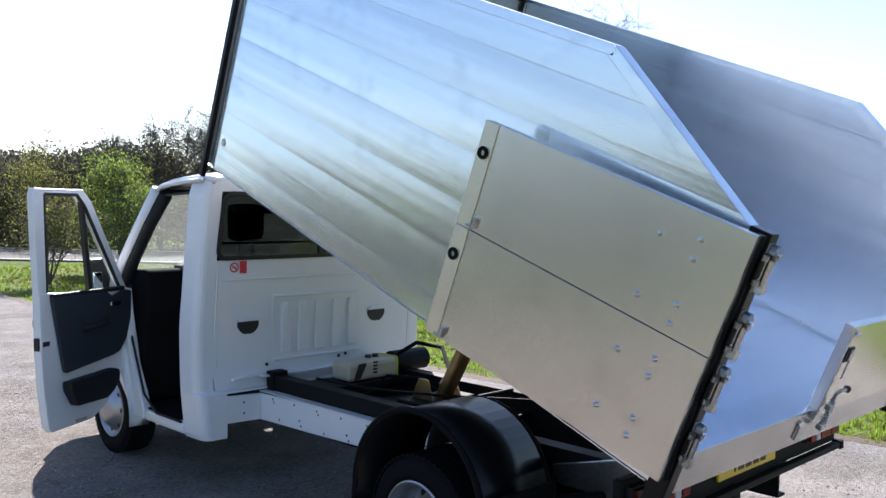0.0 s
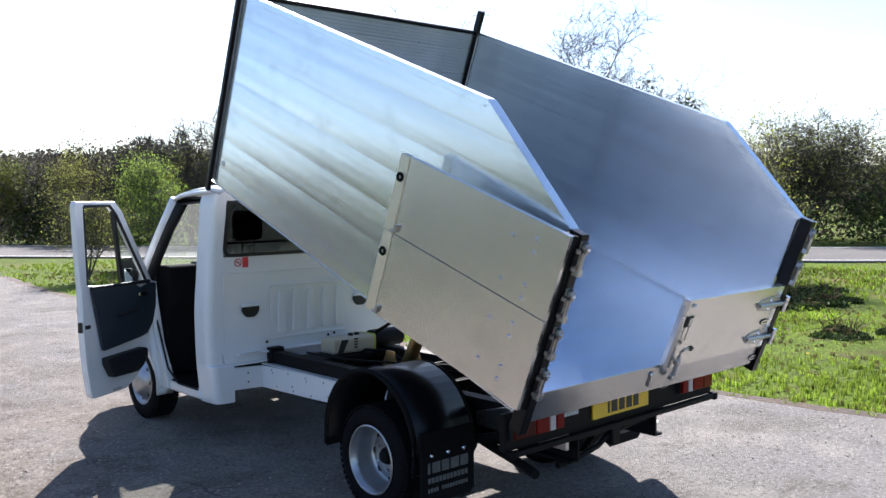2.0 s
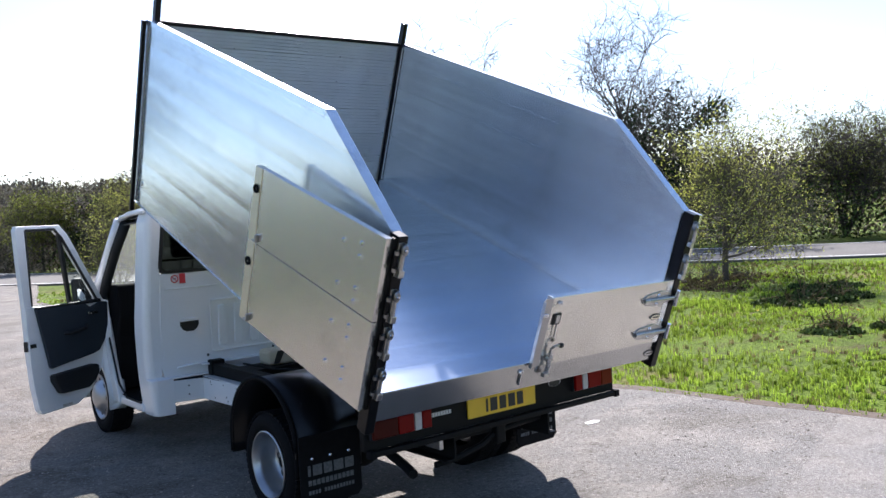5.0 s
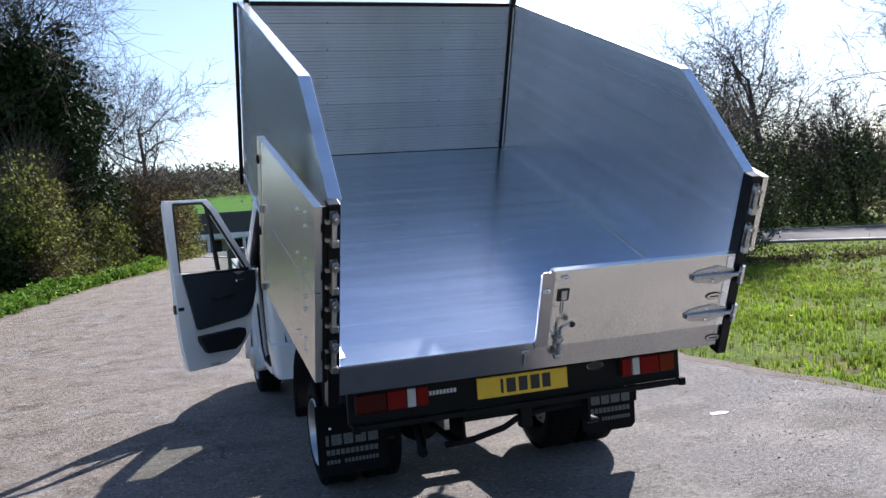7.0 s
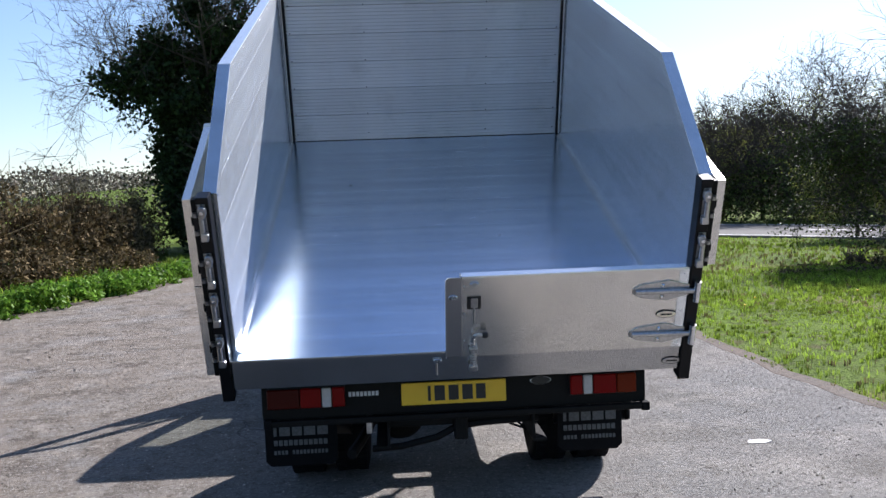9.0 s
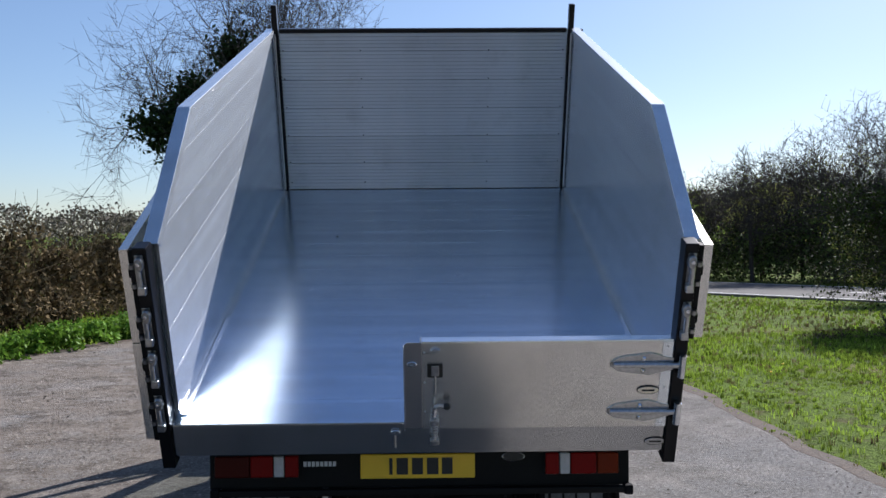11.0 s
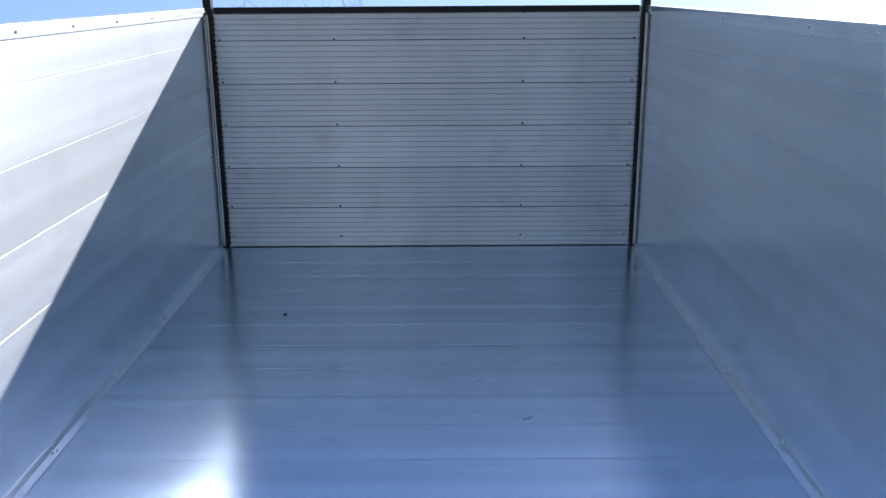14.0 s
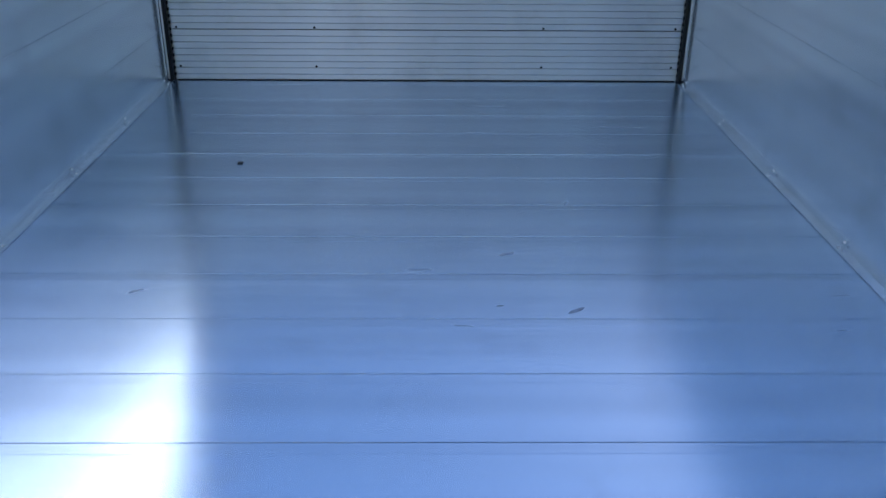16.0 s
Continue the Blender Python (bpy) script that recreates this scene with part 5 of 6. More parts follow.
def ground_material():
    """Rough grass: lush and straw-coloured patches, moss and bare earth."""
    m = material("rough_grass", (0.10, 0.15, 0.022), 0.95, 0.0, 0.05, grain=(30, 0.6), stains=(0.35, 0.3), bump=(25, 0.12))
    nt = m.node_tree
    p = nt.nodes["Principled BSDF"]
    col = p.inputs["Base Color"].links[0].from_socket
    tc = nt.nodes["Texture Coordinate"].outputs["Object"]
    for scale, lo, hi, colour in ((0.55, 0.56, 0.70, (0.17, 0.14, 0.055)), (2.3, 0.55, 0.68, (0.09, 0.068, 0.04)), (6.0, 0.55, 0.68, (0.05, 0.06, 0.016)), (0.9, 0.60, 0.72, (0.14, 0.19, 0.03))):
        t, r, mx = nt.nodes.new("ShaderNodeTexNoise"), nt.nodes.new("ShaderNodeMapRange"), nt.nodes.new("ShaderNodeMixRGB")
        t.inputs["Scale"].default_value, t.inputs["Detail"].default_value = scale, 7
        r.inputs["From Min"].default_value, r.inputs["From Max"].default_value = lo, hi
        r.inputs["To Max"].default_value = 0.8
        nt.links.new(tc, t.inputs["Vector"])
        nt.links.new(t.outputs["Fac"], r.inputs["Value"])
        nt.links.new(r.outputs[0], mx.inputs[0])
        nt.links.new(col, mx.inputs[1])
        mx.inputs[2].default_value = (*colour, 1)
        col = mx.outputs[0]
    nt.links.new(col, p.inputs["Base Color"])
    return m


def tarmac_material(name, base, seed, gritty):
    """Old tarmac: stone chips in dark binder, brown washed-out grit, faint wheel wear."""
    m = material(name, base, 0.95, 0.0, 0.12)
    nt = m.node_tree
    n, l = nt.nodes, nt.links
    p = n["Principled BSDF"]
    col = p.inputs["Base Color"].links[0].from_socket
    tc = n["Texture Coordinate"].outputs["Object"]

    def noisy(scale, detail, rough=0.6):
        t, mp = n.new("ShaderNodeTexNoise"), n.new("ShaderNodeMapping")
        t.inputs["Scale"].default_value, t.inputs["Detail"].default_value, t.inputs["Roughness"].default_value = scale, detail, rough
        mp.inputs["Location"].default_value = (seed, scale, 0)
        l.new(tc, mp.inputs["Vector"])
        l.new(mp.outputs[0], t.inputs["Vector"])
        return t.outputs["Fac"]

    def ranged(sock, lo, hi, top=1.0):
        r = n.new("ShaderNodeMapRange")
        r.inputs["From Min"].default_value, r.inputs["From Max"].default_value = lo, hi
        r.inputs["To Max"].default_value = top
        l.new(sock, r.inputs["Value"])
        return r.outputs[0]

    def mixed(fac, colour):
        nonlocal col
        mx = n.new("ShaderNodeMixRGB")
        l.new(fac, mx.inputs[0])
        l.new(col, mx.inputs[1])
        mx.inputs[2].default_value = (*colour, 1)
        col = mx.outputs[0]

    def product(a, b):
        e = n.new("ShaderNodeMath")
        e.operation = "MULTIPLY"
        l.new(a, e.inputs[0])
        l.new(b, e.inputs[1])
        return e.outputs[0]

    mixed(ranged(noisy(0.45, 6), 0.45, 0.62, 0.55), (0.25, 0.225, 0.195))
    mixed(ranged(noisy(0.8, 5), 0.52, 0.60, 0.55 * gritty), (0.125, 0.115, 0.10))
    mixed(ranged(noisy(1.6, 8), 0.50, 0.66, 0.45 + 0.3 * gritty), (0.31, 0.29, 0.26))
    mixed(ranged(noisy(3.7, 8, 0.7), 0.54, 0.68, 0.6), (0.11, 0.095, 0.08))
    if gritty > 0.5:
        # brown earth washed over the tarmac on the hedge side, lying in uneven sheets
        sep = n.new("ShaderNodeSeparateXYZ")
        l.new(tc, sep.inputs[0])
        side = ranged(sep.outputs["X"], 0.5, -3.2)
        mixed(product(side, ranged(noisy(0.9, 8, 0.68), 0.36, 0.52, 0.9)), (0.20, 0.165, 0.13))
        mixed(product(side, ranged(noisy(2.2, 8, 0.7), 0.51, 0.60, 0.8)), (0.085, 0.068, 0.052))
        mixed(product(side, ranged(noisy(5.0, 6, 0.7), 0.53, 0.62, 0.75)), (0.32, 0.285, 0.24))
        mixed(product(side, ranged(noisy(11.0, 6, 0.75), 0.53, 0.62, 0.7)), (0.085, 0.068, 0.054))
        # cracks in the binder
        v, w, mp = n.new("ShaderNodeTexVoronoi"), n.new("ShaderNodeTexNoise"), n.new("ShaderNodeVectorMath")
        v.feature = "DISTANCE_TO_EDGE"
        v.inputs["Scale"].default_value, w.inputs["Scale"].default_value, w.inputs["Detail"].default_value = 0.55, 1.7, 6
        mp.operation = "MULTIPLY_ADD"
        mp.inputs[1].default_value = (0.5, 0.5, 0.5)
        l.new(tc, w.inputs["Vector"])
        l.new(w.outputs["Color"], mp.inputs[0])
        l.new(tc, mp.inputs[2])
        l.new(mp.outputs[0], v.inputs["Vector"])
        mixed(product(ranged(v.outputs["Distance"], 0.007, 0.002, 0.6), ranged(noisy(0.7, 3), 0.53, 0.58)), (0.05, 0.042, 0.036))
    mixed(ranged(noisy(24, 4, 0.75), 0.52, 0.66, 0.35 + 0.4 * gritty), (0.075, 0.06, 0.048))
    mixed(ranged(noisy(33, 4, 0.75), 0.54, 0.68, 0.45 + 0.3 * gritty), (0.44, 0.42, 0.39))
    mixed(ranged(noisy(85, 3, 0.7), 0.55, 0.68, 0.6), (0.07, 0.06, 0.052))
    mixed(ranged(noisy(110, 3, 0.7), 0.56, 0.70, 0.6), (0.48, 0.45, 0.41))
    if gritty > 0.5:
        mixed(ranged(noisy(55, 4, 0.75), 0.57, 0.70, 0.5), (0.09, 0.07, 0.055))
    l.new(col, p.inputs["Base Color"])
    h = n.new("ShaderNodeMath")
    h.operation = "MULTIPLY_ADD"
    h.inputs[1].default_value = 1.6
    l.new(noisy(30, 5, 0.7), h.inputs[0])
    l.new(noisy(120, 3, 0.7), h.inputs[2])
    b = n.new("ShaderNodeBump")
    b.inputs["Strength"].default_value, b.inputs["Distance"].default_value = 0.7, 0.010 + 0.008 * gritty
    l.new(h.outputs[0], b.inputs["Height"])
    l.new(b.outputs["Normal"], p.inputs["Normal"])
    return m


GRASS = ground_material()
TARMAC = tarmac_material("worn_tarmac", (0.205, 0.198, 0.187), 0.0, 1.0)
SMOOTH_ROAD = tarmac_material("road_tarmac", (0.205, 0.198, 0.19), 9.0, 0.2)
SOIL = material("bare_soil", (0.075, 0.052, 0.035), 0.95, grain=(20, 0.4), stains=(2, 0.3), bump=(40, 0.02))
PAINT = material("white_road_paint", (0.7, 0.7, 0.68), 0.7, stains=(3, 0.15))


def lie(x, y):
    """Height of the land: level round the track, a shallow dip ahead, hills all round."""
    r = math.hypot(x, y)
    a = math.atan2(x, y)
    step = lambda p, q, v: max(0.0, min(1.0, (v - p) / (q - p))) ** 2 * (3 - 2 * max(0.0, min(1.0, (v - p) / (q - p))))
    dip = -2.8 * step(44, 85, r) * (1 - step(110, 200, r))
    hill = (9 + 4 * math.sin(2.2 * a + 0.5) + 3 * math.sin(5 * a + 1)) * step(110, 300, r)
    return -0.03 + dip + hill


radii = [0, 4, 8, 12, 16, 20, 26, 32, 40, 48, 56, 66, 78, 92, 110, 135, 165, 200, 250, 310, 380, 460, 600, 900, 1600, 3000]
verts, faces, SEC = [(0, 0, -0.03)], [], 96
for r in radii[1:]:
    for k in range(SEC):
        a = k * math.tau / SEC
        x, y = r * math.sin(a), r * math.cos(a)
        z = lie(x, y) + (0.05 * noise.noise((x * 0.35, y * 0.35, 0)) if 6 < r < 60 else 0)
        verts.append((x, y, z))
for k in range(SEC):
    faces.append((0, 1 + k, 1 + (k + 1) % SEC))
for i in range(len(radii) - 2):
    for k in range(SEC):
        b = 1 + i * SEC
        faces.append((b + k, b + SEC + k, b + SEC + (k + 1) % SEC, b + (k + 1) % SEC))
me = stuff_mesh("ground", verts, [f[::-1] for f in faces], [GRASS])
for p in me.polygons:
    p.use_smooth = True
tagged(new("ground", me), "rough green grass with straw and moss patches", "ground", "", "structure")


def smooth_line(pts, step=0.4, jitter=0.05):
    out = []
    for (x0, y0), (x1, y1) in zip(pts, pts[1:]):
        n = max(1, int(math.hypot(x1 - x0, y1 - y0) / step))
        for i in range(n):
            f = i / n
            x, y = x0 + f * (x1 - x0), y0 + f * (y1 - y0)
            out.append((x + jitter * noise.noise((x * 1.7, y * 1.7, 3)) * 2, y + jitter * noise.noise((x * 1.7, y * 1.7, 8))))
    return out + [pts[-1]]


RIGHT_EDGE = [(3.9, -40), (3.62, -6), (3.58, -1), (3.45, 0.4), (3.30, 1.6), (3.13, 2.9), (3.02, 4.4), (2.97, 6.6), (2.7, 9.5), (2.15, 13.5), (2.1, 16.5), (2.7, 22), (4.2, 28), (5.4, 33), (6.5, 44)]
LEFT_EDGE = [(-0.2, 44), (-1.2, 31), (-2.2, 27.5), (-3.5, 22.8), (-4.5, 17.5), (-4.9, 14.5), (-5.2, 12.8), (-6.2, 10.5), (-7.0, 7.0), (-7.8, 2), (-8.4, -8), (-9, -40)]
outline = smooth_line(RIGHT_EDGE) + smooth_line(LEFT_EDGE)
tagged(part("road", prism(outline, "z", -0.12, 0.0), TARMAC), "worn grey tarmac track with grit and cracks", "road", "", "structure")
# a smoother relaid patch by the verge, cut with straight edges, and a pale scuff
patch = prism(smooth_line([(3.42, 0.42), (1.4, -0.25), (-0.2, -1.6), (-1.5, -4.2), (3.57, -4.2), (3.56, -1)], 0.4, 0.03), "z", -0.004, 0.004)
tagged(part("pavement", patch, SMOOTH_ROAD), "paler relaid tarmac patch at the edge of the track", "road", "", "structure")
scuff = part("pavement", prism([(1.93, 1.79), (2.04, 1.77), (2.10, 1.81), (2.06, 1.85), (1.96, 1.85)], "z", 0.0, 0.004), PAINT)
tagged(scuff, "pale flattened scrap on the tarmac", "scrap", "", "structure")
# soil rims along both edges of the track
for edge, s in ((RIGHT_EDGE[2:12], 1), (LEFT_EDGE[1:10], -1)):
    a = smooth_line(edge, 0.3, 0.05)
    w = [(x + s * (0.10 + (0.22 if s < 0 else 0.05) * (0.6 + noise.noise((x, y, 5)))), y) for x, y in a]
    bm = bmesh.new()
    p = [bm.verts.new((x, y, 0.003)) for x, y in a]
    q = [bm.verts.new((x, y, 0.015)) for x, y in w]
    p2 = [bm.verts.new((x - s * 0.05, y, -0.01)) for x, y in a]
    for i in range(len(a) - 1):
        bm.faces.new((p[i], p[i + 1], q[i + 1], q[i]))
        bm.faces.new((p2[i], p2[i + 1], p[i + 1], p[i]))
    tagged(part("soil_edge", bm, SOIL), "strip of bare soil and grit along the tarmac", "soil", "", "structure")


def strip(line, half, z, mat, name, label, category):
    bm = bmesh.new()
    rows = []
    for i, (x, y) in enumerate(line):
        x0, y0 = line[max(0, i - 1)]
        x1, y1 = line[min(len(line) - 1, i + 1)]
        d = math.hypot(x1 - x0, y1 - y0)
        nx, ny = -(y1 - y0) / d, (x1 - x0) / d
        zz = lie(x, y) + 0.03
        rows.append((bm.verts.new((x + nx * half, y + ny * half, zz + z)), bm.verts.new((x - nx * half, y - ny * half, zz + z)), bm.verts.new((x + nx * half, y + ny * half, zz + z - 0.15)), bm.verts.new((x - nx * half, y - ny * half, zz + z - 0.15))))
    for a, b in zip(rows, rows[1:]):
        bm.faces.new((a[1], b[1], b[0], a[0]))
        bm.faces.new((a[0], b[0], b[2], a[2]))
        bm.faces.new((a[3], b[3], b[1], a[1]))
    return tagged(part(name, bm, mat), label, category, "", "structure")


FAR_ROAD = [(52, -26), (38, -8), (31.5, 0.5), (26.5, 6), (23, 10), (19.8, 15), (16.2, 21), (12.2, 26.5), (8.0, 32.5), (4.5, 39), (2.5, 46), (1.5, 55), (1.8, 68), (4, 84), (8, 110)]
MAIN_ROAD = material("main_road_tarmac", (0.135, 0.132, 0.126), 0.9, spec=0.1, grain=(60, 0.3), stains=(0.6, 0.15))
strip(FAR_ROAD, 3.4, 0.03, MAIN_ROAD, "road", "grey main road beyond the grass", "road")
line = smooth_line(FAR_ROAD[:12], 1.0, 0)
for i in range(2, len(line) - 3, 9):
    strip([line[i], line[i + 1], line[i + 2], line[i + 3]], 0.07, 0.036, PAINT, "road_marking", "white dashed centre line", "road marking")
for side in (-3.1, 3.1):
    pts = []
    for (x0, y0), (x1, y1) in zip(line, line[1:]):
        d = math.hypot(x1 - x0, y1 - y0) + 1e-6
        pts.append((x0 - (y1 - y0) / d * side, y0 + (x1 - x0) / d * side))
    strip(pts, 0.06, 0.036, PAINT, "road_marking", "white edge line of the main road", "road marking")

# ---- grass and verge plants ----


def inside_track(x, y):
    def edge(line, y):
        line = sorted(line, key=lambda p: p[1])
        return float(np.interp(y, [p[1] for p in line], [p[0] for p in line]))
    return edge(LEFT_EDGE, y) < x < edge(RIGHT_EDGE, y)


def blades(n, region, height, width, mat, name, label, clump=0.0):
    """Bent blades of grass standing in a stretch of ground."""
    x0, x1, y0, y1 = region
    per = 14
    nt = n // per
    tx, ty = RNG.uniform(x0, x1, nt), RNG.uniform(y0, y1, nt)
    ts = np.array([0.55 + 1.6 * max(0.0, 0.35 + noise.noise((x * 1.3, y * 1.3, 4.0))) ** 1.4 for x, y in zip(tx, ty)]) * (0.7 + 0.6 * RNG.random(nt))
    tall = np.repeat(ts, per)
    n = nt * per
    off = RNG.normal(size=(n, 2)) * (0.012 + 0.35 * height) * 0.8
    xy = np.stack([np.repeat(tx, per), np.repeat(ty, per)], 1) + off
    re = np.array(sorted(RIGHT_EDGE, key=lambda p: p[1]))
    le = np.array(sorted(LEFT_EDGE, key=lambda p: p[1]))
    keep = (xy[:, 0] > np.interp(xy[:, 1], re[:, 1], re[:, 0]) + 0.03) | (xy[:, 0] < np.interp(xy[:, 1], le[:, 1], le[:, 0]) - 0.25)
    fr = np.array(FAR_ROAD)
    keep &= ~((np.abs(xy[:, 0] - np.interp(xy[:, 1], fr[:, 1], fr[:, 0])) < 4.4) & (xy[:, 1] > -20))
    if clump:
        d = np.array([noise.noise((x * clump, y * clump, 1.5)) for x, y in xy])
        keep &= RNG.random(n) < np.clip(0.55 + 1.1 * d, 0.06, 1)
    xy, tall, off = xy[keep], tall[keep], off[keep]
    n = len(xy)
    ang = RNG.uniform(0, math.tau, n)
    h = height * (0.5 + RNG.random(n)) * tall
    w = width * (0.6 + 0.8 * RNG.random(n))
    lean = h * RNG.uniform(0.2, 0.9, n)
    la = np.arctan2(off[:, 1], off[:, 0]) + RNG.normal(size=n) * 0.7
    dx, dy = np.cos(ang) * w, np.sin(ang) * w
    z0 = np.full(n, -0.05)
    b0 = np.stack([xy[:, 0] - dx, xy[:, 1] - dy, z0], 1)
    b1 = np.stack([xy[:, 0] + dx, xy[:, 1] + dy, z0], 1)
    mx, my = xy[:, 0] + np.cos(la) * lean * 0.35, xy[:, 1] + np.sin(la) * lean * 0.35
    m0 = np.stack([mx - dx * 0.8, my - dy * 0.8, h * 0.6], 1)
    m1 = np.stack([mx + dx * 0.8, my + dy * 0.8, h * 0.6], 1)
    tp = np.stack([xy[:, 0] + np.cos(la) * lean, xy[:, 1] + np.sin(la) * lean, h * 0.95 + 0.01], 1)
    v = np.stack([b0, b1, m1, m0, tp], 1).reshape(-1, 3)
    k = np.arange(n) * 5
    f = [tuple(q) for q in np.stack([k, k + 1, k + 2, k + 3], 1)] + [tuple(q) for q in np.stack([k + 3, k + 2, k + 4], 1)]
    return tagged(new(name, stuff_mesh(name, v, f, [mat])), label, "grass", "", "stuff")


STRAW = leafy("dry_grass_blades", (0.24, 0.20, 0.09), 0.8, 0.2, 0.35)
blades(180000, (2.8, 10, -3.5, 13), 0.014, 0.0042, BLADE, "grass", "short bright green grass on the verge", 0.8)
blades(90000, (2.5, 19, 4, 26), 0.019, 0.008, BLADE, "grass", "rough green grass beyond the verge", 0.6)
blades(52000, (3.2, 18, -2, 22), 0.018, 0.006, STRAW, "dry_grass", "dry straw-coloured grass in patches", 0.45)
blades(34000, (-9.5, -4, 7, 20), 0.13, 0.010, BLADE, "grass", "lush grass along the hedge foot", 0.7)
blades(16000, (-6.5, 0, 18, 36), 0.15, 0.016, BLADE, "grass", "lush grass along the hedge foot", 0.7)
blades(30000, (8, 26, -6, 8), 0.035, 0.010, BLADE, "grass", "rough green grass towards the main road", 0.6)


def scatter_stones(n, region, size, mat, label, keep):
    """Loose chips lying on the tarmac: squat four-sided lumps."""
    x0, x1, y0, y1 = region
    c = np.stack([RNG.uniform(x0, x1, n), RNG.uniform(y0, y1, n)], 1)
    d = np.array([noise.noise((x * 0.6, y * 0.6, 9.0)) + 0.5 * noise.noise((x * 2.5, y * 2.5, 1.0)) for x, y in c])
    ok = (RNG.random(n) < np.clip(0.45 + 0.9 * d, 0.08, 1)) & np.array([keep(x, y) for x, y in c])
    c = c[ok]
    n = len(c)
    r = size * (0.35 + 1.1 * RNG.random(n) ** 3)
    a = RNG.uniform(0, math.tau, n)
    vs = []
    for k in range(4):
        q = r * (0.7 + 0.6 * RNG.random(n))
        vs.append(np.stack([c[:, 0] + q * np.cos(a + k * 1.57), c[:, 1] + q * np.sin(a + k * 1.57), np.full(n, -0.001)], 1))
    vs.append(np.stack([c[:, 0] + r * 0.25 * np.cos(a * 3), c[:, 1] + r * 0.25 * np.sin(a * 3), r * (0.5 + 0.4 * RNG.random(n))], 1))
    v = np.stack(vs, 1).reshape(-1, 3)
    k = np.arange(n) * 5
    f = np.concatenate([np.stack([k + i, k + (i + 1) % 4, k + 4], 1) for i in range(4)])
    return tagged(new("grit", stuff_mesh("grit", v, f, [mat])), label, "grit", "", "stuff")


CHIP = material("stone_chips", (0.27, 0.235, 0.195), 0.9, island=0.7)
scatter_stones(42000, (-8, 3.4, -3.4, 9), 0.008, CHIP, "loose stone chips and grit on the tarmac", inside_track)
scatter_stones(4000, (-8, -3.2, -1.5, 16), 0.015, CHIP, "coarser loose stones along the worn side of the track", inside_track)


DANDELION = material("dandelion_yellow", (0.75, 0.5, 0.02), 0.7)
spots = [(RNG.uniform(3.3, 9), RNG.uniform(-2, 9)) for _ in range(16)]
bm = bmesh.new()
for x, y in spots:
    bmesh.ops.create_cone(bm, cap_ends=True, segments=8, radius1=0.008, radius2=0.02, depth=0.018, matrix=pose(x, y, 0.10))
tagged(part("dandelions", bm, DANDELION), "scattered yellow dandelion heads in the grass", "flowers", "", "stuff")


def mound(name, label, category, path, width, height, count, leaf, mat, rough=0.35, twig=0, twig_mat=None, twig_len=0.6, flat=0.0, squash=1.0, dense=1.0):
    """A bank of leaves along a path: an uneven hull of clumps, denser inside, with gaps and stray shoots."""
    pts = np.array(path, float)
    seg = np.linalg.norm(np.diff(pts, axis=0), axis=1)
    cum = np.concatenate([[0], np.cumsum(seg)])
    nc = max(6, int(cum[-1] * width * max(5.0 / (1 + height), height * 1.3) * dense))
    s = RNG.uniform(0, cum[-1], nc)
    cx, cy = np.interp(s, cum, pts[:, 0]), np.interp(s, cum, pts[:, 1])
    h = height * (0.75 + 0.5 * np.array([noise.noise((a * 0.5, b * 0.5, 2.0)) for a, b in zip(cx, cy)]))
    cz = h * RNG.random(nc) ** 0.75
    off = (RNG.random(nc) - 0.5) * width * np.sqrt(np.clip(1 - (cz / (h + 0.01)) ** 2 * 0.7, 0.1, 1))
    a = RNG.uniform(0, math.tau, nc)
    c = np.stack([cx + off * np.cos(a), cy + off * np.sin(a), cz], 1)
    idx = RNG.integers(0, nc, count)
    d = RNG.normal(size=(count, 3))
    d *= (rough * RNG.random(count) ** 0.5 / np.linalg.norm(d, axis=1))[:, None] * min(1.6, max(0.6, height / 2))
    p = c[idx] + d
    p[:, 2] = np.abs(p[:, 2]) * squash
    v, f = leaf_quads(p, leaf, flat)
    f = [tuple(q) for q in f]
    slots = [0] * len(f)
    if twig:
        br = []
        for _ in range(twig):
            q = c[RNG.integers(0, nc)].copy()
            dd = RNG.normal(size=3) * 0.5 + np.array([0, 0, 0.9])
            dd *= twig_len * (0.5 + RNG.random()) / np.linalg.norm(dd)
            q2 = q + dd * 0.5 + RNG.normal(size=3) * 0.04
            q3 = q2 + dd * 0.5 + RNG.normal(size=3) * 0.08
            br.append(([q, q2, q3], [0.010, 0.007, 0.003]))
        tv, tf = tubes(br, 3)
        f += [tuple(i + len(v) for i in q) for q in tf]
        slots += [1] * len(tf)
        v = np.concatenate([v, tv])
    v[:, 2] += np.array([max(-3.0, lie(x, y)) for x, y in v[:, :2][::400]]).mean()
    return tagged(new(name, stuff_mesh(name, v, f, [mat, twig_mat or BARK], slots)), label, category, "", "stuff")


# left side: low nettles, a bank of brown stalks, then the tall hedge with ivy-clad trees
mound("verge_plants", "bright green nettles along the track", "plants", [(-8.3, 3), (-7.3, 8), (-6.3, 11.2), (-5.6, 13.5), (-5.3, 16), (-4.6, 20)], 1.2, 0.42, 26000, 0.046, NETTLE, 0.3, dense=5)
mound("verge_plants", "bright green nettles along the track", "plants", [(-4.6, 20), (-3.9, 24), (-2.4, 29), (-1.6, 34)], 1.0, 0.45, 14000, 0.05, NETTLE, 0.3, dense=5)
mound("stalk_bank", "tall bank of brown dead stalks and reeds", "plants", [(-13, 2), (-11.5, 7), (-9.8, 11), (-8.6, 14.5), (-8.4, 20), (-9.5, 28)], 3.0, 1.95, 46000, 0.062, BROWN, 0.45, 3000, BROWN, 0.8, dense=1.8)
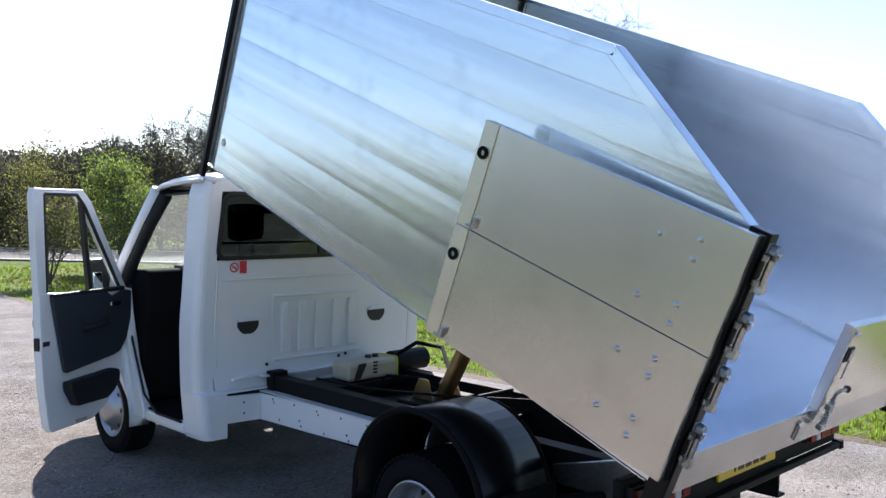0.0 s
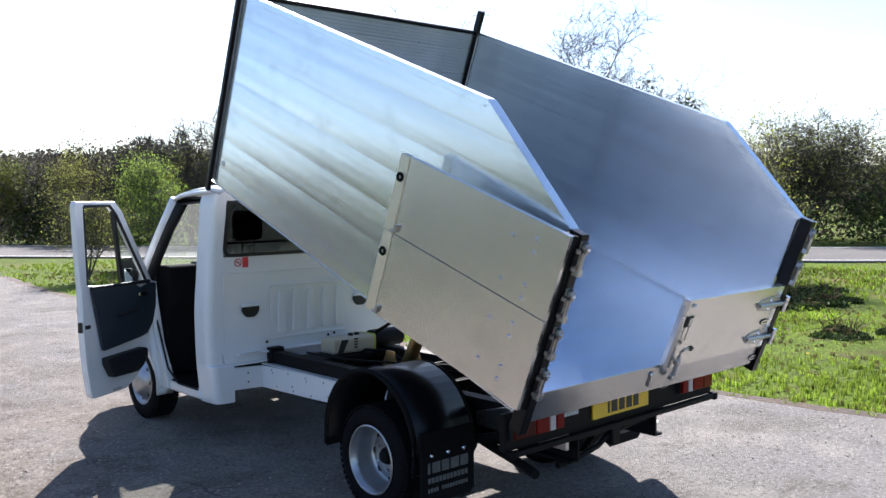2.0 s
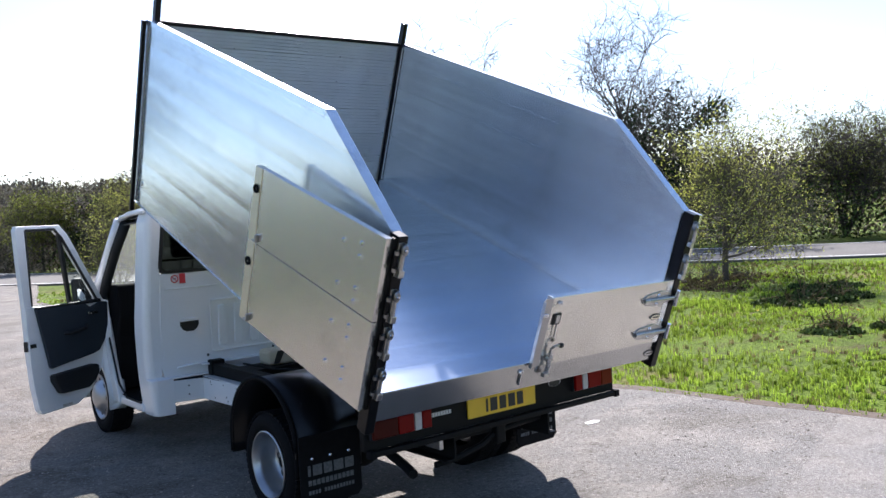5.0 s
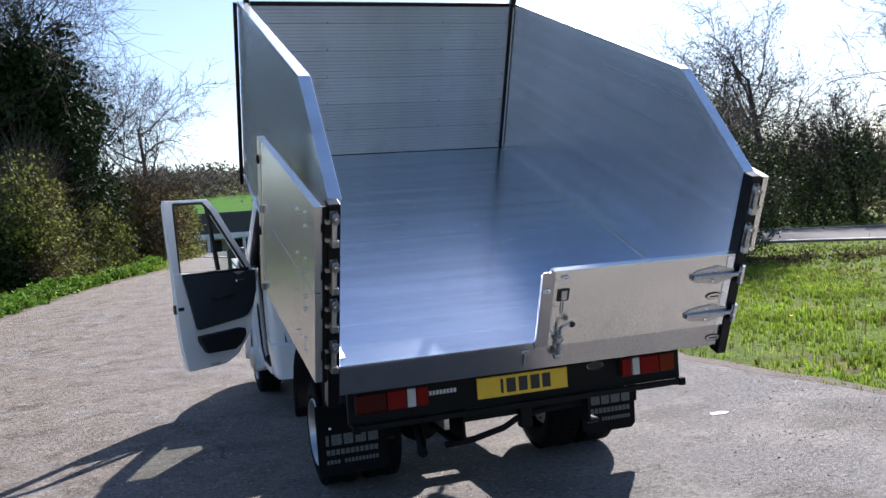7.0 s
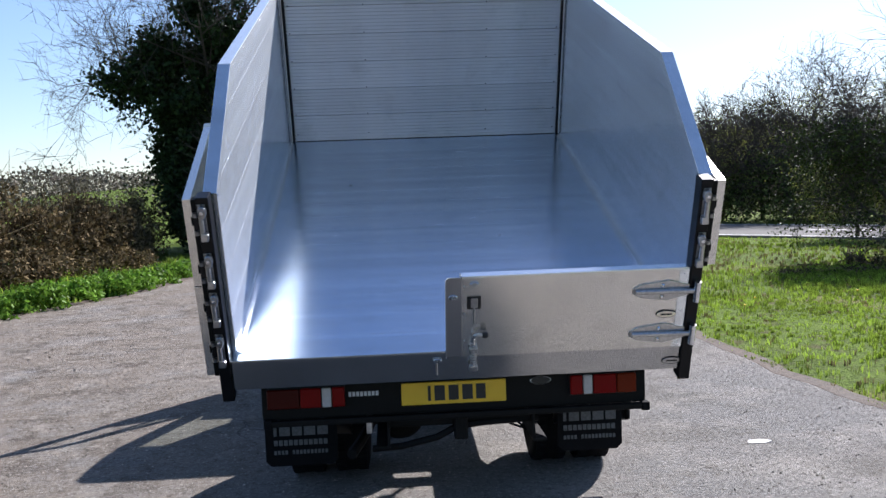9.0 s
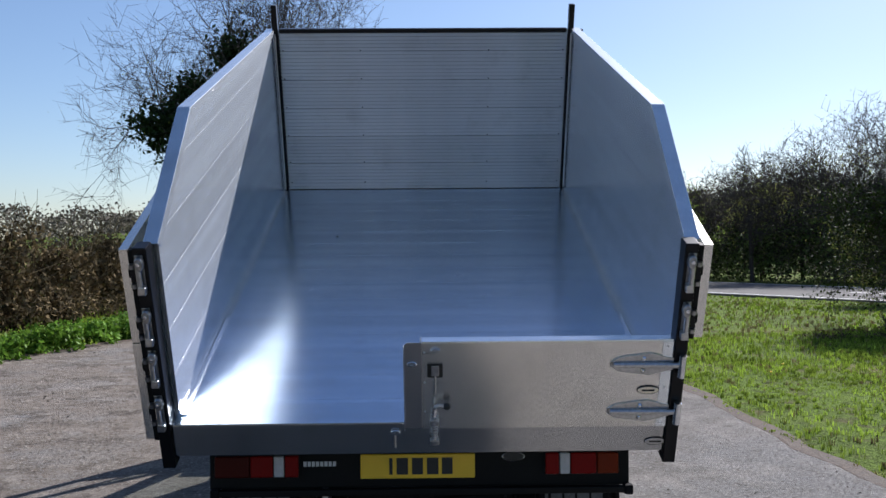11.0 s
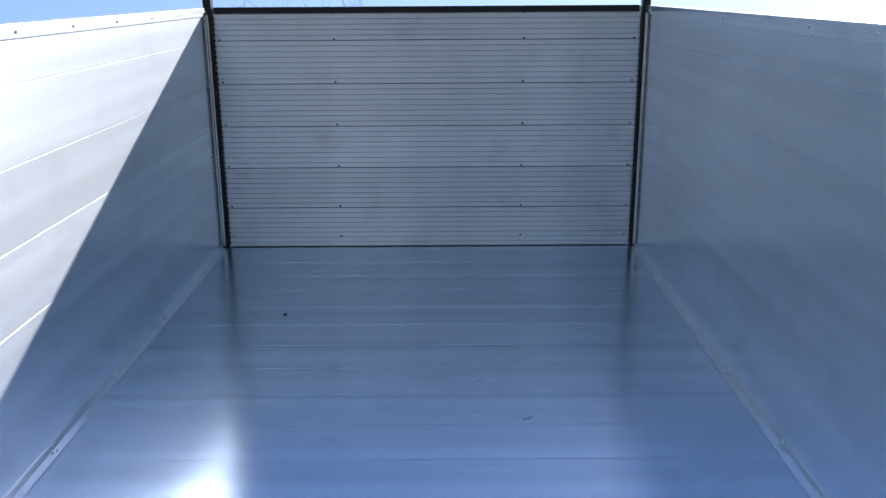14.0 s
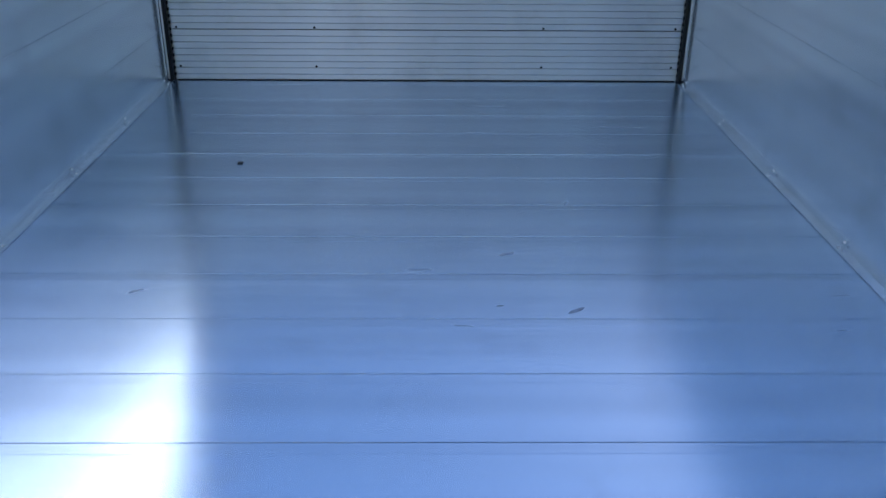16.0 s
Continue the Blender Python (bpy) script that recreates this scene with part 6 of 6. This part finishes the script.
mound("stalk_bank", "bank of brown stalks with brambles", "plants", [(-12, 5), (-9.4, 11), (-7.6, 15), (-6.4, 19)], 1.8, 0.8, 16500, 0.045, BROWN, 0.4, dense=2)
mound("hedge", "tall tangled hedge of ivy and brambles in young leaf", "hedge", [(-5.0, 23.0), (-5.0, 27.5), (-4.2, 31), (-3.3, 35), (-2.6, 39)], 1.8, 3.7, 50000, 0.058, HEDGE, 0.5, 1500, BARK, 1.2)
mound("hedge", "dark ivy thicket at the foot of the trees", "hedge", [(-5.6, 23.0), (-5.9, 25.5), (-6.0, 28)], 1.3, 2.6, 22000, 0.065, IVY, 0.5, 450, BARK, 1.0)
mound("hedge", "brown leafless part of the tall hedge", "hedge", [(-5.0, 23.5), (-5.2, 26), (-4.6, 31), (-3.6, 36)], 1.5, 3.4, 22000, 0.052, BROWN, 0.6, 2500, BARK, 1.5)
tree("ivy-clad bare tree rising from the hedge", (-6.6, 28.0, 0), 12.4, 0.3, 5, (14, 6, 5, 4, 3), (56, 44, 45, 45), ivy=6000, ivy_top=0.5, leaves=900, leaf=0.03, leaf_mat=BUD, low=0.42, twig=0.008, bark=DARK_BARK, lobes=((-1.5, 0, 7.0, 0.7, 0.6), (-3.0, 0, 5.9, 0.5, 0.5), (-1.7, 0, 6.2, 1.0, 0.7), (-0.8, 0, 4.6, 1.3, 1.3), (0.0, 0, 2.6, 1.3, 1.4), (1.0, 0, 6.6, 1.5, 1.4), (1.6, 0, 4.2, 1.4, 1.4), (1.2, 0, 1.8, 1.3, 1.3), (2.4, 0, 5.4, 1.0, 1.0), (2.3, 0, 3.4, 1.0, 1.0), (1.6, 0, 7.1, 0.7, 0.6), (-0.1, 0, 8.3, 0.6, 0.8), (-0.9, 0, 3.0, 0.9, 1.2), (-0.7, 0, 1.5, 0.9, 1.0)))
tree("bare tree leaning out over the track", (-3.9, 33, 0), 9.5, 0.2, 5, (12, 5, 5, 4, 3), (58, 48, 45, 45), lean=(0.16, 0), ivy=6000, ivy_top=0.4, twig=0.009, bark=DARK_BARK)
tree("bare tree with ivy on its trunk", (-5.2, 31, 0), 10.5, 0.18, 5, (12, 5, 5, 4, 3), (45, 45, 45, 45), ivy=7000, ivy_top=0.5, twig=0.009, bark=DARK_BARK)
mound("hedge", "brown thicket in bud where the hedge ends", "hedge", [(-2.2, 36), (-0.8, 40), (-0.1, 44)], 1.5, 4.3, 12000, 0.08, BROWN, 0.6, 1500, BARK, 1.4)
mound("hedge", "young leaves over the end of the hedge", "hedge", [(-1.8, 37), (-0.5, 41), (0.1, 44)], 1.5, 3.6, 9000, 0.07, HEDGE, 0.5)
tree("bare tree at the end of the hedge", (-1.4, 40, 0), 10.0, 0.2, 5, (10, 5, 4, 3, 2), (50, 45, 45, 45), twig=0.010, bark=DARK_BARK)

# right side: young trees on the grass
tree("young spreading tree coming into yellow-green leaf", (13.2, 8.0, 0), 4.0, 0.075, 4, (15, 8, 7, 5), (74, 50, 48, 45), leaves=9000, leaf=0.026, leaf_mat=BUD, low=0.16, droop=0.15, scatter=0.05)
tree("dense dark young tree with a stout trunk and bare upper twigs", (9.8, 13.4, 0), 4.5, 0.14, 4, (18, 8, 6, 5), (68, 50, 48, 45), leaves=25000, leaf=0.034, leaf_mat=DUSKY, low=0.24, droop=0.15, scatter=0.09, bark=DARK_BARK, twig=0.007, leaf_top=0.62)
tree("dense young tree with drooping twigs", (12.9, 20.5, 0), 3.2, 0.06, 4, (15, 7, 6, 5), (66, 50, 48, 45), leaves=12000, leaf=0.03, leaf_mat=HEDGE, low=0.14, droop=0.5, scatter=0.09)
tree("young tree in fresh green leaf beyond the cab", (6.9, 22.0, 0), 3.4, 0.06, 4, (16, 7, 6, 5), (46, 42, 45, 45), leaves=11000, leaf=0.030, leaf_mat=LEAF, low=0.1, scatter=0.08)
tree("small spreading bush with thin stems", (3.9, 19.2, 0), 1.9, 0.03, 3, (8, 7, 6), (42, 45, 45), leaves=3000, leaf=0.022, leaf_mat=BUD, stems=5, scatter=0.06)
mound("bramble_patch", "low dark bramble patch in the grass", "plants", [(9.6, 4.6), (10.8, 4.2), (12.5, 5.6)], 2.0, 0.16, 11000, 0.045, BRAMBLE, 0.35, 150, BROWN, 0.15, squash=0.35)
mound("bramble_patch", "low dark bramble patch in the grass", "plants", [(7.2, 2.5), (8.3, 2.6)], 0.9, 0.14, 4200, 0.04, BRAMBLE, 0.3, 60, BROWN, 0.15, squash=0.35)
mound("bramble_patch", "twiggy brown growth under the young trees", "plants", [(11.8, 8.0), (14.5, 8.4)], 1.6, 0.12, 3000, 0.03, BROWN, 0.3, 250, BARK, 0.2, squash=0.3)
mound("bramble_patch", "twiggy brown growth under the young trees", "plants", [(8.8, 13.2), (10.8, 13.8)], 1.4, 0.12, 2500, 0.03, BROWN, 0.3, 200, BARK, 0.2, squash=0.3)
LITTER = leafy("dead_leaves", (0.15, 0.115, 0.065), 0.9, 0.05, 0.6)
mound("leaf_litter", "dead brown leaves and twigs lying under the young trees", "leaf litter", [(7.6, 12.4), (10.2, 12.9), (12.5, 11.5)], 3.2, 0.10, 9000, 0.028, LITTER, 0.6, 250, BROWN, 0.15, squash=0.15)
mound("leaf_litter", "dead brown leaves and twigs lying under the young trees", "leaf litter", [(11.0, 7.6), (14.5, 8.0)], 2.6, 0.10, 6000, 0.028, LITTER, 0.6, 200, BROWN, 0.15, squash=0.15)
scrap = prism([(6.93, 8.52), (7.06, 8.49), (7.15, 8.55), (7.10, 8.60), (6.97, 8.59)], "z", 0.035, 0.055, 0.006)
tagged(part("paper_scrap", scrap, PAINT), "crumpled white scrap of paper on the grass", "litter")
# beyond the main road: hedge belt and bare trees
mound("hedge", "dark hedge in young leaf beyond the main road", "hedge", [(44, -6), (37, 5), (32, 11), (28, 16), (25, 21)], 3.0, 2.9, 22000, 0.078, BRAMBLE, 0.7, 1800, DARK_BARK, 1.5)
mound("hedge", "dark thicket beyond the main road", "hedge", [(24, 20), (20, 26), (16, 32), (12.5, 37), (9.5, 43)], 3.2, 3.2, 29000, 0.078, BRAMBLE, 0.7, 2500, DARK_BARK, 1.6)
mound("hedge", "thicket in young leaf across the main road", "hedge", [(12, 38), (9, 45), (8.5, 54), (10, 64)], 3.2, 4.0, 16000, 0.095, WOODS, 0.8, 1500, DARK_BARK, 1.8)
mound("hedge", "brown leafless thicket behind the roadside hedge", "hedge", [(36, 12), (28, 23), (22.5, 29.5), (17.5, 37)], 3.5, 4.2, 16000, 0.11, WOODS, 0.9, 1300, DARK_BARK, 2.2)
mound("hedge", "thin bank of grass and brambles", "hedge", [(40, -6), (33, 3.5), (28.5, 9)], 1.2, 0.8, 2750, 0.128, NETTLE, 0.4)
DENSE = dict(levels=5, kids=(11, 5, 4, 3, 3), angle=(40, 38, 40, 42), low=0.2, twig=0.010, bark=DARK_BARK)
BIG = dict(levels=5, kids=(10, 5, 4, 3, 2), angle=(48, 42, 42, 45), twig=0.011, bark=DARK_BARK)
tree("tall bare tree beyond the main road", (24.3, 18.8, 0), 9.2, 0.2, **DENSE)
tree("tall bare tree with ivy beyond the main road", (26.0, 18.6, 0), 7.6, 0.16, ivy=4000, ivy_top=0.75, **BIG)
tree("tall bare tree beyond the main road", (20.6, 24.5, 0), 9.2, 0.2, **DENSE)
tree("tall bare tree beyond the main road", (23.5, 23.0, 0), 5.6, 0.14, **DENSE)
tree("bare tree coming into bud", (19.5, 36.0, 0), 6.6, 0.16, leaves=2500, leaf=0.05, leaf_mat=BUD, **BIG)
tree("bare tree coming into bud", (15.2, 36.5, 0), 4.6, 0.12, leaves=2500, leaf=0.06, leaf_mat=BUD, **BIG)
tree("bare tree coming into bud", (23.0, 31.0, 0), 6.8, 0.16, leaves=2000, leaf=0.06, leaf_mat=BUD, **BIG)
tree("tall bare tree beyond the main road", (22.5, 26.5, 0), 7.6, 0.16, **BIG)
for spot, size in (((13.4, 32.8, 0), 5.2), ((16.0, 34.0, 0), 6.0), ((18.2, 33.2, 0), 7.6), ((11.7, 35.6, 0), 4.8), ((20.6, 30.0, 0), 5.6)):
    tree("slender tree in bud at the edge of the thicket", spot, size, 0.10, leaves=900, leaf=0.035, leaf_mat=HEDGE, **DENSE)
tree("leafing bush at the road junction", (8.2, 43.0, 0), 4.2, 0.08, 4, (14, 7, 6, 5), (50, 45, 45, 45), leaves=9000, leaf=0.05, scatter=0.12, leaf_mat=HEDGE, low=0.12)
tree("bare tree behind the thicket", (17.5, 43.0, 0), 6.5, 0.15, **BIG)
tree("leafing thorn bush beyond the main road", (30.6, 14.2, 0), 4.5, 0.07, 4, (6, 5, 5, 5), (34, 48, 48, 45), leaves=9000, leaf=0.04, scatter=0.09, leaf_mat=HEDGE, low=0.25, stems=8, droop=0.6, twig=0.008, bark=DARK_BARK)
tree("leafing thorn bush beyond the main road", (34.0, 10.6, 0), 4.2, 0.07, 4, (6, 5, 5, 5), (34, 48, 48, 45), leaves=9000, leaf=0.04, scatter=0.09, leaf_mat=HEDGE, low=0.25, stems=8, droop=0.6, twig=0.008, bark=DARK_BARK)
tree("leafing tree beyond the main road", (10.5, 37.5, 0), 4.4, 0.09, 4, (14, 7, 6, 5), (50, 45, 45, 45), leaves=7000, leaf=0.035, scatter=0.1, leaf_mat=BUD, low=0.15)

mound("hedge", "belt of leafing bushes beyond the road junction", "hedge", [(10, 58), (14, 50), (20, 47), (28, 42), (36, 36)], 4.0, 3.2, 14000, 0.09, BRAMBLE, 0.9, 1200, DARK_BARK, 2.0)
mound("hedge", "dark brown leafless thicket beyond the road junction", "hedge", [(9, 60), (15, 53), (22, 49), (30, 44), (40, 36)], 4.0, 4.0, 14000, 0.095, WOODS, 1.0, 1800, DARK_BARK, 2.4)
for spot, size in (((12, 57, 0), 5.2), ((16.5, 52, 0), 5.6), ((21, 50.5, 0), 5.4), ((26, 47, 0), 5.6), ((31, 44, 0), 5.4), ((30, 34, 0), 5.4)):
    tree("bare tree in the belt beyond the road junction", spot, size, 0.14, **BIG)

# far wooded hills
for (r0, r1, n, lo, hi, size, mat, label) in ((150, 200, 12000, -100, 120, 0.40, WOODS, "far leafless woods"), (210, 330, 18000, -100, 120, 0.48, WOODS, "far leafless woods on the hills"), (180, 330, 9000, -100, 120, 0.42, EVERGREEN, "far dark evergreen woods")):
    nc = n // 36
    a = np.radians(RNG.uniform(lo, hi, nc))
    r = RNG.uniform(r0, r1, nc)
    d = np.array([noise.noise((x * 3.0, 0.0, r0 * 0.1)) for x in a])
    ok = d > -0.12
    # a green field stays open ahead of the track
    deg = np.degrees(a)
    ok &= ~((deg > 0) & (deg < 11) & (r < 300))
    a, r = a[ok], r[ok]
    c = np.stack([r * np.sin(a), r * np.cos(a), np.zeros(len(a))], 1)
    c[:, 2] = [lie(x, y) for x, y, _ in c]
    idx = RNG.integers(0, len(c), n)
    hgt = 5 + 3 * RNG.random(len(c))
    p = c[idx] + RNG.normal(size=(n, 3)) * np.array([2.4, 2.4, 0])
    p[:, 2] += np.abs(RNG.normal(size=n)) * 0.42 * hgt[idx]
    v, f = leaf_quads(p, size)
    tagged(new("far_woods", stuff_mesh("far_woods", v, f, [mat])), label, "woods", "", "stuff")
# wooded ridges to the left and ahead
for az0, az1, r0, tall, n in ((-75, -6, 250, 13.5, 34000), (-5, 26, 264, 18.5, 32000), (7.6, 26, 150, 10.5, 26000), (-1, 9.5, 205, 13.5, 15000)):
    nc = n // 34
    a = np.radians(RNG.uniform(az0, az1, nc))
    r = RNG.uniform(r0, r0 + 65, nc)
    top = np.array([tall + 5 * noise.noise((x * 9.0, 0.0, 3.3)) + 3 * noise.noise((x * 31.0, 0.0, 8.1)) for x in a])
    c = np.stack([r * np.sin(a), r * np.cos(a), top], 1)
    idx = RNG.integers(0, nc, n)
    p = c[idx] + RNG.normal(size=(n, 3)) * np.array([2.6, 2.6, 0])
    p[:, 2] *= 0.15 + 0.85 * RNG.random(n) ** 0.6
    v, f = leaf_quads(p, r0 * 0.0023)
    tagged(new("far_woods", stuff_mesh("far_woods", v, f, [WOODS])), "far brown-grey woods along a ridge", "woods", "", "stuff")
FIELD = material("far_green_field", (0.045, 0.15, 0.006), 0.9, spec=0.05, grain=(0.5, 0.15), stains=(0.05, 0.15))
bm = bmesh.new()
rows = []
for r in (135, 150, 165, 180, 192, 203):
    rows.append([bm.verts.new((r * math.sin(radians(d)), r * math.cos(radians(d)), lie(r * math.sin(radians(d)), r * math.cos(radians(d))) + 0.25)) for d in np.linspace(0.6, 8.6, 12)])
for u, w in zip(rows, rows[1:]):
    for k in range(11):
        bm.faces.new((u[k], u[k + 1], w[k + 1], w[k]))
tagged(part("field", bm, FIELD), "bright green sloping field far ahead", "field", "", "structure")

# a low roadside building in the dip ahead
ROOFING = material("dark_roofing", (0.05, 0.05, 0.055), 0.7, stains=(0.5, 0.2))
RENDER_WALL = material("pale_wall", (0.45, 0.44, 0.42), 0.8, stains=(0.4, 0.15))
hall = tagged(new("roadside_building"), "long low roadside building with dark roof and pale pillars", "building")
hall.location, hall.scale = (6.0, 92, -2.85), (1, 1, 1.4)
part("wall", box((-5, 1.5, 0), (12, 7, 2.0), 0.05), RENDER_WALL, hall)
part("roof", box((-6, -2, 2.35), (13, 8, 3.9), 0.05), ROOFING, hall)
part("fascia", box((-6.1, -2.15, 1.95), (13.1, -2.0, 2.35), 0.02), PAINT, hall, "white fascia board")
for k in range(6):
    part("pillar", box((-5.6 + 3.6 * k, -1.9, 0), (-5.3 + 3.6 * k, -1.6, 2.3), 0.02), PAINT, hall)
    part("window", box((-4.6 + 2.7 * k, 1.44, 0.7), (-3.0 + 2.7 * k, 1.5, 1.8), 0.01), INK, hall)


def parked_car(at, turn, mat, label):
    """A small far car: body, cabin, glass and four wheels."""
    car = tagged(new("parked_car"), label, "car")
    car.matrix_world = pose(*at, 0, 0, turn)
    part("body", prism([(-2.0, 0.3), (2.0, 0.3), (2.05, 0.65), (1.9, 0.82), (0.95, 0.9), (-1.9, 0.92), (-2.05, 0.7)], "x", -0.85, 0.85, 0.06), mat, car)
    part("cabin", prism([(-1.75, 0.9), (0.95, 0.9), (0.3, 1.38), (-1.2, 1.42)], "x", -0.72, 0.72, 0.05), mat, car)
    part("side_glass", prism([(-1.5, 0.95), (0.75, 0.95), (0.25, 1.3), (-1.15, 1.33)], "x", -0.735, 0.735), INK, car)
    for x in (-0.78, 0.78):
        for y in (-1.25, 1.25):
            part("wheel", rod((x - 0.1, y, 0.31), (x + 0.1, y, 0.31), 0.31, None, 16), RUBBER, car)
    return car


GROUND_AHEAD = lie(8, 84) + 0.06
parked_car((6.2, 86.5, GROUND_AHEAD), 70, RIM, "silver car parked by the low building")
parked_car((11.0, 87.5, GROUND_AHEAD), 95, WHITE, "white car parked by the low building")
